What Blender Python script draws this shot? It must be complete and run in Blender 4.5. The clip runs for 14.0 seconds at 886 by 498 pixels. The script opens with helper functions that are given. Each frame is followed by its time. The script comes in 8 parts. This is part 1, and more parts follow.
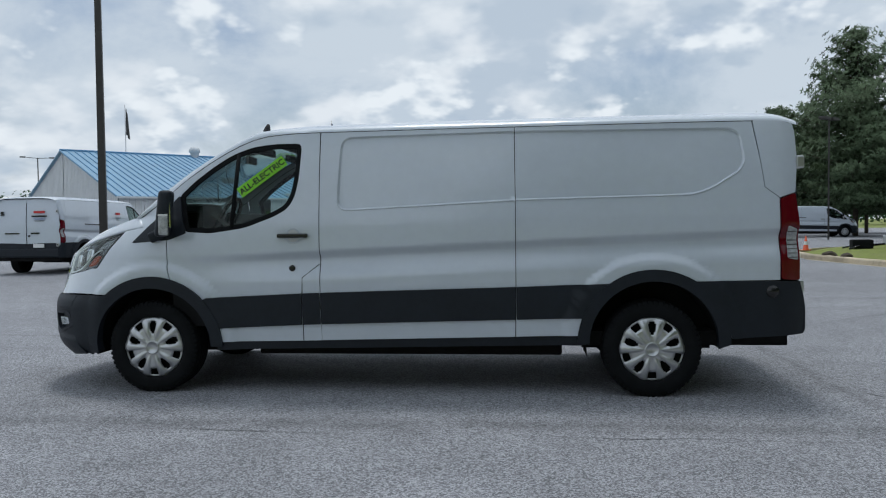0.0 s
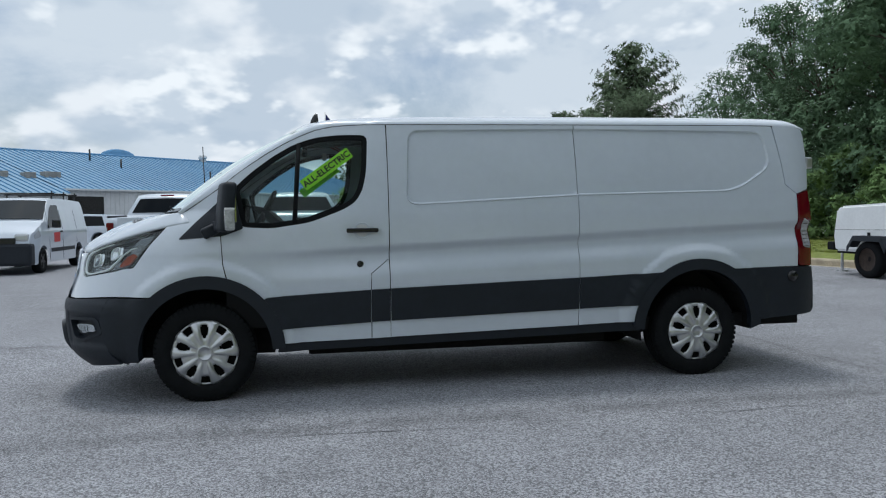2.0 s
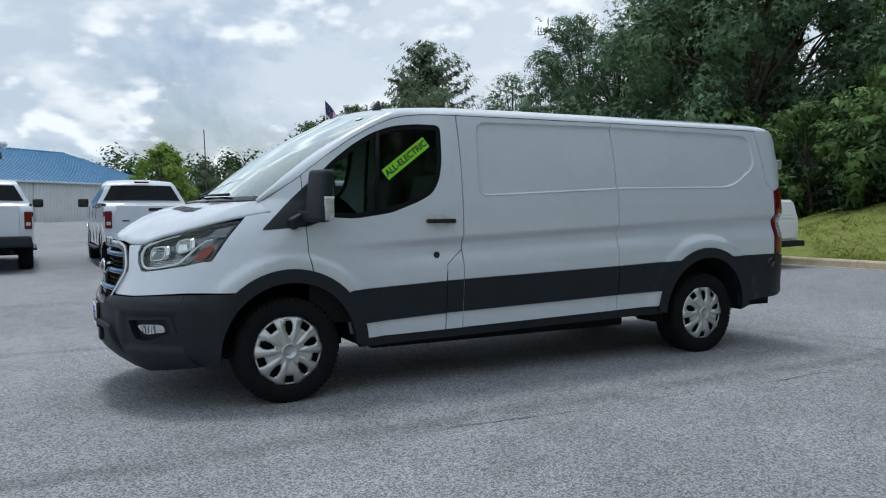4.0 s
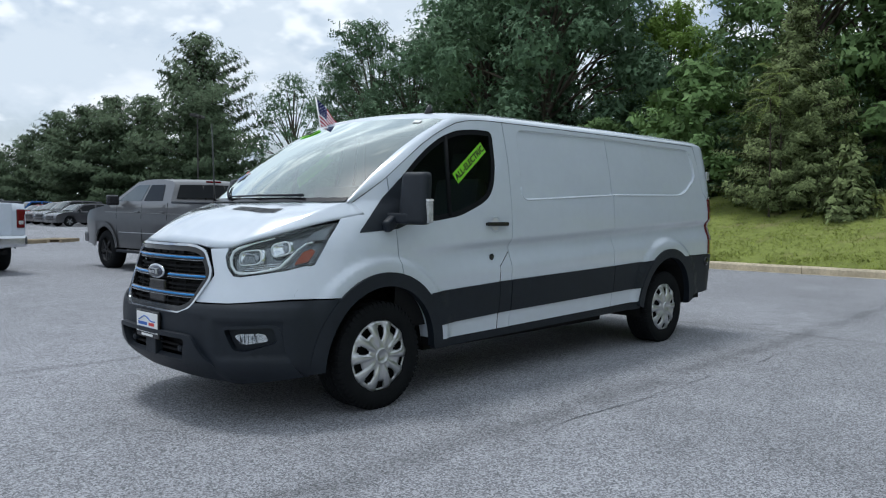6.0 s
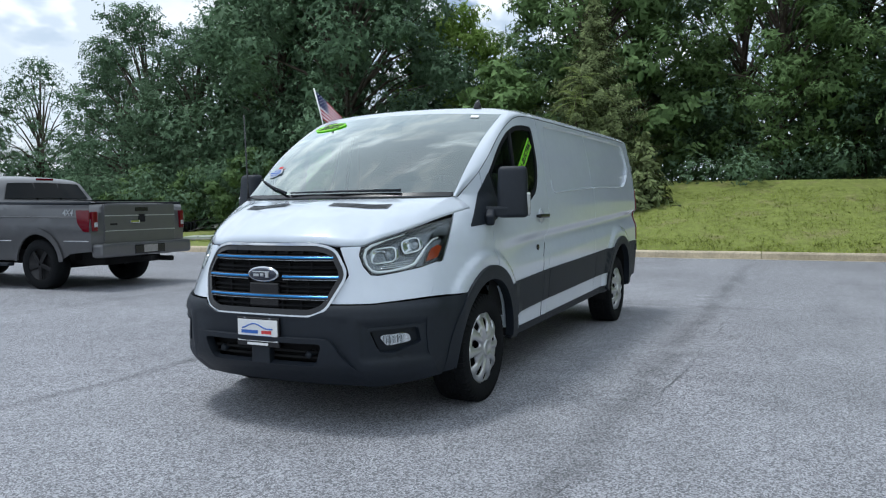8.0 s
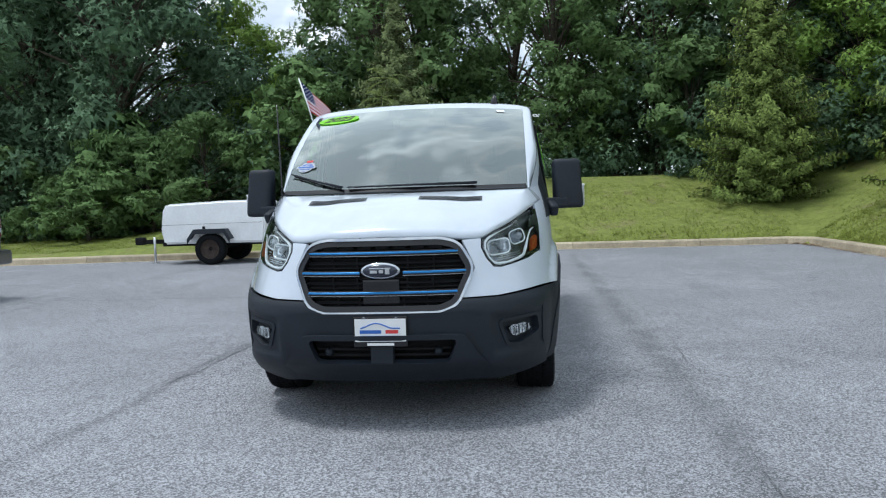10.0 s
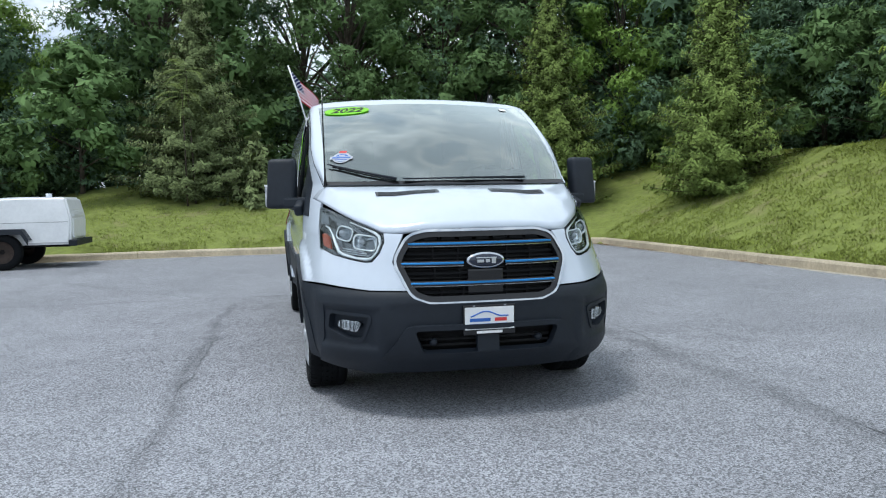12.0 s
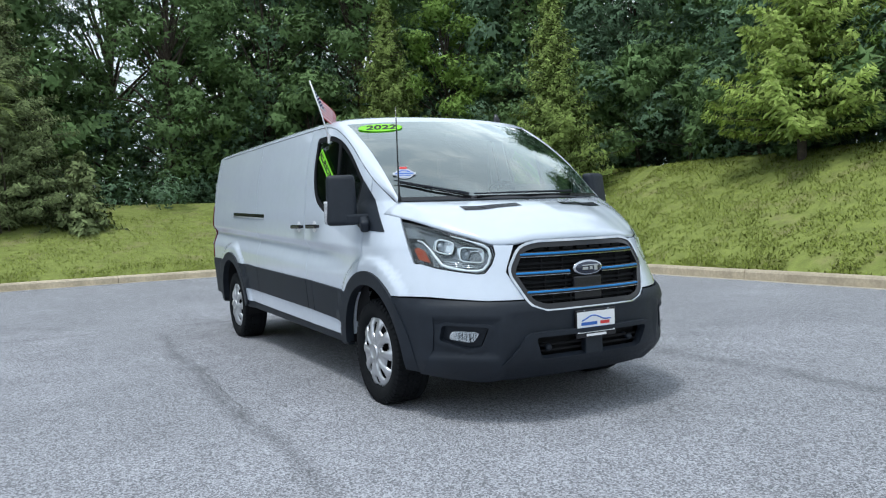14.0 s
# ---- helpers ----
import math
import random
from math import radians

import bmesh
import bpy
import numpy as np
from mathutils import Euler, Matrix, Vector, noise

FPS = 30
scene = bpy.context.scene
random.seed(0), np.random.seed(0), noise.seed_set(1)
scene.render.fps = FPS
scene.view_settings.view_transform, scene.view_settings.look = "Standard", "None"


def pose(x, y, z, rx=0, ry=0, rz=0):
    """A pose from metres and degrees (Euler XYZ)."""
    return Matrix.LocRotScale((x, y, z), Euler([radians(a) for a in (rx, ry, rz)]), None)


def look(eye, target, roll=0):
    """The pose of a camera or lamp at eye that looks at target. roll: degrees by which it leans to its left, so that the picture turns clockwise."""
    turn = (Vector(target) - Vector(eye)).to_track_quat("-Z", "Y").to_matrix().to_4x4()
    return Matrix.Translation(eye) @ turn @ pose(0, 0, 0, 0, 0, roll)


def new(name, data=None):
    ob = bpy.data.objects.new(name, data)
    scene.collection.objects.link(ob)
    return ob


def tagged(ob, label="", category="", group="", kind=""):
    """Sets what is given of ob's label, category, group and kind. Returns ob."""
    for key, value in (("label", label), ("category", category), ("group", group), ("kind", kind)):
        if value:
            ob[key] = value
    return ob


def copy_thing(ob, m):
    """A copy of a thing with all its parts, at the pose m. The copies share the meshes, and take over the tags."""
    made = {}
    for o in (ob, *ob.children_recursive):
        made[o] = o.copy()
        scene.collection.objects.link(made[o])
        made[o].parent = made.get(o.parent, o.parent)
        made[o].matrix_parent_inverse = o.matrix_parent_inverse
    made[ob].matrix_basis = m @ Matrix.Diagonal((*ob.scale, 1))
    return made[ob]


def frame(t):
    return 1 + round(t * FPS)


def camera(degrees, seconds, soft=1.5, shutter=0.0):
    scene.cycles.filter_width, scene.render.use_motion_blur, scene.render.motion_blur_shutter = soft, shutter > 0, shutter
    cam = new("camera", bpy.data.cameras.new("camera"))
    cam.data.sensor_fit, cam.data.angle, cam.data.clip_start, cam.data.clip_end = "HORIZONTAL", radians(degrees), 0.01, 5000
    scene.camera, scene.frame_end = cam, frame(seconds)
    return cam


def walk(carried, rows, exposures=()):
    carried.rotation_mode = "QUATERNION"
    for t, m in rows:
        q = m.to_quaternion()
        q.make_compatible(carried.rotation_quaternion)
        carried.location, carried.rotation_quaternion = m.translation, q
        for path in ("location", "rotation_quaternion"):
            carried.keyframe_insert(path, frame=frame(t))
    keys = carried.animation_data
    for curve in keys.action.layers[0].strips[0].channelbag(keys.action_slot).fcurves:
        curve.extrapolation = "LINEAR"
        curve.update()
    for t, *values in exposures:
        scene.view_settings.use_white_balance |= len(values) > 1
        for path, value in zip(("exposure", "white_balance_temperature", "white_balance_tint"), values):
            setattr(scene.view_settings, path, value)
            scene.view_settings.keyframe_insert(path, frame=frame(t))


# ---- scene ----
cam = camera(59.8, 14.0, soft=1.15)
METRES, EYE, TILT, LEAN, TURN = 14.878, 1.2796, 0.0, 0.0, 4.89
ROWS = [
    (0.0, 0.0, 0.0, 0.0, -0.02, -2.01, 0.64),
    (0.5, -0.0348, 0.0039, -0.0001, -4.09, -2.21, 0.44),
    (1.0, -0.0709, 0.0039, 0.0, -7.98, -2.37, 0.55),
    (1.5, -0.1065, 0.0094, -0.0, -12.0, -2.42, 0.68),
    (2.0, -0.1417, 0.0163, 0.0002, -16.17, -2.43, 0.78),
    (2.5, -0.1768, 0.0272, 0.0, -20.43, -2.55, 0.83),
    (5.0, -0.3397, 0.115, 0.0008, -42.04, -3.11, -0.3),
    (5.5, -0.3679, 0.1388, 0.0008, -46.7, -2.97, -0.43),
    (6.0, -0.3926, 0.1665, 0.0009, -51.32, -2.92, -0.45),
    (6.5, -0.418, 0.1953, 0.0006, -55.93, -2.87, -0.34),
    (7.0, -0.4377, 0.2286, 0.0004, -60.5, -2.99, -0.03),
    (7.5, -0.4566, 0.2614, 0.0005, -65.09, -3.18, 0.32),
    (10.0, -0.4996, 0.4374, -0.0005, -89.11, -3.6, 1.8),
    (10.5, -0.5011, 0.4718, -0.0011, -94.08, -3.76, 1.91),
    (11.0, -0.4978, 0.5062, -0.0016, -98.93, -3.88, 1.69),
    (11.5, -0.4928, 0.5398, -0.0021, -103.62, -3.88, 1.27),
    (12.0, -0.4865, 0.5726, -0.0026, -108.22, -3.7, 1.02),
    (12.5, -0.4751, 0.604, -0.0027, -112.61, -3.41, 1.03),
    (13.0, -0.4649, 0.6347, -0.0025, -116.86, -3.08, 1.33),
    (13.5, -0.4509, 0.663, -0.0027, -120.86, -2.79, 1.81),
    (14.0, -0.4393, 0.6909, -0.0026, -124.35, -2.52, 2.13),
]
walk(cam, [(t, pose(0.84, -6.65, EYE, TILT, LEAN, TURN) @ pose(METRES * x, METRES * y, METRES * z, 90 + pitch, roll, yaw)) for t, x, y, z, yaw, pitch, roll in ROWS],
     exposures=[(0.0, -0.24, 5950, 7), (2.5, -0.10, 5950, 7), (5.0, -0.03, 5900, 7), (7.5, 0.17, 5830, 7), (11.0, 0.29, 5830, 6), (14.0, 0.40, 5830, 6)])

# ---------- sky and sun ----------
SUN_EL, SUN_AZ = 72.0, -8.0          # degrees; azimuth measured from +y towards +x
world = bpy.data.worlds.new("world")
scene.world = world
world.use_nodes = True


def sky_nodes():
    nt = world.node_tree
    n, l = nt.nodes, nt.links
    n.clear()
    out = n.new("ShaderNodeOutputWorld")
    bg = n.new("ShaderNodeBackground")
    sky = n.new("ShaderNodeTexSky")
    sky.sky_type, sky.sun_disc = "NISHITA", False
    sky.sun_elevation, sky.sun_rotation = radians(SUN_EL), radians(SUN_AZ)
    sky.air_density, sky.dust_density = 1.0, 2.6
    co = n.new("ShaderNodeTexCoord")
    sep = n.new("ShaderNodeSeparateXYZ")
    l.new(co.outputs["Generated"], sep.inputs[0])
    # cloud space: a level sheet overhead, so that clouds shrink and flatten towards the horizon
    high = n.new("ShaderNodeMath"); high.operation = "MAXIMUM"; high.inputs[1].default_value = 0.0
    l.new(sep.outputs["Z"], high.inputs[0])
    deep = n.new("ShaderNodeMath"); deep.operation = "ADD"; deep.inputs[1].default_value = 0.42
    l.new(high.outputs[0], deep.inputs[0])
    comb = n.new("ShaderNodeCombineXYZ")
    for axis in ("X", "Y"):
        q = n.new("ShaderNodeMath"); q.operation = "DIVIDE"
        l.new(sep.outputs[axis], q.inputs[0]); l.new(deep.outputs[0], q.inputs[1]); l.new(q.outputs[0], comb.inputs[axis])

    def cloud(scale, detail, rough, shift, lo, hi, dist=0.15, puff=0.0, zoom=1.0):
        m = n.new("ShaderNodeMapping"); m.inputs["Location"].default_value = shift; m.inputs["Scale"].default_value = (zoom, zoom, zoom)
        l.new(comb.outputs[0], m.inputs[0])
        t = n.new("ShaderNodeTexNoise")
        t.inputs["Scale"].default_value, t.inputs["Detail"].default_value = scale, detail
        t.inputs["Roughness"].default_value, t.inputs["Distortion"].default_value = rough, dist
        l.new(m.outputs[0], t.inputs["Vector"])
        fac = t.outputs["Fac"]
        if puff:
            v = n.new("ShaderNodeTexVoronoi"); v.feature = "SMOOTH_F1"
            v.inputs["Scale"].default_value, v.inputs["Detail"].default_value, v.inputs["Smoothness"].default_value = scale * 2.6, 3, 0.35
            l.new(m.outputs[0], v.inputs["Vector"])
            k = n.new("ShaderNodeMath"); k.operation = "MULTIPLY_ADD"; k.inputs[1].default_value = -puff
            l.new(v.outputs["Distance"], k.inputs[0]); l.new(fac, k.inputs[2])
            fac = k.outputs[0]
        r = n.new("ShaderNodeMapRange"); r.interpolation_type = "SMOOTHSTEP"
        r.inputs[1].default_value, r.inputs[2].default_value = lo, hi
        l.new(fac, r.inputs[0])
        return r.outputs[0]

    def mix(fac, a, b, kind="MIX"):
        m = n.new("ShaderNodeMix"); m.data_type, m.blend_type = "RGBA", kind
        for sock, v in ((m.inputs[0], fac), (m.inputs[6], a), (m.inputs[7], b)):
            if isinstance(v, (int, float)):
                sock.default_value = v
            elif isinstance(v, tuple):
                sock.default_value = v
            else:
                l.new(v, sock)
        return m.outputs[2]

    veil = cloud(1.6, 7, 0.6, (3.1, 0.4, 0.0), 0.27, 0.54, 0.3)
    heap = cloud(2.1, 7, 0.52, (0.7, 2.3, 0.5), 0.27, 0.42, 0.1, 0.22)
    core = cloud(2.1, 6, 0.52, (0.7, 2.3, 0.5), 0.32, 0.47, 0.1, 0.22, 0.955)
    # clouds glow where the sun stands behind them
    dot = n.new("ShaderNodeVectorMath"); dot.operation = "DOT_PRODUCT"
    e, z = radians(SUN_EL), radians(SUN_AZ)
    dot.inputs[1].default_value = (math.cos(e) * math.sin(z), math.cos(e) * math.cos(z), math.sin(e))
    l.new(co.outputs["Generated"], dot.inputs[0])
    halo = n.new("ShaderNodeMapRange"); halo.interpolation_type = "SMOOTHSTEP"
    halo.inputs[1].default_value, halo.inputs[2].default_value, halo.inputs[3].default_value, halo.inputs[4].default_value = 0.55, 1.0, 1.0, 1.75
    l.new(dot.outputs["Value"], halo.inputs[0])
    col = mix(veil, sky.outputs["Color"], VEIL)
    lit = n.new("ShaderNodeMix"); lit.data_type, lit.blend_type = "RGBA", "MULTIPLY"
    lit.inputs[0].default_value = 1.0
    lit.inputs[6].default_value = HEAP
    l.new(halo.outputs[0], lit.inputs[7])
    col = mix(heap, col, lit.outputs[2])
    shade = n.new("ShaderNodeMath"); shade.operation = "MULTIPLY"; shade.inputs[1].default_value = 0.8
    l.new(core, shade.inputs[0])
    col = mix(shade.outputs[0], col, CORE)
    puff = cloud(3.7, 4, 0.5, (5.2, 1.1, 0.3), 0.34, 0.46, 0.2, 0.20)
    belly = cloud(3.7, 4, 0.5, (5.2, 1.1, 0.3), 0.38, 0.50, 0.2, 0.20, 0.965)
    col = mix(puff, col, PUFF)
    dim = n.new("ShaderNodeMath"); dim.operation = "MULTIPLY"; dim.inputs[1].default_value = 0.7
    l.new(belly, dim.inputs[0])
    col = mix(dim.outputs[0], col, CORE)
    l.new(col, bg.inputs["Color"])
    bg.inputs["Strength"].default_value = 0.105
    l.new(bg.outputs[0], out.inputs["Surface"])


VEIL, HEAP, CORE, PUFF = (6.9, 7.3, 7.7, 1), (9.0, 9.0, 9.0, 1), (5.0, 5.7, 6.5, 1), (9.6, 9.6, 9.5, 1)
sky_nodes()
sun = new("sun", bpy.data.lights.new("sun", "SUN"))
sun.data.energy, sun.data.angle, sun.data.color = 1.6, radians(13.0), (1.0, 0.95, 0.87)
_el, _az = radians(SUN_EL), radians(SUN_AZ)
sun.matrix_basis = look((60 * math.cos(_el) * math.sin(_az), 60 * math.cos(_el) * math.cos(_az), 60 * math.sin(_el)), (0, 0, 0))

# ---------- materials ----------
def material(name, base, rough=0.6, metal=0.0, vary=0.0, scale=6.0, bump=0.0, bump_scale=60.0, spec=0.5, coat=0.0, rand=0.0, island=0.0, trans=0.0, second=None, second_scale=1.0, second_lo=0.5, second_hi=0.65):
    """Principled surface with colour variation at two scales, optional second colour in patches, and fine relief."""
    m = bpy.data.materials.new(name)
    m.use_nodes = True
    nt = m.node_tree
    n, l = nt.nodes, nt.links
    b = n["Principled BSDF"]
    b.inputs["Roughness"].default_value, b.inputs["Metallic"].default_value = rough, metal
    b.inputs["Specular IOR Level"].default_value = spec
    b.inputs["Coat Weight"].default_value, b.inputs["Coat Roughness"].default_value = coat, 0.04
    co = n.new("ShaderNodeTexCoord").outputs["Object"]
    c = n.new("ShaderNodeRGB"); c.outputs[0].default_value = (*base, 1)
    col = c.outputs[0]

    def tex(s, detail=5, r=0.6):
        t = n.new("ShaderNodeTexNoise")
        t.inputs["Scale"].default_value, t.inputs["Detail"].default_value, t.inputs["Roughness"].default_value = s, detail, r
        l.new(co, t.inputs["Vector"])
        return t.outputs["Fac"]

    def ramp(fac, lo, hi, a, z):
        r = n.new("ShaderNodeMapRange"); r.interpolation_type = "SMOOTHSTEP"
        for i, v in enumerate((lo, hi, a, z)):
            r.inputs[i + 1].default_value = v
        l.new(fac, r.inputs[0])
        return r.outputs[0]

    if second:
        mx = n.new("ShaderNodeMix"); mx.data_type = "RGBA"
        l.new(ramp(tex(second_scale), second_lo, second_hi, 0, 1), mx.inputs[0])
        l.new(col, mx.inputs[6]); mx.inputs[7].default_value = (*second, 1)
        col = mx.outputs[2]
    val = None
    for s, k in ((scale, vary), (scale * 9, vary * 0.7)):
        if k:
            v = ramp(tex(s), 0.3, 0.7, 1 - k, 1 + k)
            if val is None:
                val = v
            else:
                mm = n.new("ShaderNodeMath"); mm.operation = "MULTIPLY"
                l.new(val, mm.inputs[0]); l.new(v, mm.inputs[1]); val = mm.outputs[0]
    for k, src, sock in ((rand, "ShaderNodeObjectInfo", "Random"), (island, "ShaderNodeNewGeometry", "Random Per Island")):
        if k:
            v = ramp(n.new(src).outputs[sock], 0, 1, 1 - k, 1 + k)
            if val is None:
                val = v
            else:
                mm = n.new("ShaderNodeMath"); mm.operation = "MULTIPLY"
                l.new(val, mm.inputs[0]); l.new(v, mm.inputs[1]); val = mm.outputs[0]
    if val is not None:
        hsv = n.new("ShaderNodeHueSaturation")
        l.new(val, hsv.inputs["Value"]); l.new(col, hsv.inputs["Color"])
        col = hsv.outputs[0]
    l.new(col, b.inputs["Base Color"])
    if bump:
        bp = n.new("ShaderNodeBump")
        bp.inputs["Strength"].default_value, bp.inputs["Distance"].default_value = bump, 0.01
        l.new(tex(bump_scale, 4, 0.7), bp.inputs["Height"]); l.new(bp.outputs[0], b.inputs["Normal"])
    if trans:
        tr = n.new("ShaderNodeBsdfTranslucent"); l.new(col, tr.inputs["Color"])
        mx = n.new("ShaderNodeMixShader"); mx.inputs[0].default_value = trans
        l.new(b.outputs[0], mx.inputs[1]); l.new(tr.outputs[0], mx.inputs[2])
        l.new(mx.outputs[0], n["Material Output"].inputs["Surface"])
    return m


def glass(name, tint, rough=0.0, mixin=0.0, both=1.9):
    """Thin clear pane: see-through with a mirror-like sheen that grows at grazing angles."""
    m = bpy.data.materials.new(name)
    m.use_nodes = True
    n, l = m.node_tree.nodes, m.node_tree.links
    n.remove(n["Principled BSDF"])
    t = n.new("ShaderNodeBsdfTransparent"); t.inputs[0].default_value = (*tint, 1)
    g = n.new("ShaderNodeBsdfGlossy"); g.inputs["Roughness"].default_value = rough; g.inputs["Color"].default_value = (0.93, 1.0, 0.97, 1)
    w = n.new("ShaderNodeLayerWeight"); w.inputs[0].default_value = 0.5
    p5 = n.new("ShaderNodeMath"); p5.operation = "POWER"; p5.inputs[1].default_value = 5.0
    f = n.new("ShaderNodeMath"); f.operation = "MULTIPLY_ADD"; f.inputs[1].default_value, f.inputs[2].default_value = 0.96, 0.04
    l.new(w.outputs["Facing"], p5.inputs[0]); l.new(p5.outputs[0], f.inputs[0])
    k = n.new("ShaderNodeMath"); k.operation = "MULTIPLY_ADD"; k.inputs[1].default_value, k.inputs[2].default_value = both, mixin
    k.use_clamp = True
    x = n.new("ShaderNodeMixShader")
    l.new(f.outputs[0], k.inputs[0]); l.new(k.outputs[0], x.inputs[0])
    l.new(t.outputs[0], x.inputs[1]); l.new(g.outputs[0], x.inputs[2])
    l.new(x.outputs[0], n["Material Output"].inputs["Surface"])
    return m


M = {
    "white": material("white_paint", (0.595, 0.648, 0.728), 0.26, vary=0.02, scale=1.5, coat=1.0, spec=0.5),
    "black_plastic": material("dark_plastic", (0.0095, 0.0138, 0.0215), 0.55, spec=0.38, vary=0.12, scale=3, bump=0.12, bump_scale=700),
    "gloss_black": material("gloss_black", (0.012, 0.012, 0.014), 0.18, vary=0.05),
    "rubber": material("rubber", (0.0085, 0.0095, 0.011), 0.85, spec=0.14, vary=0.15, scale=9, bump=0.1, bump_scale=200),
    "silver": material("silver_paint", (0.55, 0.56, 0.58), 0.3, 0.75, vary=0.03, scale=5),
    "chrome": material("chrome", (0.58, 0.60, 0.63), 0.12, 1.0, vary=0.02),
    "bowl_rib": material("lamp_rib_grey", (0.10, 0.095, 0.085), 0.3, 0.5),
    "grille_chrome": material("satin_chrome", (0.55, 0.57, 0.60), 0.10, 1.0, vary=0.03),
    "blue_trim": material("blue_trim", (0.03, 0.22, 0.56), 0.24, 0.35, vary=0.03),
    "dark": material("underbody_dark", (0.012, 0.012, 0.013), 0.85, spec=0.2, vary=0.15),
    "interior": material("interior_grey", (0.007, 0.0075, 0.009), 0.8, spec=0.25, vary=0.1),
    "seat": material("seat_cloth", (0.026, 0.027, 0.031), 0.9, vary=0.12, bump=0.2, bump_scale=400),
    "glass": glass("side_glass", (0.70, 0.80, 0.78), both=0.6),
    "ws_glass": glass("windscreen_glass", (0.55, 0.67, 0.64), mixin=0.18, both=2.3),
    "lens": glass("lamp_lens", (0.93, 0.95, 0.96), both=1.1),
    "lamp_glass": material("clear_lamp_plastic", (0.42, 0.43, 0.45), 0.25, 0.0, vary=0.25, scale=30, coat=0.6),
    "red_lens": material("red_lens", (0.115, 0.0012, 0.008), 0.12, coat=0.3, spec=0.3, vary=0.06),
    "amber": material("amber_lens", (0.28, 0.040, 0.006), 0.4, spec=0.2, vary=0.06),
    "green_sticker": material("green_sticker", (0.38, 0.85, 0.05), 0.5, vary=0.03, trans=0.4),
    "ink": material("black_ink", (0.01, 0.012, 0.01), 0.6),
    "pale_print": material("pale_print", (0.42, 0.45, 0.50), 0.4, vary=0.05),
    "paper": material("white_card", (0.8, 0.8, 0.8), 0.5, vary=0.02),
    "red_ink": material("red_ink", (0.6, 0.04, 0.04), 0.5), "blue_ink": material("blue_ink", (0.03, 0.12, 0.45), 0.5),
    "grass_ground": material("grass_ground", (0.180, 0.214, 0.044), 0.95, vary=0.17, scale=5.5, bump=0.9, bump_scale=30, second=(0.205, 0.205, 0.070), second_scale=1.3, second_lo=0.52, second_hi=0.7),
    "blade": material("grass_blade", (0.22, 0.265, 0.056), 0.85, spec=0.1, island=0.3, trans=0.3, vary=0.15, scale=0.4),
    "kerb": material("kerb_concrete", (0.47, 0.40, 0.29), 0.9, vary=0.16, scale=2.5, bump=0.4, bump_scale=40, rand=0.12),
    "grit": material("sandy_grit", (0.42, 0.38, 0.31), 0.95, vary=0.25, scale=6, bump=0.4, bump_scale=120),
    "dry_leaf": material("dry_leaf", (0.16, 0.085, 0.04), 0.9, island=0.4, vary=0.1),
    "concrete": material("concrete", (0.30, 0.29, 0.27), 0.9, vary=0.15, scale=2.5, bump=0.35, bump_scale=40),
    "leaf": material("leaf_green", (0.145, 0.23, 0.085), 0.75, spec=0.15, island=0.22, trans=0.22, rand=0.12),
    "leaf_dark": material("leaf_dark", (0.118, 0.190, 0.108), 0.75, spec=0.15, island=0.22, trans=0.2, rand=0.15),
    "leaf_light": material("leaf_light", (0.22, 0.335, 0.075), 0.75, spec=0.15, island=0.22, trans=0.3, rand=0.1),
    "spruce": material("spruce_needles", (0.175, 0.235, 0.060), 0.75, spec=0.15, island=0.35, trans=0.15, rand=0.12),
    "pine": material("pine_needles", (0.095, 0.135, 0.075), 0.75, spec=0.15, island=0.3, trans=0.15, rand=0.1),
    "far_leaf": material("far_foliage", (0.07, 0.12, 0.062), 0.8, spec=0.1, island=0.4, vary=0.2, scale=0.05),
    "hemlock": material("hemlock_needles", (0.160, 0.200, 0.082), 0.75, spec=0.15, island=0.35, trans=0.12),
    "frond": material("sumac_frond", (0.25, 0.31, 0.11), 0.7, spec=0.2, island=0.2, trans=0.3),
    "larch": material("larch_needles", (0.36, 0.46, 0.12), 0.75, spec=0.15, island=0.35, trans=0.4),
    "trailer": material("white_canopy_paint", (0.84, 0.85, 0.86), 0.35, vary=0.04, scale=2),
    "bark": material("bark", (0.075, 0.06, 0.045), 0.95, vary=0.3, scale=5, bump=0.6, bump_scale=30),
    "wall_white": material("white_siding", (0.62, 0.64, 0.66), 0.6, vary=0.05, scale=0.6),
    "blue_roof": material("blue_metal_roof", (0.20, 0.35, 0.49), 0.45, vary=0.06, scale=0.5),
    "grey_paint": material("grey_truck_paint", (0.115, 0.116, 0.122), 0.28, 0.3, vary=0.04, coat=0.6),
    "pole": material("pole_bronze", (0.045, 0.042, 0.04), 0.5, 0.3, vary=0.12),
    "crack": material("crack_tar", (0.15, 0.153, 0.163), 0.95, vary=0.4, scale=9),
}


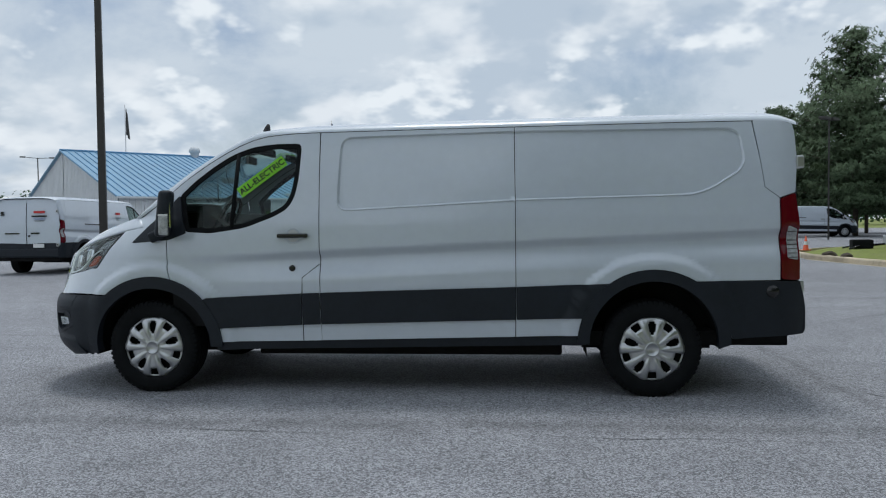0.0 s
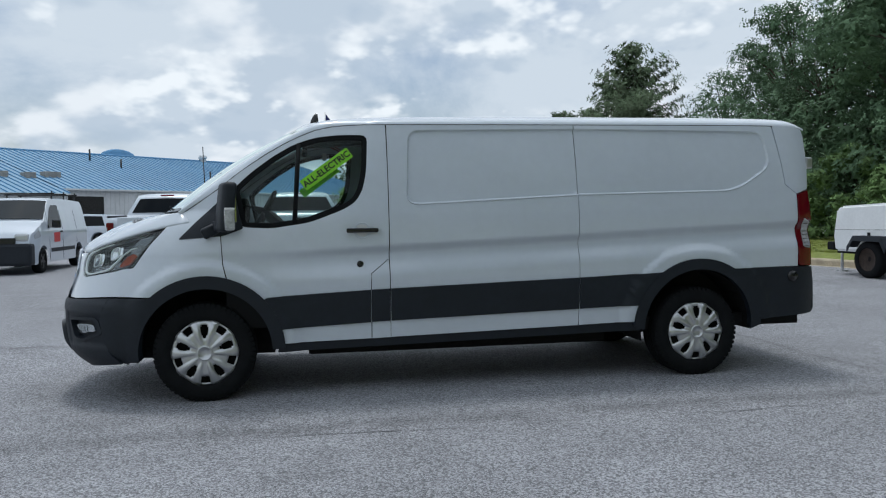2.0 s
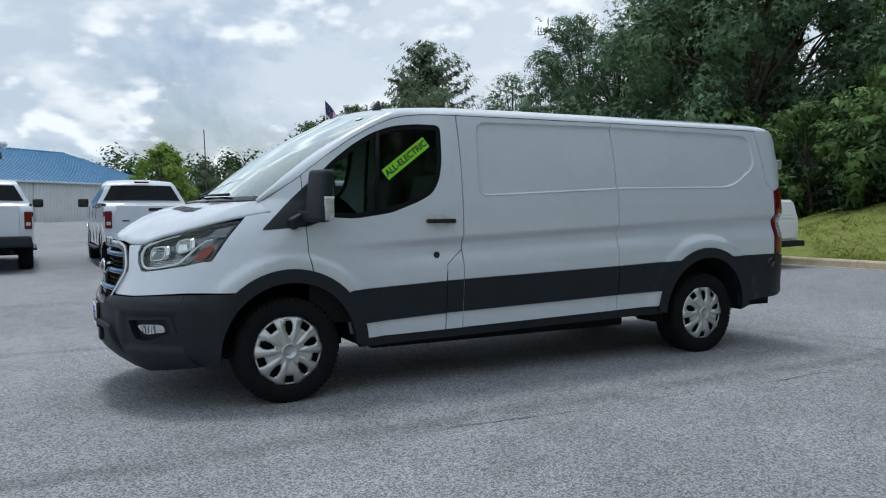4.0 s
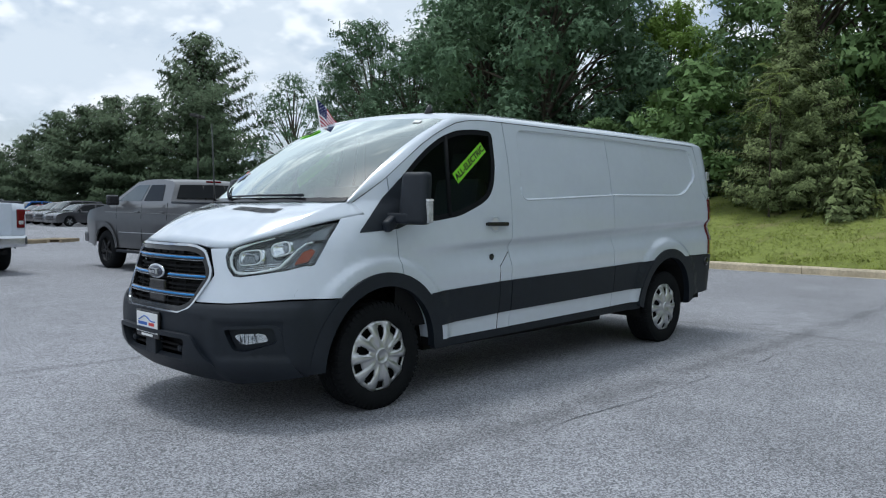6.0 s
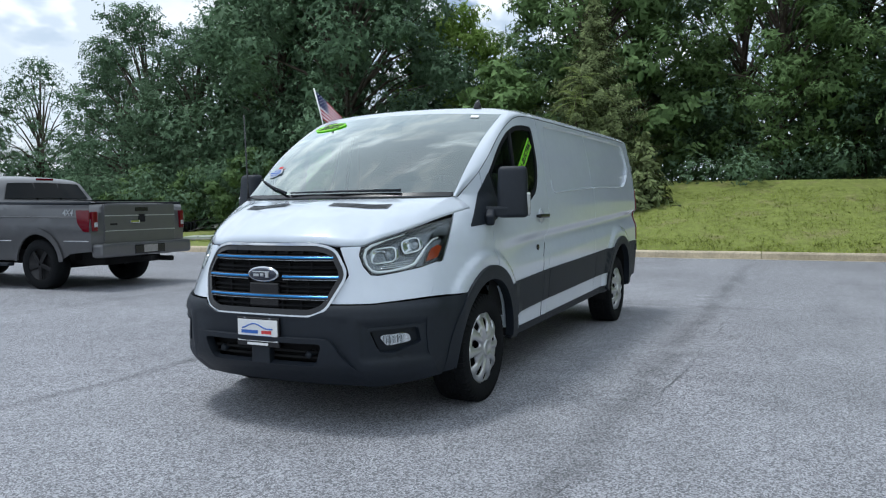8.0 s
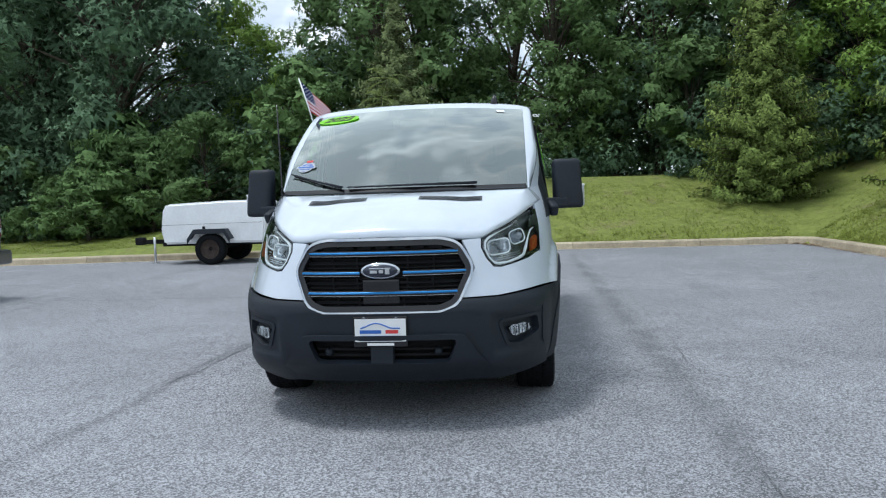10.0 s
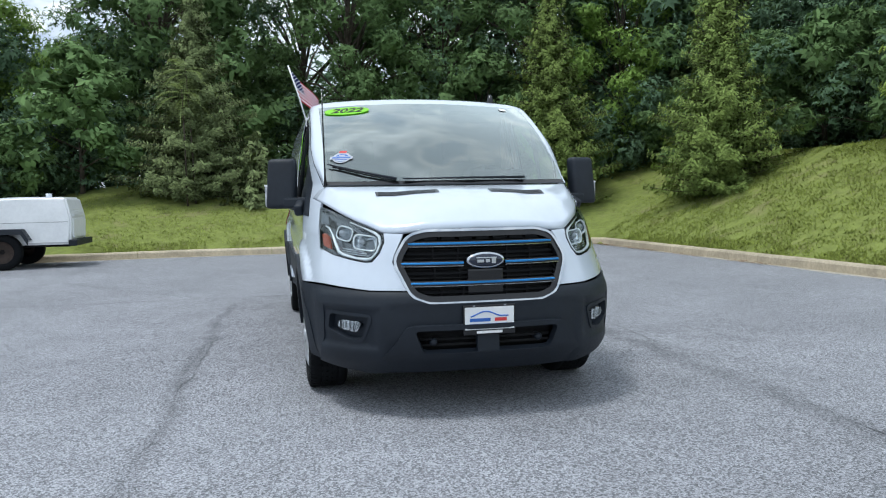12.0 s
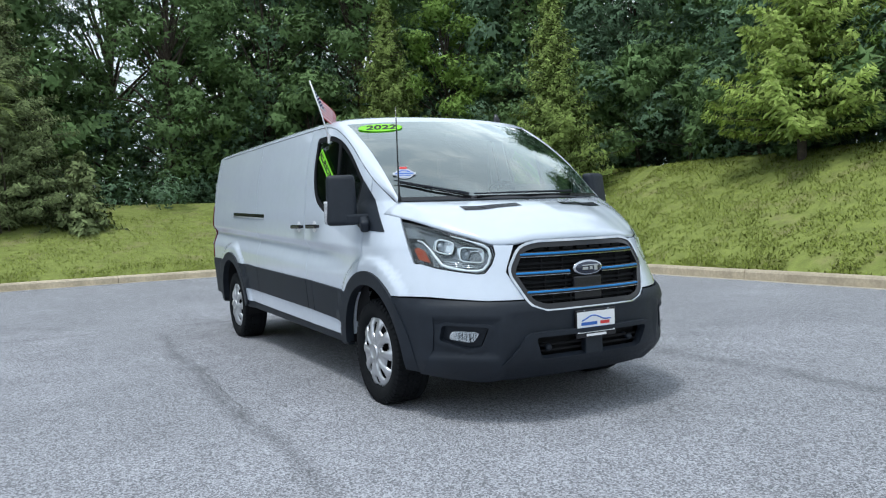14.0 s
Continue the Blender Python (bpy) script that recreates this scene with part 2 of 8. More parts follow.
def asphalt_material():
    """Worn asphalt: pale and dark chips about a centimetre across, patches, tyre-polished streaks and oil stains."""
    m = bpy.data.materials.new("asphalt")
    m.use_nodes = True
    n, l = m.node_tree.nodes, m.node_tree.links
    b = n["Principled BSDF"]
    b.inputs["Roughness"].default_value = 0.82
    b.inputs["Specular IOR Level"].default_value = 0.35
    co = n.new("ShaderNodeTexCoord").outputs["Object"]

    def noise_tex(scale, detail, rough=0.6, stretch=None):
        t = n.new("ShaderNodeTexNoise")
        t.inputs["Scale"].default_value, t.inputs["Detail"].default_value, t.inputs["Roughness"].default_value = scale, detail, rough
        if stretch:
            mp = n.new("ShaderNodeMapping"); mp.inputs["Scale"].default_value = stretch
            l.new(co, mp.inputs[0]); l.new(mp.outputs[0], t.inputs["Vector"])
        else:
            l.new(co, t.inputs["Vector"])
        return t.outputs["Fac"]

    def ramp(fac, lo, hi, a, z):
        r = n.new("ShaderNodeMapRange"); r.interpolation_type = "SMOOTHSTEP"
        for i, v in enumerate((lo, hi, a, z)):
            r.inputs[i + 1].default_value = v
        l.new(fac, r.inputs[0])
        return r.outputs[0]

    def times(a, c):
        k = n.new("ShaderNodeMath"); k.operation = "MULTIPLY"
        l.new(a, k.inputs[0]); l.new(c, k.inputs[1])
        return k.outputs[0]

    vor = n.new("ShaderNodeTexVoronoi"); vor.inputs["Scale"].default_value = 120
    l.new(co, vor.inputs["Vector"])
    sep = n.new("ShaderNodeSeparateColor"); l.new(vor.outputs["Color"], sep.inputs[0])
    chips = ramp(sep.outputs[0], 0.05, 0.97, 0.48, 1.62)
    val = times(chips, ramp(noise_tex(260, 2, 0.7), 0.35, 0.65, 0.66, 1.34))
    val = times(val, ramp(noise_tex(0.32, 5), 0.3, 0.7, 0.88, 1.10))
    val = times(val, ramp(noise_tex(2.4, 5), 0.3, 0.7, 0.93, 1.06))
    val = times(val, ramp(noise_tex(0.55, 4, 0.5, (0.22, 2.2, 1)), 0.56, 0.74, 1.0, 0.86))
    val = times(val, ramp(noise_tex(1.1, 3), 0.66, 0.76, 1.0, 0.78))
    # soft dark smears of worn sealer along the paving joints
    xyz = n.new("ShaderNodeSeparateXYZ"); l.new(co, xyz.inputs[0])

    def calc(op, p, q, r=None):
        k = n.new("ShaderNodeMath"); k.operation = op
        for sock, v in zip(k.inputs, (p, q, r)):
            if isinstance(v, (int, float)):
                sock.default_value = v
            elif v is not None:
                l.new(v, sock)
        return k.outputs[0]

    sway = calc("MULTIPLY_ADD", noise_tex(0.9, 5), 0.4, -0.20)
    for across, run, slope, at, lo, hi, wide, amount in ((1, 0, 0.0, -1.86, -9.0, 10.5, 0.20, 0.70), (1, 0, -0.042, 1.72, -9.0, 3.0, 0.12, 0.70), (0, 1, 0.0, 3.32, -3.5, 6.2, 0.09, 0.78), (1, 0, 0.02, 5.9, -12.0, 11.0, 0.16, 0.86), (1, 0, 0.0, -4.4, -9.0, 10.5, 0.30, 0.93)):
        d = calc("MULTIPLY_ADD", xyz.outputs[run], -slope, xyz.outputs[across])
        d = calc("ABSOLUTE", calc("ADD", calc("ADD", d, -at), sway), None)
        near = ramp(d, 0.0, wide, 1.0, 0.0)
        ends = calc("MULTIPLY", ramp(xyz.outputs[run], lo, lo + 1.5, 0.0, 1.0), ramp(xyz.outputs[run], hi - 0.8, hi, 1.0, 0.0))
        near = calc("MULTIPLY", calc("MULTIPLY", near, ends), ramp(noise_tex(1.7, 4), 0.34, 0.56, 0.45, 1.0))
        val = times(val, calc("MULTIPLY_ADD", near, amount - 1.0, 1.0))
    hsv = n.new("ShaderNodeHueSaturation"); hsv.inputs["Color"].default_value = (0.240, 0.244, 0.265, 1)
    l.new(val, hsv.inputs["Value"]); l.new(hsv.outputs[0], b.inputs["Base Color"])
    bp = n.new("ShaderNodeBump"); bp.inputs["Strength"].default_value, bp.inputs["Distance"].default_value = 0.5, 0.006
    l.new(vor.outputs["Distance"], bp.inputs["Height"]); l.new(bp.outputs[0], b.inputs["Normal"])
    return m


M["asphalt"] = asphalt_material()

# ---------- mesh helpers ----------
def mesh_object(name, bm, mat, parent=None, label="", smooth=False):
    me = bpy.data.meshes.new(name)
    bm.to_mesh(me)
    bm.free()
    me.materials.append(mat)
    if smooth:
        me.polygons.foreach_set("use_smooth", [True] * len(me.polygons))
    ob = new(name, me)
    if parent is not None:
        ob.parent = parent
    if label:
        tagged(ob, label)
    return ob


def part(name, bm, mat, parent, label="", smooth=False):
    return mesh_object(name, bm, mat, parent, label, smooth)


def from_lists(name, verts, faces, mat, parent=None, label="", smooth=False):
    me = bpy.data.meshes.new(name)
    me.from_pydata([tuple(v) for v in verts], [], faces)
    me.materials.append(mat)
    if smooth:
        me.polygons.foreach_set("use_smooth", [True] * len(me.polygons))
    ob = new(name, me)
    if parent is not None:
        ob.parent = parent
    if label:
        tagged(ob, label)
    return ob


def thing(name, label, category, m=None, group="", kind=""):
    """An empty at the base of a thing."""
    ob = new(name)
    if m is not None:
        ob.matrix_basis = m
    return tagged(ob, label, category, group, kind)


def add_box(bm, x0, x1, y0, y1, z0, z1, bevel=0.0, m=None, seg=2):
    r = bmesh.ops.create_cube(bm, size=1.0)
    vs = r["verts"]
    t = Matrix.Translation(((x0 + x1) / 2, (y0 + y1) / 2, (z0 + z1) / 2)) @ Matrix.Diagonal((x1 - x0, y1 - y0, z1 - z0, 1))
    bmesh.ops.transform(bm, matrix=t, verts=vs)
    if bevel:
        es = list({e for v in vs for e in v.link_edges})
        out = bmesh.ops.bevel(bm, geom=es, offset=bevel, segments=seg, affect="EDGES", profile=0.6)
        vs = list({v for f in out["faces"] for v in f.verts} | {v for v in vs if v.is_valid})
    if m is not None:
        bmesh.ops.transform(bm, matrix=m, verts=vs)
    return vs


def box(name, x0, x1, y0, y1, z0, z1, mat, parent=None, bevel=0.0, label="", m=None):
    bm = bmesh.new()
    add_box(bm, x0, x1, y0, y1, z0, z1, bevel, m)
    return mesh_object(name, bm, mat, parent, label)


def add_tube(bm, pts, radii, sides=10, cap=True):
    """A tube along pts; radii one or a list."""
    if not isinstance(radii, (list, tuple)):
        radii = [radii] * len(pts)
    pts = [Vector(p) for p in pts]
    rings = []
    for i, p in enumerate(pts):
        d = (pts[min(i + 1, len(pts) - 1)] - pts[max(i - 1, 0)]).normalized()
        a = d.orthogonal().normalized() if i == 0 else (a - d * a.dot(d)).normalized()
        b = d.cross(a)
        rings.append([bm.verts.new(p + radii[i] * (math.cos(k * 2 * math.pi / sides) * a + math.sin(k * 2 * math.pi / sides) * b)) for k in range(sides)])
    for r0, r1 in zip(rings, rings[1:]):
        for k in range(sides):
            bm.faces.new((r0[k], r0[(k + 1) % sides], r1[(k + 1) % sides], r1[k])).smooth = True
    if cap:
        bm.faces.new(rings[0][::-1])
        bm.faces.new(rings[-1])


def tube(name, pts, radii, mat, parent=None, sides=10, label=""):
    bm = bmesh.new()
    add_tube(bm, pts, radii, sides)
    return mesh_object(name, bm, mat, parent, label)


def add_lathe(bm, profile, axis="y", sides=48, at=(0, 0, 0), smooth=True):
    """Turns profile [(radius, along)] about an axis through at."""
    rings = []
    for r, h in profile:
        ring = []
        for k in range(sides):
            c, s = math.cos(2 * math.pi * k / sides) * r, math.sin(2 * math.pi * k / sides) * r
            v = {"y": (c, h, s), "z": (c, s, h), "x": (h, c, s)}[axis]
            ring.append(bm.verts.new(Vector(v) + Vector(at)))
        rings.append(ring)
    for r0, r1 in zip(rings, rings[1:]):
        for k in range(sides):
            bm.faces.new((r0[k], r0[(k + 1) % sides], r1[(k + 1) % sides], r1[k])).smooth = smooth
    return rings


def smooth01(a, b, v):
    t = min(1, max(0, (v - a) / (b - a)))
    return t * t * (3 - 2 * t)


# ---------- ground ----------
KERB = [(-16, -7.4), (11.5, -7.4), (11.66, -7.34), (11.7, -7.15), (11.7, 3), (11.25, 7), (10.75, 11), (10.3, 15), (10.0, 18), (10.5, 21), (12.5, 23.5), (16, 25), (40, 27), (62, 30)]


def bank(x, y):
    """Height of the grass beyond the kerb."""
    dx, dy = max(0.0, x - 11.85), max(0.0, -7.55 - y)
    if y > 8:
        dx = max(0.0, x - 10.9)
    flat = 1 - 0.88 * smooth01(4.5, 13, y)
    sx = flat * (0.27 * min(dx, 6.5) + 0.03 * max(0, min(dx - 6.5, 14)))
    sy = 0.50 * min(dy, 4.4) + 0.05 * max(0, min(dy - 4.4, 14))
    h = 0.13 + (sx ** 4 + sy ** 4) ** 0.25
    return h + 0.05 * noise.noise((x * 0.35, y * 0.35, 0)) * min(1, (dx + dy))


def build_ground():
    xs = [-700, -300, -120, -60, -30] + [i * 0.8 for i in range(-20, 58)] + [55, 70, 100, 160, 300, 700]
    ys = [-700, -300, -120, -60] + [i * 0.8 for i in range(-55, 45)] + [45, 60, 80, 120, 200, 350, 700]
    verts, faces = [], []
    edge = [Vector((x, y, 0)) for x, y in KERB]
    lot = [Vector((x, y, 0)) for x, y in KERB + [(62, 90), (-90, 90), (-90, -7.4)]]

    def inside(px, py):
        c = False
        for a, b in zip(lot, lot[1:] + lot[:1]):
            if (a.y > py) != (b.y > py) and px < (b.x - a.x) * (py - a.y) / (b.y - a.y) + a.x:
                c = not c
        return c

    for y in ys:
        for x in xs:
            if inside(x, y) or (x < 10 and y > -7.3):
                z = -0.06
            elif y > 40 or x < -40:
                z = 0.0
            else:
                z = bank(x, y)
            # draw vertices next to the kerb under its front edge
            if -20 < x < 64 and -10 < y < 34:
                p, best = Vector((x, y, 0)), None
                for a, b in zip(edge, edge[1:]):
                    ab = b - a
                    q = a + ab * max(0, min(1, (p - a).dot(ab) / ab.length_squared))
                    if best is None or (p - q).length < best[0]:
                        best = ((p - q).length, q, Vector((ab.y, -ab.x, 0)).normalized())
                if best[0] < 0.57:
                    q = best[1] + best[2] * 0.04
                    verts.append((q.x, q.y, -0.02))
                    continue
            verts.append((x, y, z))
    w = len(xs)
    for j in range(len(ys) - 1):
        for i in range(w - 1):
            faces.append((j * w + i, j * w + i + 1, (j + 1) * w + i + 1, (j + 1) * w + i))
    g = from_lists("ground", verts, faces, M["grass_ground"], smooth=True)
    tagged(g, "mown green grass bank with dry patches rising behind the kerb", "grass", kind="structure")
    # asphalt sheet
    bm = bmesh.new()
    f = bm.faces.new([bm.verts.new(v) for v in lot])
    bmesh.ops.triangulate(bm, faces=[f])
    a = mesh_object("parking_lot", bm, M["asphalt"])
    tagged(a, "worn grey asphalt parking lot with cracks", "asphalt", kind="structure")
    return a


parking_lot = build_ground()


def along(points, step):
    """Even stations on a polyline: (place, direction)."""
    out, rest = [], 0.0
    for a, b in zip(points, points[1:]):
        a, b = Vector(a), Vector(b)
        d = (b - a).length
        s = rest
        while s < d:
            out.append(a.lerp(b, s / d))
            s += step
        rest = s - d
    return out


def build_kerbs():
    kerb = thing("kerb", "pale sandy concrete kerb stones edging the lot", "kerb", kind="structure")
    pts = along([(*p, 0) for p in KERB], 0.5)
    i, k = 0, 0
    while i < len(pts) - 1:
        n = 6
        seg = pts[i:i + n + 1]
        verts, faces = [], []
        for j, p in enumerate(seg):
            d = (seg[min(j + 1, len(seg) - 1)] - seg[max(j - 1, 0)]).normalized()
            q = p.copy()
            if j == 0:
                q += d * 0.006
            if j == len(seg) - 1:
                q -= d * 0.006
            r = Vector((d.y, -d.x, 0))
            wob = 0.008 * noise.noise(q * 0.9)
            for off, z in ((0.0, -0.05), (0.012, 0.125 + wob), (0.035, 0.158 + wob), (0.17, 0.165 + wob), (0.18, 0.05)):
                v = q + r * off
                verts.append((v.x, v.y, z))
        for j in range(len(seg) - 1):
            for m in range(4):
                faces.append((j * 5 + m, (j + 1) * 5 + m, (j + 1) * 5 + m + 1, j * 5 + m + 1))
        faces += [(0, 1, 2, 3, 4), tuple(len(verts) - 1 - q for q in range(5))]
        from_lists("kerb_stone", verts, faces, M["kerb"], kerb)
        i += n
        k += 1
    # pale washed-out grit along the foot of the kerb
    verts, faces = [], []
    pts = along([(*p, 0) for p in KERB[:9]], 0.14)
    for j, p in enumerate(pts):
        d = (pts[min(j + 1, len(pts) - 1)] - pts[max(j - 1, 0)]).normalized()
        r = Vector((-d.y, d.x, 0))
        wide = 0.07 + 0.09 * max(0, 0.5 + noise.noise(p * 0.8)) + 0.05 * noise.noise(p * 5)
        verts += [tuple(p - r * 0.01 + Vector((0, 0, 0.006))), tuple(p + r * max(0.02, wide) + Vector((0, 0, 0.004)))]
    faces = [(2 * j, 2 * j + 2, 2 * j + 3, 2 * j + 1) for j in range(len(pts) - 1)]
    from_lists("gutter_grit", verts, faces, M["grit"], kerb, "pale sandy grit at the kerb foot")


build_kerbs()


def leaf_litter():
    """Dry brown leaves and twigs gathered along the kerb."""
    rng = random.Random(61)
    verts, faces = [], []
    for _ in range(900):
        c = rng.choice((10.9, 9.4, 8.6, 7.2, 5.0, 11.3))
        x = min(11.6, c + rng.gauss(0, 0.45))
        y = -7.36 + abs(rng.gauss(0, 0.09))
        if rng.random() < 0.18:
            x, y = 11.66 - abs(rng.gauss(0, 0.08)), -7.2 + 3.0 * rng.random() ** 2
        a, z, k = rng.random() * 6.28, 0.008 + 0.03 * rng.random() ** 2, 0.012 + 0.022 * rng.random()
        b = len(verts)
        for e, f, h in ((-1, 0, 0.0), (0, -0.5, 0.004), (1, 0, 0.010), (0, 0.5, 0.004)):
            verts.append((x + k * (e * math.cos(a) - f * math.sin(a)), y + k * (e * math.sin(a) + f * math.cos(a)), z + h * rng.random()))
        faces.append((b, b + 1, b + 2, b + 3))
    tagged(from_lists("leaf_litter", verts, faces, M["dry_leaf"]), "dry brown leaves and twigs along the kerb", "leaf litter", kind="stuff")


leaf_litter()

# ---------- the cargo van ----------
def interp(table, v):
    if v <= table[0][0]:
        return table[0][1]
    for (a, p), (b, q) in zip(table, table[1:]):
        if v <= b:
            t = (v - a) / (b - a)
            return p + (q - p) * t
    return table[-1][1]


def smooth_table(table, n=6):
    """Catmull-Rom refinement of a table."""
    out = []
    for i in range(len(table) - 1):
        p0, p1, p2, p3 = table[max(i - 1, 0)], table[i], table[i + 1], table[min(i + 2, len(table) - 1)]
        for k in range(n):
            t = k / n
            out.append(tuple(0.5 * (2 * p1[c] + (p2[c] - p0[c]) * t + (2 * p0[c] - 5 * p1[c] + 4 * p2[c] - p3[c]) * t * t + (3 * p1[c] - p0[c] - 3 * p2[c] + p3[c]) * t ** 3) for c in (0, 1)))
    return out + [tuple(table[-1])]


WIDTH = smooth_table([(0.2, 0.93), (0.45, 0.950), (0.62, 0.964), (0.80, 0.978), (0.87, 0.980), (1.05, 0.979), (1.20, 0.976), (1.29, 0.972), (1.34, 0.967), (1.42, 0.957), (1.60, 0.936), (1.80, 0.897), (2.0, 0.850)])
NOSE = smooth_table([(0.2, 2.70), (0.27, 2.79), (0.34, 2.875), (0.42, 2.925), (0.60, 2.945), (0.72, 2.93), (0.85, 2.90), (1.0, 2.875), (1.08, 2.85), (1.15, 2.80), (1.25, 2.70), (1.36, 2.55)])
DEPTH = smooth_table([(0.2, 0.62), (0.6, 0.66), (0.75, 0.74), (0.9, 0.86), (1.05, 0.97), (1.3, 1.0)])
TOP = smooth_table([(-1.3, 1.945), (-1.22, 1.985), (-1.09, 2.018), (-0.9, 2.045), (-0.68, 2.058), (0.0, 2.070), (1.3, 2.080), (2.3, 2.083), (2.68, 2.078), (2.80, 2.065), (2.90, 2.03)])
EDGE = smooth_table([(-2.02, 1.325), (-1.80, 1.47), (-1.66, 1.580), (-1.5, 1.695), (-1.35, 1.79), (-1.2, 1.868), (-1.05, 1.925), (-0.85, 1.955), (-0.5, 1.965), (0.9, 1.975), (2.6, 1.98), (2.9, 1.95)])
ROUND = smooth_table([(0.2, 3.3), (0.6, 3.1), (0.8, 2.85), (1.0, 2.65), (1.3, 2.3)])
ARCH_F, ARCH_R = (-1.86, 0.345), (1.88, 0.385)


def half_width(x, z):
    w = interp(WIDTH, z)
    # the side groove climbs a little towards the tail and runs out on the front door
    d = z - (1.035 + 0.040 * x)
    if -0.17 < d < 0.10:
        w -= 0.044 * (1 - smooth01(0, 0.075, d) if d > 0 else 1 - smooth01(0, 0.165, -d)) * smooth01(-1.75, -0.75, x)
    w -= 0.05 * smooth01(-0.9, -2.0, x) * max(0, z - 1.05) / 0.5
    w -= 0.06 * max(0, (x - 2.72) / 0.2) ** 2 if x > 2.72 else 0
    return w


def relief(x, z):
    """Swage above the arches."""
    d = 0.0
    for cx, cz, r0 in ((*ARCH_F, 0.52), (*ARCH_R, 0.52)):
        r = math.hypot(x - cx, z - cz)
        if z > cz - 0.1:
            d = max(d, 0.026 * smooth01(0.665, 0.60, r) * smooth01(-2.44, -2.26, x))
    return d


def front_x(y, z):
    w = half_width(-1.9, z)
    k = min(0.999, abs(y) / w)
    return -interp(NOSE, z) + interp(DEPTH, z) * (1 - (1 - k ** interp(ROUND, z)) ** 0.6)


def side_y(x, z):
    f, d = interp(NOSE, z), interp(DEPTH, z)
    w = half_width(x, z)
    t = (x + f) / d
    if t < 1:
        t = max(t, 0.001)
        w *= max(0, 1 - (1 - t) ** (1 / 0.6)) ** (1 / interp(ROUND, z))
    return w + relief(x, z)


def side_point(u, v, off=0.0):
    return Vector((u, -(side_y(u, v) + off), v))


def front_point(u, v, off=0.0):
    return Vector((front_x(u, v) - off, u, v))


def circle(cx, cz, r, a0, a1, n):
    return [(cx + r * math.cos(radians(a0 + (a1 - a0) * i / n)), cz + r * math.sin(radians(a0 + (a1 - a0) * i / n))) for i in range(n + 1)]


def round_poly(pts, r, n=5):
    """Rounds the corners of a closed outline."""
    out = []
    for i, p in enumerate(pts):
        p = Vector(p)
        a, b = Vector(pts[i - 1]), Vector(pts[(i + 1) % len(pts)])
        rr = r[i] if isinstance(r, (list, tuple)) else r
        da, db = a - p, b - p
        k = min(rr, da.length * 0.45, db.length * 0.45)
        q0, q1 = p + da.normalized() * k, p + db.normalized() * k
        for j in range(n + 1):
            t = j / n
            out.append(tuple(q0 * (1 - t) ** 2 + p * 2 * t * (1 - t) + q1 * t * t))
    return out


def inset_poly(pts, d):
    """Moves a closed outline inwards by d (outwards when negative)."""
    n = len(pts)
    area = sum(pts[i][0] * pts[(i + 1) % n][1] - pts[(i + 1) % n][0] * pts[i][1] for i in range(n))
    s = 1 if area > 0 else -1
    out = []
    for i in range(n):
        a, p, b = Vector(pts[i - 1]), Vector(pts[i]), Vector(pts[(i + 1) % n])
        e0, e1 = (p - a).normalized(), (b - p).normalized()
        m = Vector((-(e0.y + e1.y), e0.x + e1.x)) * s
        m = m.normalized() if m.length > 1e-6 else Vector((-e0.y, e0.x)) * s
        c = max(0.5, m.dot(Vector((-e0.y, e0.x)) * s))
        out.append(tuple(p + m * d / c))
    return out


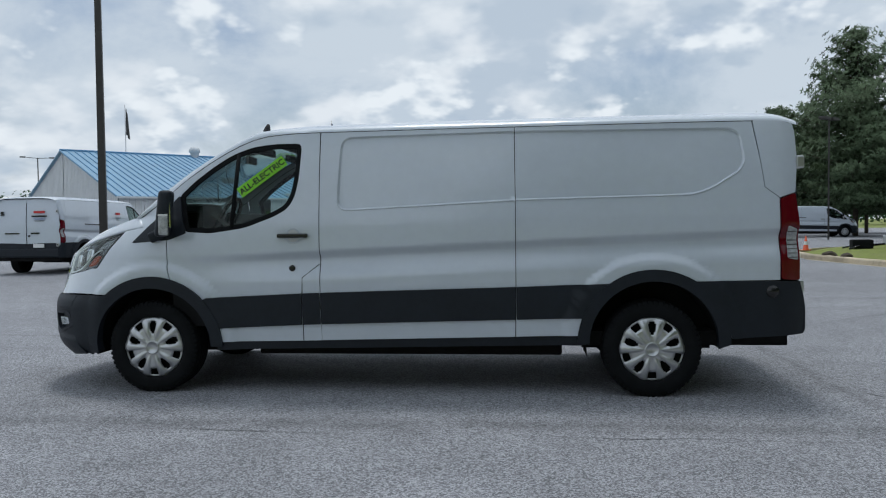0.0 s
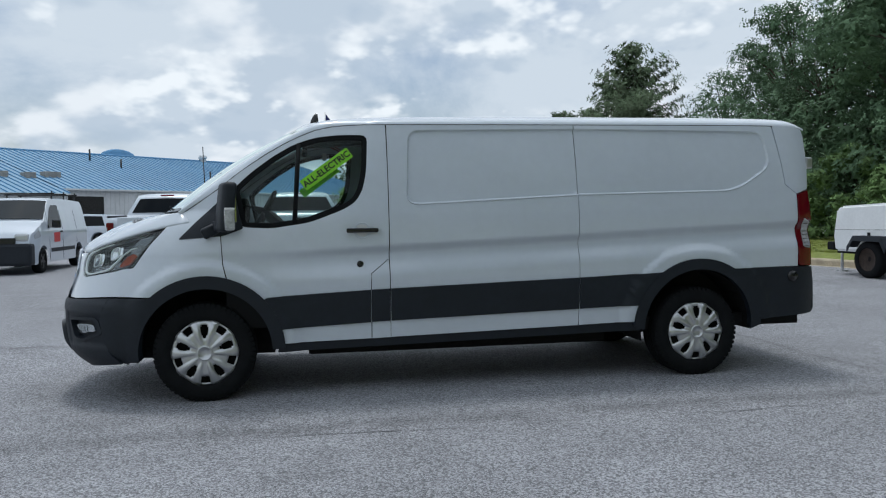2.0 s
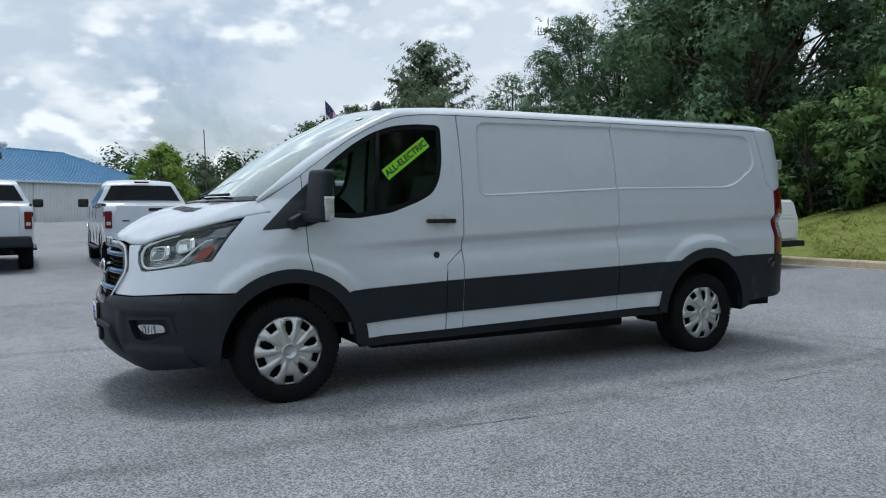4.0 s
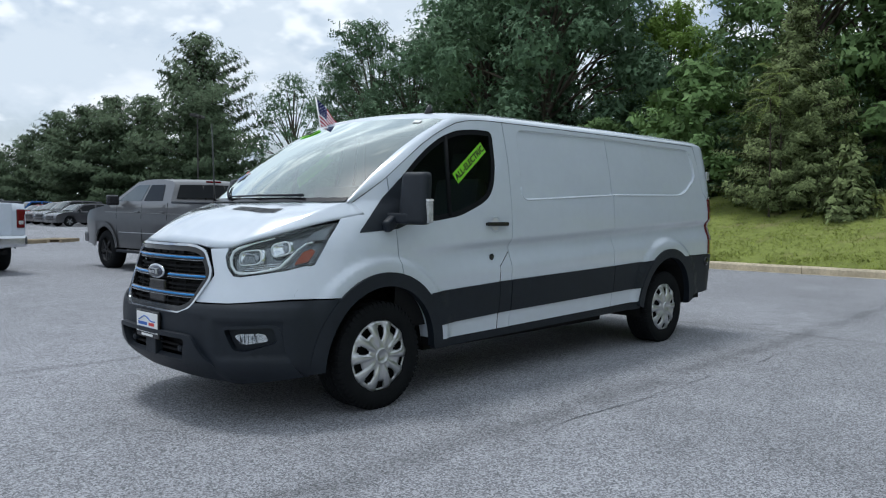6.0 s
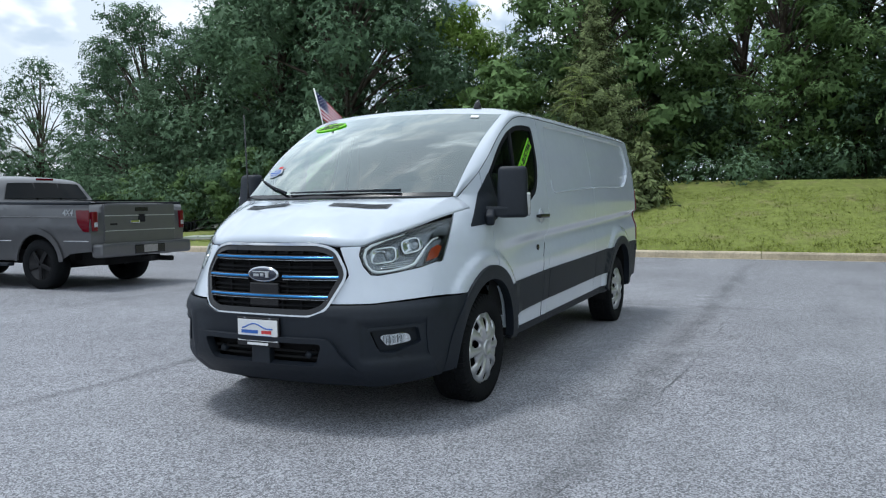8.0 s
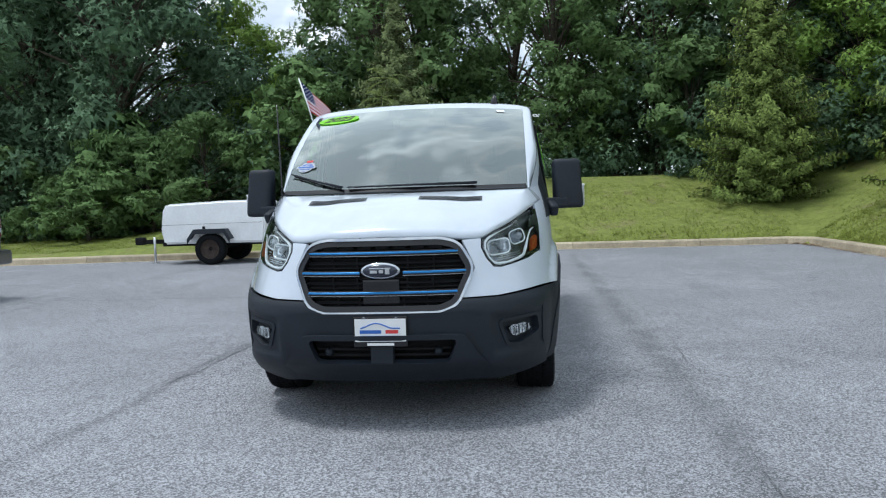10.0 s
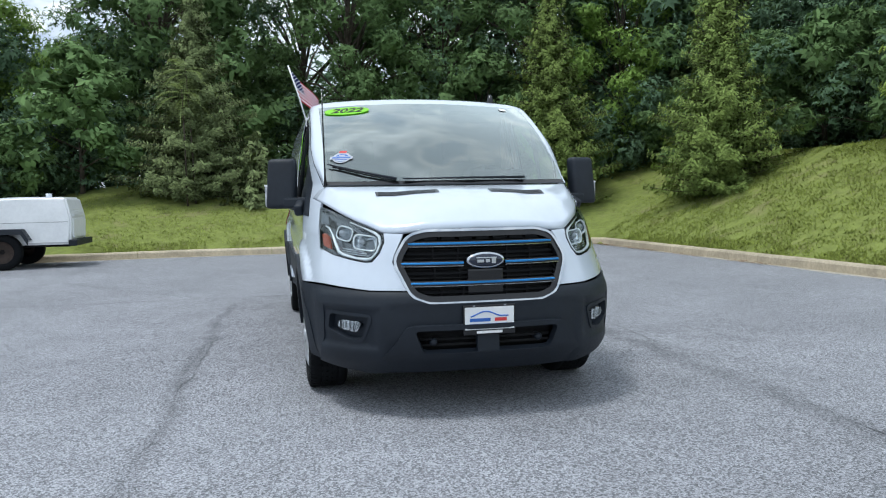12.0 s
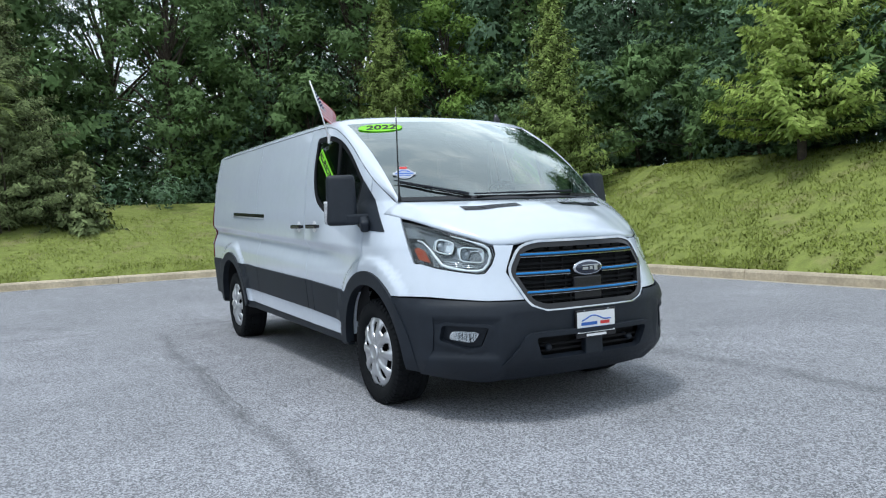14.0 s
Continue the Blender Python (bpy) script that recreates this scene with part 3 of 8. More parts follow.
def skin(regions, fn, step=0.06, off=0.0, lip=0.018, flip=False, mirror=False, rows=()):
    """A curved panel: flat outlines (u, v) with holes, cut into a fine mesh, laid onto the surface fn and given a turned-in edge.
    regions: lists of (loops, depth): depth is how far that region lies below the surface, as a number or a function of (u, v)."""
    bm = bmesh.new()
    for loops in regions:
        es = []
        for lp in loops:
            vs = [bm.verts.new((p[0], p[1], 0)) for p in lp]
            es += [bm.edges.new((vs[i], vs[(i + 1) % len(vs)])) for i in range(len(vs))]
        bmesh.ops.triangle_fill(bm, use_beauty=True, edges=es, normal=(0, 0, 1))
    bmesh.ops.remove_doubles(bm, verts=bm.verts, dist=1e-5)
    us, vs = [v.co.x for v in bm.verts], [v.co.y for v in bm.verts]
    su, sv = step if isinstance(step, tuple) else (step, step)
    for axis, lo, hi, st in ((0, min(us), max(us), su), (1, min(vs), max(vs), sv)):
        n = int((hi - lo) / st)
        for i in range(1, n + 1):
            co, no = [0, 0, 0], [0, 0, 0]
            co[axis], no[axis] = lo + (hi - lo) * i / (n + 1), 1
            bmesh.ops.bisect_plane(bm, geom=bm.verts[:] + bm.edges[:] + bm.faces[:], dist=1e-6, plane_co=co, plane_no=no)
    for r in rows:
        bmesh.ops.bisect_plane(bm, geom=bm.verts[:] + bm.edges[:] + bm.faces[:], dist=1e-6, plane_co=(0, r, 0), plane_no=(0, 1, 0))
    bmesh.ops.recalc_face_normals(bm, faces=bm.faces)
    for f in bm.faces:
        if f.normal.z < 0:
            f.normal_flip()
    flat = [(v.co.x, v.co.y) for v in bm.verts]
    border = [e for e in bm.edges if e.is_boundary]
    normals = []
    for v, (a, b) in zip(bm.verts, flat):
        h = 0.0015
        p = fn(a, b, off)
        n = (fn(a + h, b, off) - fn(a - h, b, off)).cross(fn(a, b + h, off) - fn(a, b - h, off))
        n.normalize()
        normals.append(n)
        v.co = p
    mid = sum((v.co for v in bm.verts), Vector()) / max(1, len(bm.verts))
    out = Vector((mid.x * 0.3, mid.y, (mid.z - 1.0) * 0.3))
    sgn = 1 if sum(n.dot(out) for n in normals) > 0 else -1
    normals = [n * sgn for n in normals]
    bm.verts.index_update()
    if sum(f.normal.dot(normals[f.verts[0].index]) for f in (bm.normal_update() or bm.faces)) < 0:
        bmesh.ops.reverse_faces(bm, faces=bm.faces)
    if lip:
        ring = {}
        for e in border:
            for v in e.verts:
                if v not in ring:
                    n = normals[v.index]
                    ring[v] = (bm.verts.new(v.co), bm.verts.new(v.co - n * lip), n)
        for e in border:
            f0 = e.link_faces[0]
            a, b = e.verts
            for lo in f0.loops:
                if lo.edge == e:
                    a, b = lo.vert, lo.link_loop_next.vert
            bm.faces.new((ring[b][0], ring[a][0], ring[a][1], ring[b][1]))
    me_normals = normals
    if mirror:
        for v in bm.verts:
            v.co.y = -v.co.y
        bmesh.ops.reverse_faces(bm, faces=bm.faces)
        me_normals = [Vector((n.x, -n.y, n.z)) for n in normals]
    return bm, me_normals


def skin_part(name, regions, fn, mat, parent, label="", **kw):
    bm, normals = skin(regions, fn, **kw)
    for f in bm.faces:
        f.smooth = True
    me = bpy.data.meshes.new(name)
    bm.verts.index_update()
    count = len(normals)
    bm.to_mesh(me)
    bm.normal_update()
    full = [tuple(n) for n in normals] + [tuple(v.normal) for v in bm.verts[:][count:]] if len(bm.verts) > count else [tuple(n) for n in normals]
    bm.free()
    me.normals_split_custom_set_from_vertices(full)
    me.materials.append(mat)
    ob = new(name, me)
    ob.parent = parent
    if label:
        tagged(ob, label)
    return ob


def grid_part(name, fn, nu, nv, mat, parent, label="", thick=0.0):
    """A lofted sheet fn(u, v), u and v from 0 to 1."""
    verts = [fn(i / nu, j / nv) for j in range(nv + 1) for i in range(nu + 1)]
    w = nu + 1
    faces = [(j * w + i, j * w + i + 1, (j + 1) * w + i + 1, (j + 1) * w + i) for j in range(nv) for i in range(nu)]
    ob = from_lists(name, verts, faces, mat, parent, label, smooth=True)
    if thick:
        s = ob.modifiers.new("thick", "SOLIDIFY")
        s.thickness, s.offset = thick, 1
    return ob


van = thing("cargo_van", "white long electric cargo van with dark grey cladding on asphalt", "van", pose(-2.9, -0.012, 0, 0, 0, -0.6) @ pose(2.9, 0, 0))

def spaced(pts, r):
    """A rounded outline without points that lie closer than two millimetres."""
    out = []
    for p in round_poly(pts, r):
        if all(math.dist(p, q) > 0.002 for q in out):
            out.append(p)
    return out


EMBOSS_B = spaced([(-0.43, 1.37), (0.888, 1.43), (0.888, 1.945), (-0.40, 1.925)], [0.10, 0.001, 0.001, 0.09])
EMBOSS_B_IN = spaced([(-0.417, 1.3835), (0.86, 1.4425), (0.86, 1.932), (-0.388, 1.912)], [0.09, 0.001, 0.001, 0.08])
EMBOSS_C_IN = spaced([(0.94, 1.445), (2.216, 1.468), (2.526, 1.657), (2.488, 1.922), (0.94, 1.932)], [0.001, 0.11, 0.09, 0.09, 0.001])
EMBOSS_C = spaced([(0.9045, 1.432), (2.22, 1.455), (2.54, 1.65), (2.50, 1.935), (0.9045, 1.945)], [0.001, 0.12, 0.10, 0.10, 0.001])
# the two fields run on through the panel joint
GUARD_B, GUARD_B_IN = inset_poly(EMBOSS_B, -0.0022), inset_poly(EMBOSS_B_IN, 0.0035)
GUARD_C, GUARD_C_IN = inset_poly(EMBOSS_C, -0.0022), inset_poly(EMBOSS_C_IN, 0.0035)
FIELD_B = round_poly([(-0.43, 1.37), (2.2, 1.49), (2.2, 1.965), (-0.40, 1.925)], [0.10, 0.001, 0.001, 0.09])
FIELD_C = round_poly([(-0.4, 1.409), (2.22, 1.455), (2.54, 1.65), (2.50, 1.935), (-0.4, 1.953)], [0.001, 0.12, 0.10, 0.10, 0.001])


def emboss_depth(outline):
    pts = [Vector(p) for p in outline]

    def inside(u, v):
        c = False
        for a, b in zip(pts, pts[1:] + pts[:1]):
            if (a.y > v) != (b.y > v) and u < (b.x - a.x) * (v - a.y) / (b.y - a.y) + a.x:
                c = not c
        return c

    def depth(u, v):
        if not inside(u, v):
            return 0.0
        p = Vector((u, v))
        best = 9.0
        for a, b in zip(pts, pts[1:] + pts[:1]):
            ab = b - a
            t = max(0, min(1, (p - a).dot(ab) / max(1e-9, ab.length_squared)))
            best = min(best, (p - a - ab * t).length)
        return 0.019 * min(1, best / 0.012)

    def point(u, v, off=0.0):
        return Vector((u, -(side_y(u, v) + off - depth(u, v)), v))

    return point


WINDOW = round_poly([(-1.60, 1.225), (-1.655, 1.50), (-1.53, 1.615), (-1.39, 1.72), (-1.24, 1.81), (-1.08, 1.865), (-0.90, 1.885), (-0.70, 1.885), (-0.715, 1.62), (-0.745, 1.48), (-0.80, 1.39), (-0.90, 1.335), (-1.13, 1.25), (-1.40, 1.212)],
                    [0.03, 0.02, 0.05, 0.05, 0.06, 0.06, 0.06, 0.05, 0.05, 0.05, 0.05, 0.06, 0.06, 0.05], 3)

FOLD = tuple(0.885 + 0.0165 * i for i in range(21))


def top_line(x0, x1, n=10):
    return [(x0 + (x1 - x0) * i / n, interp(EDGE, x0 + (x1 - x0) * i / n)) for i in range(n + 1)]


def body_side(mirror):
    kw = dict(mirror=mirror)
    # wing between lamp and door
    lampback = [(front_x(0.885, z), z) for z in (0.755, 0.82, 0.89, 0.945)]
    wing = lampback + [(-2.342, 0.953), (-2.236, 1.103), (-2.138, 1.212), (-2.09, 1.27), (-2.05, 1.312)] + top_line(-2.02, -1.755, 5) + [(-1.748, 1.15), (-1.738, 0.97), (-1.698, 0.80)]
    wing += circle(*ARCH_F, 0.53, 66, 130, 10)
    skin_part("front_wing", [[wing]], side_point, M["white"], van, step=0.028, **kw)
    door = top_line(-1.749, -0.565, 16) + [(-0.562, 1.6), (-0.562, 1.0), (-0.556, 0.40), (-1.345, 0.388)] + circle(*ARCH_F, 0.53, 8, 58, 8) + [(-1.690, 0.80), (-1.731, 0.97), (-1.742, 1.15)]
    d = skin_part("front_door", [[door, WINDOW]], side_point, M["white"], van, step=0.032, rows=FOLD, **kw)
    pane = inset_poly(WINDOW, -0.006)
    skin_part("window_glass", [[pane]], side_point, M["glass"], d, "clear side window glass", step=0.12, off=-0.012, lip=0, **kw)
    skin_part("window_seal", [[inset_poly(WINDOW, -0.004), inset_poly(WINDOW, 0.036)]], side_point, M["rubber"], d, "black window rubber", step=0.08, off=-0.004, lip=0.012, **kw)
    # load-bay panels with pressed fields
    pb = [(-0.553, 0.402), (0.892, 0.432)] + [(0.897, 0.8), (0.897, 1.4)] + top_line(0.892, -0.557, 8)
    if mirror:
        skin_part("cargo_side_panel", [[pb]], side_point, M["white"], van, step=(0.07, 0.03), rows=FOLD, **kw)
    else:
        skin_part("cargo_side_panel", [[pb, GUARD_B], [GUARD_B, EMBOSS_B], [EMBOSS_B, EMBOSS_B_IN], [EMBOSS_B_IN, GUARD_B_IN], [GUARD_B_IN]], emboss_depth(FIELD_B), M["white"], van, step=(0.07, 0.03), rows=FOLD + (1.43, 1.4425, 1.932, 1.945), **kw)
    pc = [(0.898, 0.433), (1.392, 0.445)] + circle(*ARCH_R, 0.535, 172, 58, 18) + [(2.20, 0.838), (2.755, 0.845), (2.755, 1.425), (2.655, 1.50), (2.635, 1.67), (2.592, 1.95)] + top_line(2.588, 0.898, 8) + [(0.902, 1.4), (0.902, 0.8)]
    if mirror:
        skin_part("rear_quarter_panel", [[pc]], side_point, M["white"], van, step=(0.045, 0.03), rows=FOLD, **kw)
    else:
        skin_part("rear_quarter_panel", [[pc, GUARD_C], [GUARD_C, EMBOSS_C], [EMBOSS_C, EMBOSS_C_IN], [EMBOSS_C_IN, GUARD_C_IN], [GUARD_C_IN]], emboss_depth(FIELD_C), M["white"], van, step=(0.045, 0.03), rows=FOLD + (1.432, 1.445, 1.932, 1.945), **kw)
    corner = [(2.759, 1.428), (2.875, 1.465), (2.90, 1.7), (2.895, 1.90)] + top_line(2.88, 2.597, 4) + [(2.640, 1.67), (2.660, 1.503)]
    skin_part("rear_corner_panel", [[corner]], side_point, M["white"], van, step=0.05, **kw)
    for sx, z0, z1 in ((-0.5585, 0.41, 1.94), (0.8965, 0.44, 1.94)):
        fs = -1 if not mirror else 1
        tube("seam_backing", [(sx, fs * (side_y(sx, z0 + (z1 - z0) * i / 40) - (0.022 if mirror or sx < 0 or not 1.43 < z0 + (z1 - z0) * i / 40 < 1.945 else 0.040)), z0 + (z1 - z0) * i / 40) for i in range(41)], 0.014, M["dark"], van, 5)
    # thin tube added along each pressed field's lower edge to draw its highlight line
    for line in () if mirror else ([p for p in EMBOSS_B if p[1] < 1.475], [p for p in EMBOSS_C if p[1] < 1.70 and not (p[0] < 1.0 and p[1] > 1.5)]):
        fs = -1 if not mirror else 1
        fine = [Vector((*q, 0)) for q in line]
        fine = along(fine, 0.02) + [fine[-1]]
        tube("pressed_bead", [(q.x, fs * (side_y(q.x, q.y) + 0.0005), q.y) for q in fine], 0.0055, M["white"], van, 6)
    # cladding and arches
    clad1 = [(-1.34, 0.492), (-0.702, 0.519)] + [(-0.70, 0.756), (-1.43, 0.724)] + circle(*ARCH_F, 0.53, 43, 17, 5)
    clad2 = [(-0.695, 0.520), (-0.560, 0.524), (-0.562, 0.760), (-0.695, 0.757)]
    clad3 = [(-0.55, 0.524), (0.894, 0.560), (0.897, 0.800), (-0.552, 0.761)]
    clad4 = [(0.903, 0.560), (1.36, 0.571)] + circle(*ARCH_R, 0.53, 160, 124, 6) + [(0.903, 0.800)]
    for c in (clad1, clad2, clad3, clad4):
        skin_part("side_cladding", [[c]], side_point, M["black_plastic"], van, "dark grey plastic side cladding", step=0.08, off=0.013, lip=0.012, **kw)
    ringF = circle(*ARCH_F, 0.545, 1, 186, 32) + circle(*ARCH_F, 0.455, 186, 1, 32)
    ringF = [(x, z) for x, z in ringF]
    skin_part("wheel_arch_trim", [[ringF]], side_point, M["black_plastic"], van, "dark plastic wheel-arch lip", step=0.07, off=0.017, lip=0.06, **kw)
    ringR = circle(*ARCH_R, 0.54, 0, 178, 28) + circle(*ARCH_R, 0.455, 181, -4, 28)
    skin_part("wheel_arch_trim", [[ringR]], side_point, M["black_plastic"], van, "dark plastic wheel-arch lip", step=0.07, off=0.017, lip=0.06, **kw)
    sill = [(-1.37, 0.325), (1.40, 0.372), (1.40, 0.440), (0.9, 0.428), (-1.35, 0.383)]
    skin_part("sill", [[sill]], side_point, M["black_plastic"], van, "black plastic sill strip", step=0.10, off=-0.01, lip=0.05, **kw)
    # rear bumper side and lamp
    rb = circle(*ARCH_R, 0.54, 8, 57, 7) + [(2.755, 0.838), (2.90, 0.835), (2.945, 0.69), (2.945, 0.455), (2.43, 0.425)]
    skin_part("rear_bumper_end", [[rb[::-1]]], side_point, M["black_plastic"], van, "dark grey rear bumper end", step=0.06, off=0.012, lip=0.04, **kw)
    lamp = [(2.762, 0.850), (2.90, 0.842), (2.90, 1.25), (2.872, 1.458), (2.762, 1.42)]
    tl = skin_part("tail_lamp", [[round_poly(lamp, 0.02)]], side_point, M["red_lens"], van, "tall red tail lamp with clear middle", step=0.05, off=0.010, lip=0.05, **kw)
    clear = [(2.805, 1.00), (2.885, 0.985), (2.885, 1.20), (2.812, 1.23)]
    rl = skin_part("reverse_lens", [[round_poly(clear, 0.015)]], side_point, M["lamp_glass"], tl, "clear reversing lens", step=0.05, off=0.014, lip=0.01, **kw)
    fs = 1 if mirror else -1
    for k in range(7):
        z = 1.008 + 0.03 * k
        tube("lens_rib", [(x, fs * (side_y(x, z) + 0.0155), z - 0.004) for x in (2.812, 2.85, 2.882)], 0.0035, M["bowl_rib"], rl, 5)


for mirrored in (False, True):
    body_side(mirrored)

# roof
def roof_fn(u, v):
    x0 = -1.22 + (2.92 + 1.22) * u
    f = 2 * v - 1
    f = math.copysign(1 - (1 - abs(f)) ** 1.8, f)
    x = x0 + 0.13 * f * f * (1 - u) ** 3
    e = interp(EDGE, x)
    w = side_y(x, e)
    t = interp(TOP, x0)
    p = Vector((x, -w * f, e + (t - e) * math.sqrt(max(0, 1 - abs(f) ** 4.2))))
    if u < 0.12:
        # runs forward into the top edge of the windscreen
        first = roof_fn(0.12, v) if u else None
        q = glass_edge(-0.862 * f)
        if first is None:
            return q
        r = q.lerp(first, u / 0.12) + Vector((0, 0, 0.030 * math.sin(math.pi * math.sqrt(u / 0.12))))
        e = interp(EDGE, r.x)
        return r.lerp(Vector((r.x, math.copysign(side_y(r.x, e), -f), e)), abs(f) ** 30)
    return p


def cowl(f):
    """Rear edge of the bonnet, f from -1 (driver) to 1."""
    return Vector((-2.25 + 0.22 * f * f, 0.890 * f, 1.330 + 0.005 * f * f))


LAMP_TOP = [(0.0, 1.084), (0.33, 1.080), (0.44, 1.062), (0.555, 1.058), (0.62, 1.093), (0.70, 1.128), (0.77, 1.168), (0.83, 1.211), (0.905, 1.26)]


def bonnet_fn(u, v):
    f = 2 * u - 1
    y = 0.905 * f
    z = interp(LAMP_TOP, abs(y))
    a = Vector((front_x(y, z), y, z))
    b = cowl(f)
    k = v ** 0.85
    p = a.lerp(b, k)
    p.z += (0.072 - 0.050 * abs(f)) * math.sin(math.pi * v ** 0.72) * 0.9 + 0.012 * math.exp(-((abs(f) - 0.62) / 0.1) ** 2) * math.sin(math.pi * v)
    if abs(f) > 0.75:
        p.y = math.copysign(min(abs(p.y), side_y(p.x, p.z) + 0.003), p.y)
    return p


grid_part("bonnet", bonnet_fn, 80, 20, M["white"], van, thick=0.02)


def screen_fn(u, v, off=0.0, s=1.0):
    f = (2 * u - 1) * s
    a = cowl(f * 0.925) + Vector((0.015, 0, 0.005))
    b = Vector((-1.240 + 0.125 * f * f, 0.795 * f, 1.980 - 0.026 * f * f))
    p = a.lerp(b, v)
    n = Vector((-0.52, 0, 0.85))
    return p + n * (0.045 * math.sin(math.pi * v) + off)


grid_part("windscreen", lambda u, v: screen_fn(1 - u, 0.02 + 0.97 * v, 0, 0.998), 32, 20, M["ws_glass"], van, "large sloping windscreen reflecting clouds")


def pillar_fn(s):
    def fn(u, v):
        a = screen_fn(0.0, u) if s < 0 else screen_fn(1.0, u)
        x = -2.03 + (-1.09 + 2.03) * u
        e = interp(EDGE, x)
        b = Vector((x, s * side_y(x, e), e))
        p = a.lerp(b, v)
        p += Vector((-0.2, 0.55 * s, 0.5)) * 0.014 * math.sin(math.pi * v) * (1 + 0.9 * u * u)
        return p
    return fn


for s in (-1, 1):
    grid_part("windscreen_pillar", pillar_fn(s), 24, 8, M["white"], van)


def glass_edge(y):
    """Top edge of the windscreen and, past its corners, of the pillars."""
    corner = screen_fn(1.0, 0.988)
    if abs(y) <= corner.y:
        return screen_fn((y / corner.y + 1) / 2, 0.988)
    b = Vector((-1.09, side_y(-1.09, interp(EDGE, -1.09)), interp(EDGE, -1.09)))
    p = corner.lerp(b, min(1, (abs(y) - corner.y) / (b.y - corner.y)))
    k = math.sin(math.pi * min(1, (abs(y) - corner.y) / (b.y - corner.y)))
    p += Vector((-0.006, 0.014, 0.013)) * k
    return Vector((p.x, math.copysign(p.y, y), p.z))


grid_part("roof", roof_fn, 90, 40, M["white"], van)
for s in (-1, 1):
    xs = [-2.0 + 0.115 * i for i in range(41)]
    tube("roof_joint", [(x, s * (side_y(x, interp(EDGE, x)) + 0.0005), interp(EDGE, x)) for x in xs], 0.0025, M["dark"], van, 5)

# ---------- van front ----------
GRILLE = round_poly([(-0.33, 0.665), (0.33, 0.665), (0.425, 0.70), (0.512, 0.895), (0.43, 1.036), (0.33, 1.062), (-0.33, 1.062), (-0.43, 1.036), (-0.512, 0.895), (-0.425, 0.70)], [0.03, 0.03, 0.06, 0.05, 0.05, 0.04, 0.04, 0.05, 0.05, 0.06], 4)
lamp_back = [(side_y(x, z) - relief(x, z), z) for x, z in ((-2.341, 0.957), (-2.238, 1.100), (-2.143, 1.207))]
LAMP = [(0.557, 1.048), (0.62, 1.083), (0.70, 1.118), (0.77, 1.158)] + [(y - 0.003, z) for y, z in lamp_back[::-1]] + [(0.823, 0.925), (0.736, 0.902), (0.66, 0.888), (0.625, 0.893), (0.585, 0.94), (0.556, 1.0)]


def normal_off(p, fn, u, v, off, s):
    """Moves p off the surface fn along its outward normal."""
    h = 0.004
    n = (fn(u + h, v) - fn(u - h, v)).cross(fn(u, v + h) - fn(u, v - h)).normalized()
    if n.x * -0.6 + n.y * s < 0:
        n = -n
    return p + n * off


def bumper_depth(y, z):
    """Sculpted face of the bumper: chamfered top, recessed middle, belly at the bottom."""
    d = 0.012 * smooth01(0.745, 0.695, z) - 0.010 * smooth01(0.66, 0.62, z) * smooth01(0.60, 0.52, abs(y))
    d -= 0.016 * smooth01(0.165, 0.12, abs(abs(y) - 0.75)) * smooth01(0.125, 0.085, abs(z - 0.525))
    return d + 0.012 * smooth01(0.42, 0.34, z)


def bumper_front(u, v, off=0.0):
    return normal_off(front_point(u, v), front_point, u, v, off + bumper_depth(u, v), 1 if u > 0 else -1)


def lamp_cell(lamp, s, y0, z0, w, h, tilt, bead):
    """One light unit: bright rim, chromed cup and a clear bead."""
    c, k = math.cos(radians(tilt)), math.sin(radians(tilt))
    loop = round_poly([(-w / 2, -h / 2), (w / 2, -h / 2), (w / 2, h / 2), (-w / 2, h / 2)], min(w, h) * 0.36, 5)
    n = len(loop)

    def at(q, f, d):
        y, z = y0 + (q[0] * c - q[1] * k) * f, z0 + (q[0] * k + q[1] * c) * f
        return Vector((front_x(y0, z0) + 0.55 * (front_x(y, z) - front_x(y0, z0)) + d, s * y * 0.99, z))

    verts, faces = [], []
    for f, d in ((1.14, 0.050), (1.10, 0.036), (1.03, 0.030), (0.96, 0.034), (0.80, 0.052), (0.55, 0.066), (0.2, 0.072)):
        verts += [at(q, f, d) for q in loop]
    for r in range(6):
        faces += [(r * n + i, r * n + (i + 1) % n, (r + 1) * n + (i + 1) % n, (r + 1) * n + i) for i in range(n)]
    faces.append(tuple(range(6 * n, 7 * n)))
    cup = from_lists("lamp_cup", verts, faces, M["cup"], lamp, "chromed light cup", smooth=True)
    bm = bmesh.new()
    add_tube(bm, [at(q, 1.06, 0.027) for q in loop + loop[:1]], 0.0045, 6, cap=False)
    part("cup_rim", bm, M["drl"], cup)
    bm = bmesh.new()
    bmesh.ops.create_uvsphere(bm, u_segments=18, v_segments=10, radius=bead)
    bmesh.ops.transform(bm, matrix=Matrix.Translation(at((0.1 * w, 0), 1, 0.058)) @ Matrix.Diagonal((0.7, 1, 0.9, 1)), verts=bm.verts)
    part("lamp_bead", bm, M["glass_bead"], cup, smooth=True)


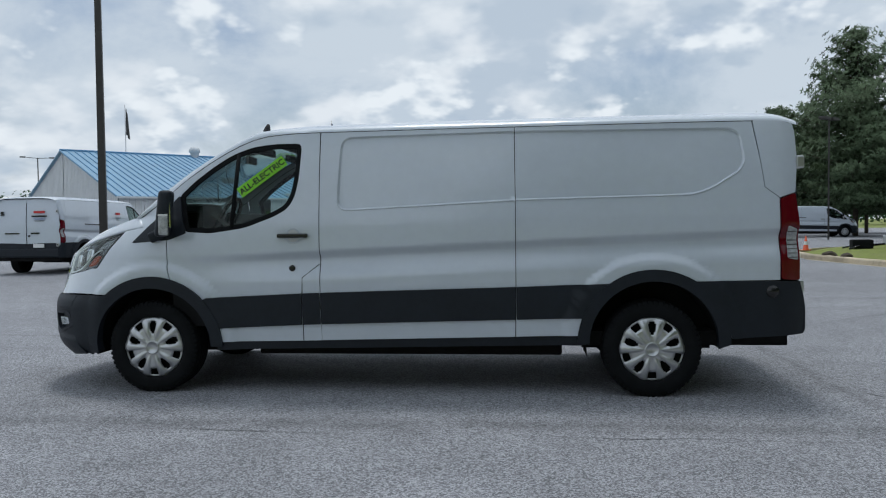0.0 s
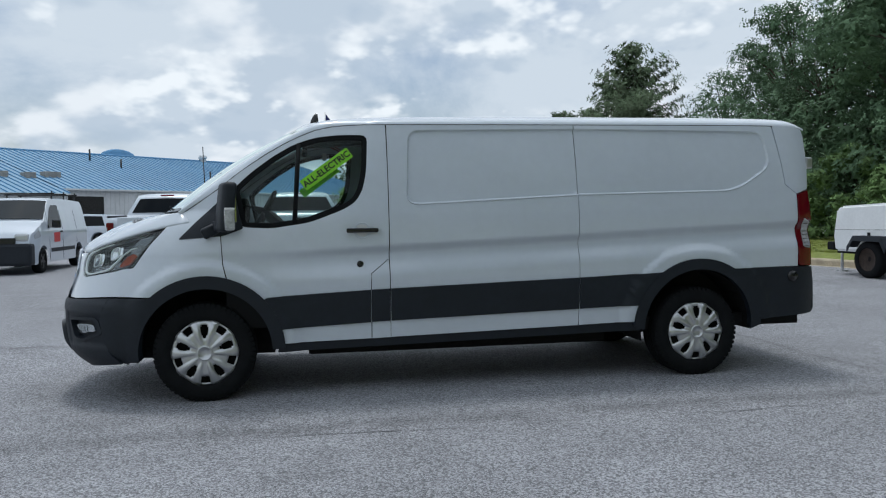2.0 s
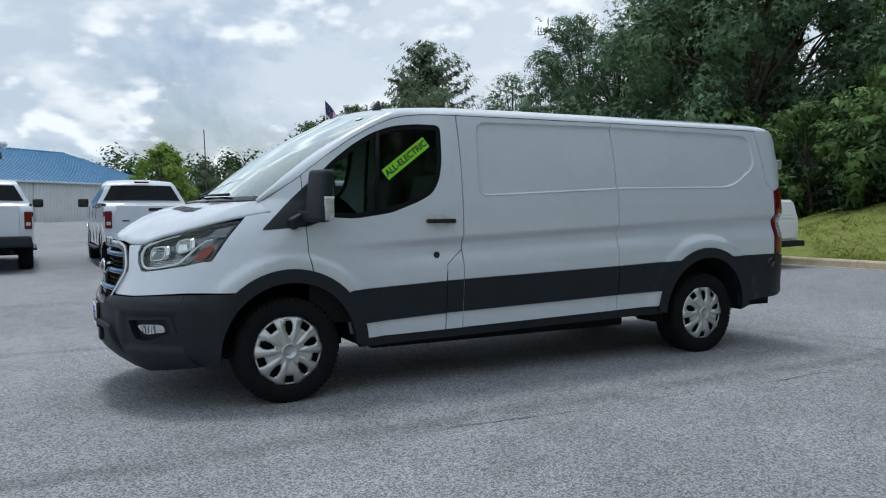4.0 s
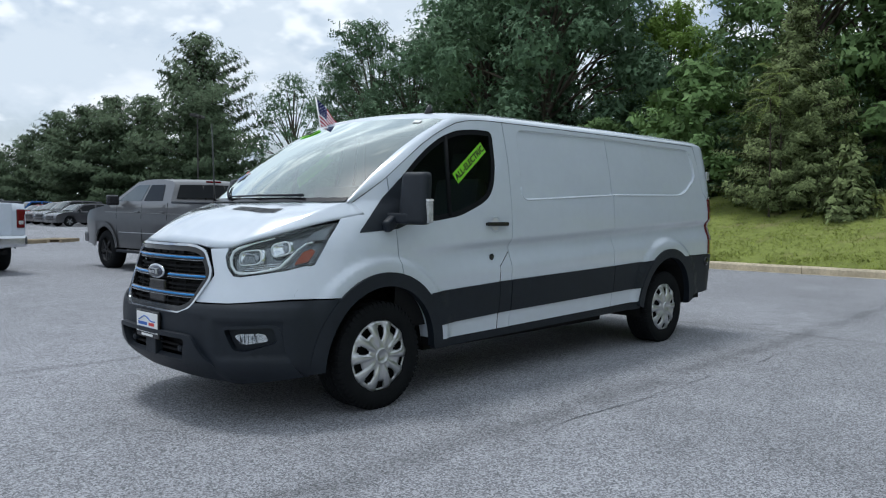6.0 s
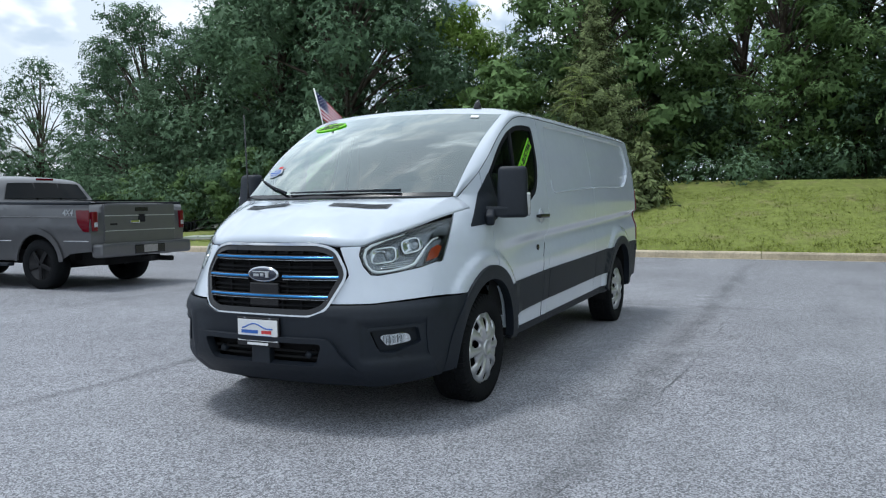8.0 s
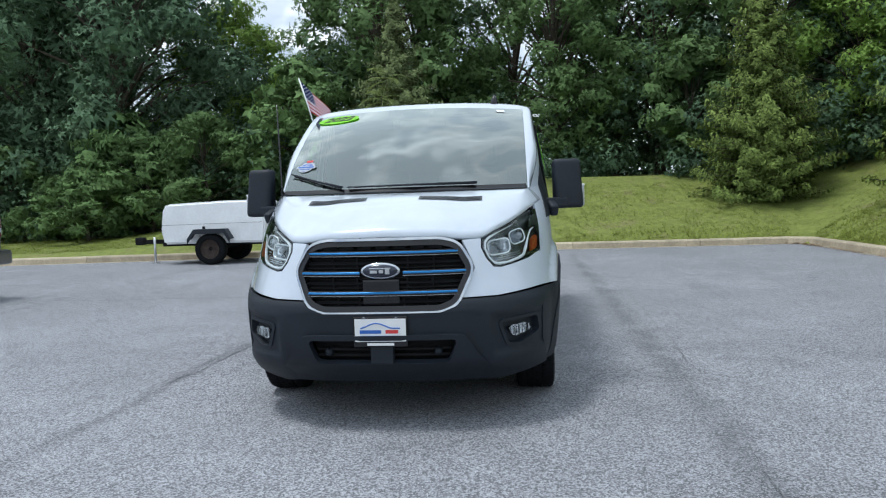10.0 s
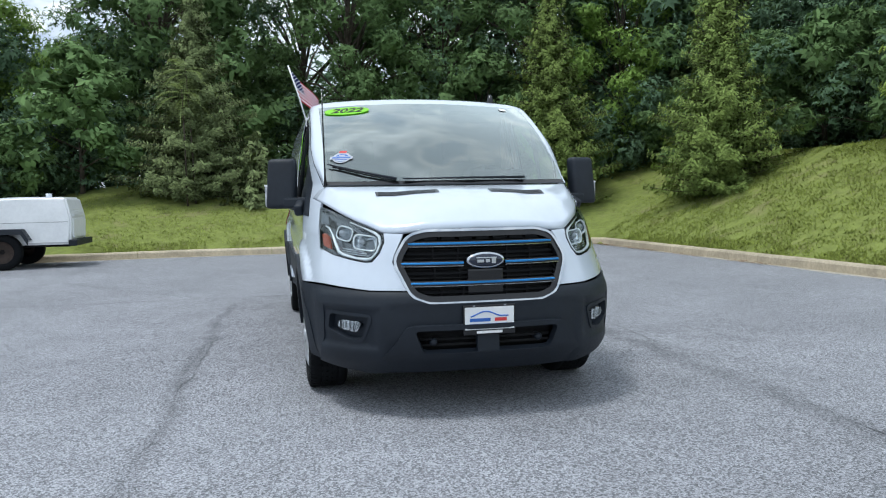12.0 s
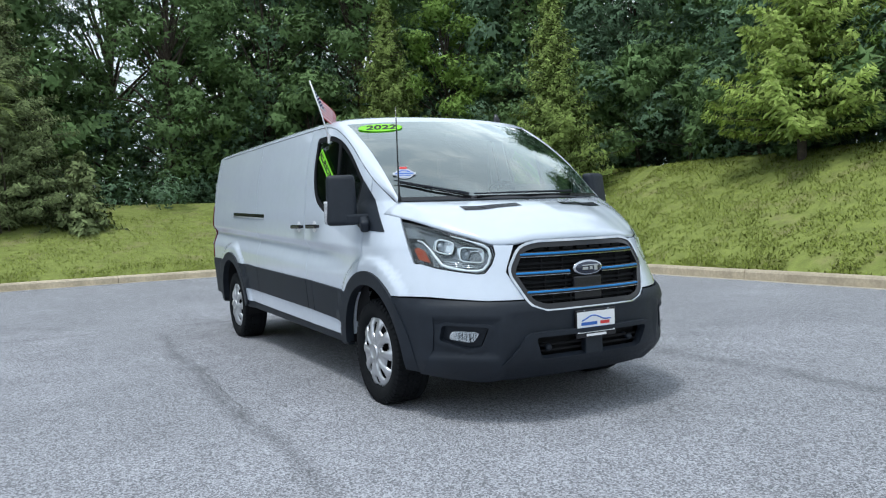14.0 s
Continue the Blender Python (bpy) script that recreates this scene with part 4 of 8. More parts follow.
def front_side(s):
    fl = lambda u, v, off=0.0: Vector((front_x(u, v) - off, s * u, v))
    fascia = [(0.446, 0.733), (0.65, 0.733), (0.885, 0.755), (0.885, 0.945), (0.873, 0.947), (0.823, 0.920), (0.736, 0.897), (0.66, 0.883), (0.622, 0.888), (0.580, 0.937), (0.551, 1.0), (0.552, 1.051), (0.45, 1.047), (0.505, 0.93), (0.519, 0.89)]
    skin_part("front_fascia", [[fascia]], fl, M["white"], van, step=0.04)
    # headlamp: bowl, bezel, light cups, light guide, amber corner, lens
    lamp = skin_part("headlamp", [[LAMP]], lambda u, v, off=0.0: Vector((front_x(u, v) + 0.078 - 0.05 * smooth01(0.75, 0.93, u) + 0.03 * math.sin(9 * v + 5 * u), s * u * 0.985, v)), M["bowl"], van, "clear headlamp with two chromed cups and amber corner", step=0.03, lip=0)
    skin_part("lamp_bezel", [[inset_poly(LAMP, 0.0005), inset_poly(LAMP, 0.007)]], fl, M["gloss_black"], lamp, step=0.05, off=-0.003, lip=0.02)
    skin_part("lamp_lens", [[LAMP]], fl, M["lens"], lamp, "clear plastic lens", step=0.05, off=0.001, lip=0)
    lamp_cell(lamp, s, 0.655, 0.995, 0.120, 0.080, 8, 0.020)
    lamp_cell(lamp, s, 0.760, 1.046, 0.080, 0.076, 18, 0.026)
    for k in range(3):
        y0, y1 = 0.63 + 0.012 * k, 0.80 - 0.01 * k
        z = 0.918 + 0.012 * k
        bm = bmesh.new()
        add_tube(bm, [(front_x(y0 + (y1 - y0) * i / 6, z + 0.02 * i / 6) + 0.045, s * (y0 + (y1 - y0) * i / 6), z + 0.02 * i / 6) for i in range(7)], 0.003, 5)
        part("reflector_fin", bm, M["cup"], lamp)
    bar = [(0.72, 1.112), (0.65, 1.080), (0.595, 1.052), (0.575, 1.03), (0.573, 0.99), (0.592, 0.943), (0.618, 0.912), (0.645, 0.902), (0.70, 0.904), (0.765, 0.923), (0.792, 0.940), (0.806, 0.985), (0.820, 1.040), (0.834, 1.078), (0.85, 1.088)]
    bm = bmesh.new()
    add_tube(bm, [(front_x(y, z) + 0.014, s * y * 0.998, z) for y, z in bar], [0.004] * 2 + [0.009] * 10 + [0.005] * 3, 8)
    part("light_bar", bm, M["drl"], lamp, "white daytime light guide")
    flat = lambda u, v, off=0.0: Vector((u, s * (side_y(u, v) - relief(u, v) + off), v))
    skin_part("amber_corner", [[round_poly([(-2.452, 0.955), (-2.374, 0.973), (-2.322, 1.035), (-2.345, 1.048), (-2.392, 1.028), (-2.428, 0.985)], 0.008)]], flat, M["amber"], lamp, "amber side marker", step=0.03, off=-0.003, lip=0.015)
    skin_part("lamp_mask", [[round_poly([(-2.36, 1.095), (-2.30, 1.102), (-2.252, 1.102), (-2.185, 1.178), (-2.30, 1.150)], 0.006)]], flat, M["bowl"], lamp, step=0.03, off=-0.004, lip=0.012)
    # bumper flank
    def sd(u, v, off=0.0):
        fn = lambda a, b: Vector((a, s * side_y(a, b), b))
        k = smooth01(-2.35, -2.55, u)
        return normal_off(fn(u, v), fn, u, v, off + bumper_depth(0.9, v) * k, s)
    flank = [(front_x(0.879, z), z) for z in (0.30, 0.36, 0.45, 0.55, 0.65, 0.742)] + [(-2.28, 0.742)] + circle(*ARCH_F, 0.535, 132, 186, 9) + [(-2.39, 0.28)]
    skin_part("bumper_flank", [[flank]], sd, M["black_plastic"], van, "dark grey bumper corner", step=0.04, off=0.0085, lip=0.03)
    # fog lamp pocket
    pocket = round_poly(FOG, 0.022)
    skin_part("fog_pocket", [[pocket]], lambda u, v, off=0.0: Vector((front_x(u, v) + 0.035, s * u * 0.985, v)), M["black_plastic"], van, "black fog lamp recess", step=0.05, lip=0)
    fb = lambda u, v, off=0.0: Vector((1, s, 1)) * bumper_front(u, v, off)
    skin_part("fog_surround", [[inset_poly(pocket, -0.014), inset_poly(pocket, 0.004)]], fb, M["black_plastic"], van, step=0.04, off=0.016, lip=0.05)
    lens = round_poly([(0.705, 0.552), (0.815, 0.558), (0.828, 0.508), (0.725, 0.488)], 0.018)
    fog = skin_part("fog_lamp", [[lens]], lambda u, v, off=0.0: Vector((front_x(u, v) + 0.014 + 0.012 * math.sin(140 * u), s * u * 0.99, v)), M["cup"], van, "small clear fog lamp", step=0.012, lip=0.03)
    for k in range(5):
        y = 0.733 + 0.016 * k
        tube("fog_rib", [(front_x(y, z) + 0.004, s * y * 0.99, z) for z in (0.503, 0.525, 0.546)], 0.002, M["bowl"], fog, 5)
    skin_part("fog_lens", [[lens]], fl, M["lens"], fog, step=0.03, off=-0.004, lip=0)


FOG = [(0.650, 0.585), (0.856, 0.598), (0.866, 0.500), (0.755, 0.448), (0.690, 0.458)]
M["glass_bead"] = material("projector_bead", (0.30, 0.33, 0.36), 0.04, 0.6, coat=1.0)
M["cup"] = material("chromed_cup", (0.72, 0.75, 0.77), 0.14, 1.0, vary=0.1, scale=25)
M["bowl"] = material("lamp_bowl", (0.15, 0.165, 0.175), 0.24, 0.9, vary=0.15, scale=20)
M["drl"] = material("light_guide", (0.74, 0.78, 0.80), 0.3, coat=0.5)
for s in (-1, 1):
    front_side(s)

# bumper with lower opening
INTAKE = round_poly([(-0.37, 0.380), (0.37, 0.380), (0.42, 0.510), (-0.42, 0.510)], 0.03)
PLATE_BACK = [(-0.885, 0.30), (-0.62, 0.262), (0.62, 0.262), (0.885, 0.30), (0.885, 0.742), (0.65, 0.722), (0.447, 0.722), (0.425, 0.690), (0.33, 0.656), (-0.33, 0.656), (-0.425, 0.690), (-0.447, 0.722), (-0.65, 0.722), (-0.885, 0.742)]
pockets = [round_poly([(s * y, z) for y, z in FOG], 0.022) for s in (-1, 1)]
bumper = skin_part("front_bumper", [[PLATE_BACK, INTAKE] + pockets], bumper_front, M["black_plastic"], van, "dark grey textured plastic front bumper", step=0.03, off=0.010, lip=0.03)
skin_part("bumper_step", [[round_poly([(-0.66, 0.265), (0.66, 0.265), (0.53, 0.43), (0.47, 0.532), (0.40, 0.540), (-0.40, 0.540), (-0.47, 0.532), (-0.53, 0.43)], 0.03), inset_poly(INTAKE, -0.002)]], front_point, M["black_plastic"], bumper, step=0.05, off=0.042, lip=0.035)
skin_part("intake_back", [[INTAKE]], front_point, M["dark"], bumper, step=0.1, off=-0.06, lip=0)
for z in (0.42, 0.455):
    bm = bmesh.new()
    add_tube(bm, [(front_x(y, z) + 0.02, y, z) for y in [i * 0.076 - 0.38 for i in range(11)]], 0.009, 6)
    part("intake_bar", bm, M["dark"], bumper)
for y in (-0.31, 0.31):
    bm = bmesh.new()
    add_lathe(bm, [(0.022, 0.06), (0.022, 0.0), (0.016, -0.012), (0.001, -0.014)], "x", 16, (front_x(y, 0.44) + 0.005, y, 0.44))
    part("tow_eye_cover", bm, M["black_plastic"], bumper)
box("tow_cover", front_x(0, 0.43) - 0.03, front_x(0, 0.43) + 0.02, -0.065, 0.065, 0.375, 0.50, M["black_plastic"], bumper, 0.008)

# grille
grille = skin_part("grille", [[GRILLE]], front_point, M["dark"], van, "dark grille with blue-edged bars and a chrome frame", step=0.08, off=-0.05, lip=0)
skin_part("grille_frame", [[inset_poly(GRILLE, -0.011), inset_poly(GRILLE, 0.003)]], front_point, M["grille_chrome"], grille, "chrome surround", step=0.06, off=0.014, lip=0.05)
skin_part("grille_inner_frame", [[inset_poly(GRILLE, 0.003), inset_poly(GRILLE, 0.034)]], front_point, M["gloss_black"], grille, step=0.06, off=0.006, lip=0.04)


def half_at(z):
    """Half width of the grille opening at height z."""
    return interp([(0.68, 0.38), (0.72, 0.41), (0.80, 0.45), (0.895, 0.485), (0.95, 0.455), (1.0, 0.425), (1.04, 0.40)], z)


def grille_bar(z, y0, y1, h, dep, mat, name, off=0.0):
    ys = [y0 + (y1 - y0) * i / 10 for i in range(11)]
    verts, faces = [], []
    for y in ys:
        x = front_x(y, z) - off
        verts += [(x + dep, y, z - h), (x + 0.006, y, z - h), (x, y, z - h * 0.4), (x, y, z + h * 0.4), (x + 0.006, y, z + h), (x + dep, y, z + h)]
    for i in range(10):
        for k in range(5):
            faces.append((i * 6 + k, i * 6 + 6 + k, i * 6 + 7 + k, i * 6 + 1 + k))
    faces += [tuple(range(6)), tuple(60 + k for k in range(5, -1, -1))]
    return from_lists(name, verts, faces, mat, grille)


for z in (0.985, 0.875, 0.765):
    w = half_at(z)
    spans = [(-w, -0.125), (0.125, w)] if z == 0.875 else [(-w, w)]
    for a, b in spans:
        grille_bar(z, a, b, 0.017, 0.05, M["gloss_black"], "grille_bar", 0.004)
        grille_bar(z + 0.004, a * 0.985, b * 0.985, 0.0075, 0.01, M["blue_trim"], "blue_strip", 0.008)
        grille_bar(z - 0.011, a * 0.985, b * 0.985, 0.0032, 0.01, M["chrome"], "bright_strip", 0.006)
for z in (1.035, 0.93, 0.82, 0.715):
    w = half_at(z)
    grille_bar(z, -w, w, 0.008, 0.03, M["interior"], "grille_rail", -0.022)
    for y in (-0.62 * w, -0.31 * w, 0.31 * w, 0.62 * w):
        box("grille_rib", front_x(y, z) + 0.026, front_x(y, z) + 0.05, y - 0.005, y + 0.005, z - 0.042, z + 0.042, M["dark"], grille)
    for dz in (-0.026, 0.026):
        if z + dz < 1.04:
            grille_bar(z + dz, -half_at(z + dz), half_at(z + dz), 0.004, 0.02, M["dark"], "grille_slat", -0.026)
    for i in range(7):
        if z > 1.0:
            y = (i - 3) * 0.10
            box("grille_cell", front_x(y, z) + 0.008, front_x(y, z) + 0.03, y - 0.038, y + 0.038, z - 0.028, z - 0.004, M["interior"], grille, 0.004)
box("sensor_cover", front_x(0, 0.8) - 0.003, front_x(0, 0.8) + 0.03, -0.105, 0.105, 0.70, 0.845, M["gloss_black"], grille, 0.012, "black radar cover")
# oval badge
bm = bmesh.new()
bmesh.ops.create_uvsphere(bm, u_segments=36, v_segments=14, radius=1)
bmesh.ops.transform(bm, matrix=Matrix.Translation((front_x(0, 0.9) - 0.022, 0, 0.893)) @ Matrix.Diagonal((0.016, 0.112, 0.047, 1)), verts=bm.verts)
M["badge"] = material("badge_blue_black", (0.008, 0.014, 0.035), 0.15, coat=0.5)
badge = part("oval_badge", bm, M["chrome"], grille, "dark oval badge with a chrome rim", True)
bm = bmesh.new()
bmesh.ops.create_uvsphere(bm, u_segments=36, v_segments=14, radius=1)
bmesh.ops.transform(bm, matrix=Matrix.Translation((front_x(0, 0.9) - 0.024, 0, 0.893)) @ Matrix.Diagonal((0.023, 0.102, 0.039, 1)), verts=bm.verts)
part("badge_field", bm, M["badge"], badge, smooth=True)
for a, b, z0, z1 in ((-0.055, -0.03, -0.018, 0.016), (-0.06, 0.06, 0.012, 0.018), (-0.02, 0.005, -0.012, 0.006), (0.015, 0.055, -0.012, 0.004)):
    box("badge_bar", front_x(0, 0.9) - 0.0475, front_x(0, 0.9) - 0.038, a, b, 0.893 + z0, 0.893 + z1, M["silver"], badge, 0.002)
# front plate
px = front_x(0, 0.57) - 0.034
plate = box("licence_plate", px, px + 0.02, -0.152, 0.152, 0.478, 0.648, M["gloss_black"], van, 0.006, "white dealer plate in a black frame")
box("plate_card", px - 0.003, px + 0.002, -0.143, 0.143, 0.508, 0.634, M["paper"], plate, 0.001)
for a, b, c, d, mat in ((-0.005, 0.115, 0.553, 0.572, "blue_ink"), (-0.10, -0.03, 0.553, 0.572, "red_ink"), (-0.10, 0.115, 0.535, 0.541, "blue_ink")):
    box("plate_bar", px - 0.005, px - 0.002, a, b, c, d, M[mat], plate)
bm = bmesh.new()
add_tube(bm, [(px - 0.004, 0.11 - 0.22 * i / 12, 0.582 + 0.028 * math.sin(math.pi * min(1, i / 9.5)) ** 1.5) for i in range(13)], 0.004, 6)
part("plate_swoosh", bm, M["blue_ink"], plate)
box("plate_bar", px - 0.003, px + 0.002, -0.075, 0.075, 0.486, 0.500, M["paper"], plate)
for y in (-0.09, 0.09):
    box("plate_screw", px - 0.004, px + 0.002, y - 0.006, y + 0.006, 0.637, 0.646, M["chrome"], plate)

# ---------- wheels ----------
def build_wheel(parent, x, s, r, name="wheel", cover=True, rim_mat=None, width=0.235, face=0.955, slots=10, rimr=0.228):
    w = new(name)
    w.parent = parent
    w.location = (x, s * face, r - 0.006)
    R = r
    bm = bmesh.new()
    prof = [(rimr - 0.01, -0.02), (rimr + 0.012, 0.0), (rimr + 0.035, 0.010), (R - 0.045, 0.014), (R - 0.02, 0.004), (R - 0.006, -0.014), (R, -0.035)]
    for k in range(1, 5):
        y = -0.035 - (width - 0.07) * k / 5
        prof += [(R, y + 0.006), (R - 0.010, y + 0.004), (R - 0.010, y - 0.004), (R, y - 0.006)]
    prof += [(R, -width + 0.035), (R - 0.006, -width + 0.014), (R - 0.03, -width), (rimr, -width + 0.01), (rimr - 0.03, -width + 0.02)]
    add_lathe(bm, [(a, s * b) for a, b in prof], "y", 64)
    bm.normal_update()
    part("tyre", bm, M["rubber"], w, "black rubber tyre")
    # shoulder blocks
    verts, faces = [], []
    for k in range(56):
        a0, a1 = 2 * math.pi * k / 56, 2 * math.pi * (k + 0.62) / 56
        b = len(verts)
        for a in (a0, a1):
            for rr, yy in ((R - 0.042, 0.0145), (R - 0.006, 0.003), (R + 0.0012, -0.016), (R + 0.0012, -0.064)):
                verts.append((math.cos(a) * rr, s * yy, math.sin(a) * rr))
        faces += [(b + i, b + i + 1, b + i + 5, b + i + 4) for i in range(3)] + [(b, b + 3, b + 2, b + 1), (b + 4, b + 5, b + 6, b + 7)]
    for k in range(44):
        for y0, y1, lag in ((-0.070, -0.112, 0.3), (-0.120, -0.165, 0.7)):
            b = len(verts)
            for a in (2 * math.pi * (k + lag) / 44, 2 * math.pi * (k + lag + 0.7) / 44):
                for rr, yy in ((R - 0.008, y0), (R + 0.001, y0), (R + 0.001, y1), (R - 0.008, y1)):
                    verts.append((math.cos(a) * rr, s * yy, math.sin(a) * rr))
            faces += [(b + i, b + i + 1, b + i + 5, b + i + 4) for i in range(3)] + [(b, b + 3, b + 2, b + 1), (b + 4, b + 5, b + 6, b + 7)]
    from_lists("tread", verts, faces, M["rubber"], w)
    rm = rim_mat or M["silver"]
    bm = bmesh.new()
    add_lathe(bm, [(0.02, s * -0.06), (rimr, s * -0.05), (rimr, s * -0.012)], "y", 40)
    part("wheel_disc", bm, M["dark"], w, "dark steel wheel behind the cover")
    # cover: a dished disc with cut-outs
    bm = bmesh.new()
    seg = slots * 12
    radii = [0.0, 0.05, 0.062, 0.085, 0.105, 0.125, 0.145, 0.165, 0.185, 0.20, 0.215, rimr + 0.004]
    scale = rimr / 0.228
    rings = []
    for rr in radii[1:]:
        ring = []
        for k in range(seg):
            a = 2 * math.pi * k / seg
            f = (k % 12) / 12
            dome = 0.016 - 0.03 * max(0, (rr - 0.12) / 0.11) ** 2 + (0.004 if rr < 0.06 else 0)
            edge = abs(f - 0.5)
            ridge = 0.010 * smooth01(0.20, 0.42, edge) if rr > 0.07 else 0
            ring.append(bm.verts.new((math.cos(a) * rr * scale, s * (dome + ridge), math.sin(a) * rr * scale)))
        rings.append(ring)
    c = bm.verts.new((0, s * 0.022, 0))
    for k in range(seg):
        bm.faces.new((c, rings[0][k], rings[0][(k + 1) % seg]))
    for i in range(len(rings) - 1):
        r0 = radii[i + 1]
        for k in range(seg):
            f = ((k % 12) + 0.5) / 12
            big = (k // 12) % 2 == 0
            lo, hi, half = (0.105, 0.190, 0.26) if big else (0.165, 0.205, 0.27)
            hw = half * math.sin(math.pi * (0.22 + 0.6 * (r0 - lo) / (hi - lo))) if big else half
            if lo <= r0 < hi - 0.004 and abs(f - 0.5) < hw:
                continue
            bm.faces.new((rings[i][k], rings[i + 1][k], rings[i + 1][(k + 1) % seg], rings[i][(k + 1) % seg]))
    for f in bm.faces:
        f.smooth = True
    es = [e for e in bm.edges if e.is_boundary]
    ret = bmesh.ops.extrude_edge_only(bm, edges=es)
    bmesh.ops.translate(bm, vec=(0, -s * 0.012, 0), verts=[g for g in ret["geom"] if isinstance(g, bmesh.types.BMVert)])
    bmesh.ops.recalc_face_normals(bm, faces=bm.faces)
    cv = part("wheel_cover", bm, rm, w, "silver plastic wheel cover with slots")
    bm = bmesh.new()
    add_lathe(bm, [(0.054 * scale, s * 0.018), (0.052 * scale, s * 0.028), (0.044 * scale, s * 0.030), (0.042 * scale, s * 0.025), (0.0, s * 0.026)], "y", 24)
    part("centre_cap", bm, rm, cv)
    return w


for x in (-1.872, 1.872):
    for s in (-1, 1):
        build_wheel(van, x, s, 0.352)

# ---------- underside ----------
box("floor_pan", -1.4, 2.85, -0.84, 0.84, 0.36, 0.46, M["dark"], van)
box("battery_pack", -1.15, 1.25, -0.62, 0.62, 0.24, 0.38, M["dark"], van, 0.02)
box("front_subframe", -2.75, -1.4, -0.62, 0.62, 0.27, 0.5, M["dark"], van)
for x in (ARCH_F[0], ARCH_R[0]):
    for s in (-1, 1):
        bm = bmesh.new()
        n = 20
        vs = []
        for i in range(n + 1):
            a = math.pi * (i / n * 1.06 - 0.01)
            for y in (0.955, 0.62):
                vs.append(bm.verts.new((x + 0.475 * math.cos(a), s * y, 0.36 + 0.475 * math.sin(a))))
        for i in range(n):
            bm.faces.new((vs[2 * i], vs[2 * i + 1], vs[2 * i + 3], vs[2 * i + 2]))
        part("arch_liner", bm, M["dark"], van)
        if x < 0:
            grid_part("arch_flange", lambda u, v: Vector((x + 0.462 * math.cos(radians(6 + 46 * u)), s * (0.945 - 0.10 * v), 0.36 + 0.462 * math.sin(radians(6 + 46 * u)))), 12, 2, M["white"], van, "white painted inner edge of the wheel arch")
        box("arch_inner_wall", x - 0.48, x + 0.48, s * 0.60 - 0.01, s * 0.60 + 0.01, 0.3, 0.86, M["dark"], van)
    tube("axle", [(x, -0.8, 0.34), (x, 0.8, 0.34)], 0.05, M["dark"], van)
# rear
for s in (-1, 1):
    grid_part("rear_door", lambda u, v: Vector((2.93 - 0.03 * u * u - 0.06 * v ** 4, s * (0.003 + u * (side_y(2.90, 0.6 + 1.34 * v) * 0.985 - 0.003)), 0.6 + 1.40 * v)), 8, 12, M["white"], van)
box("rear_bumper", 2.80, 2.965, -0.90, 0.90, 0.455, 0.69, M["black_plastic"], van, 0.04)
box("rear_step", 2.80, 2.93, -0.88, 0.88, 0.66, 0.84, M["black_plastic"], van, 0.02)
for s in (-1, 1):
    for z in (1.68, 0.79):
        box("door_hinge", 2.89, 2.948, s * 0.86 - 0.03, s * 0.86 + 0.03, z - 0.045, z + 0.045, M["silver"], van, 0.012)
        box("hinge_bolt", 2.945, 2.953, s * 0.86 - 0.012, s * 0.86 + 0.012, z - 0.02, z + 0.02, M["interior"], van, 0.003)

# ---------- van details ----------
def bonnet_at(x, y, off=0.0):
    f = y / 0.905
    z = interp(LAMP_TOP, abs(y))
    a, b = front_x(y, z), cowl(f).x
    k = min(0.999, max(0.001, (x - a) / (b - a)))
    p = bonnet_fn((f + 1) / 2, k ** (1 / 0.85))
    return Vector((x, p.y, p.z + off))


for s in (-1, 1):
    vent = grid_part("bonnet_vent", lambda u, v: bonnet_at(cowl((0.165 + 0.385 * u) / 0.89).x - 0.235 + 0.075 * v, s * (0.165 + 0.385 * u), 0.0035), 12, 3, M["gloss_black"], van, "black bonnet vent")
    for k in range(3):
        grid_part("vent_slat", lambda u, v: bonnet_at(cowl((0.18 + 0.355 * u) / 0.89).x - 0.225 + 0.022 * k + 0.008 * v, s * (0.18 + 0.355 * u), 0.0055), 8, 1, M["black_plastic"], vent)


def on_screen(y, v, off=0.012):
    f = y / (0.925 * 0.89 * (1 - v) + 0.795 * v)
    return screen_fn((f + 1) / 2, v, off)


for pts in ([(-0.50, 0.035), (-0.1, 0.035), (0.34, 0.030)], [(0.38, 0.03), (0.6, 0.10), (0.80, 0.175)]):
    bm = bmesh.new()
    add_tube(bm, [on_screen(y, v, 0.022) for y, v in pts], [0.010, 0.007, 0.005], 6)
    wp = part("wiper", bm, M["black_plastic"], van, "black wiper arm and blade")
    bm = bmesh.new()
    add_tube(bm, [on_screen(y * 0.96, v - 0.012, 0.010) for y, v in pts], 0.005, 5)
    part("wiper_blade", bm, M["rubber"], wp)
# scuttle below the glass
grid_part("scuttle", lambda u, v: cowl((2 * u - 1) * 0.915) + Vector((0.09 * v - 0.005, 0, 0.006 + 0.022 * v)), 28, 2, M["black_plastic"], van, "black plastic scuttle panel")
# dark band round the windscreen
for a, b, c, d in ((0, 1, 0.0, 0.035),):
    grid_part("windscreen_band", lambda u, v: screen_fn(a + (b - a) * u, c + (d - c) * v, 0.003, 0.99), 24, 16, M["gloss_black"], van, "black printed glass edge")
# sensor housing behind the glass
grid_part("sensor_housing", lambda u, v: screen_fn(0.42 + 0.16 * u + (0.03 * (1 - v) if u < 0.5 else -0.03 * (1 - v)), 0.84 + 0.13 * v, -0.012), 6, 4, M["gloss_black"], van, "black camera housing")
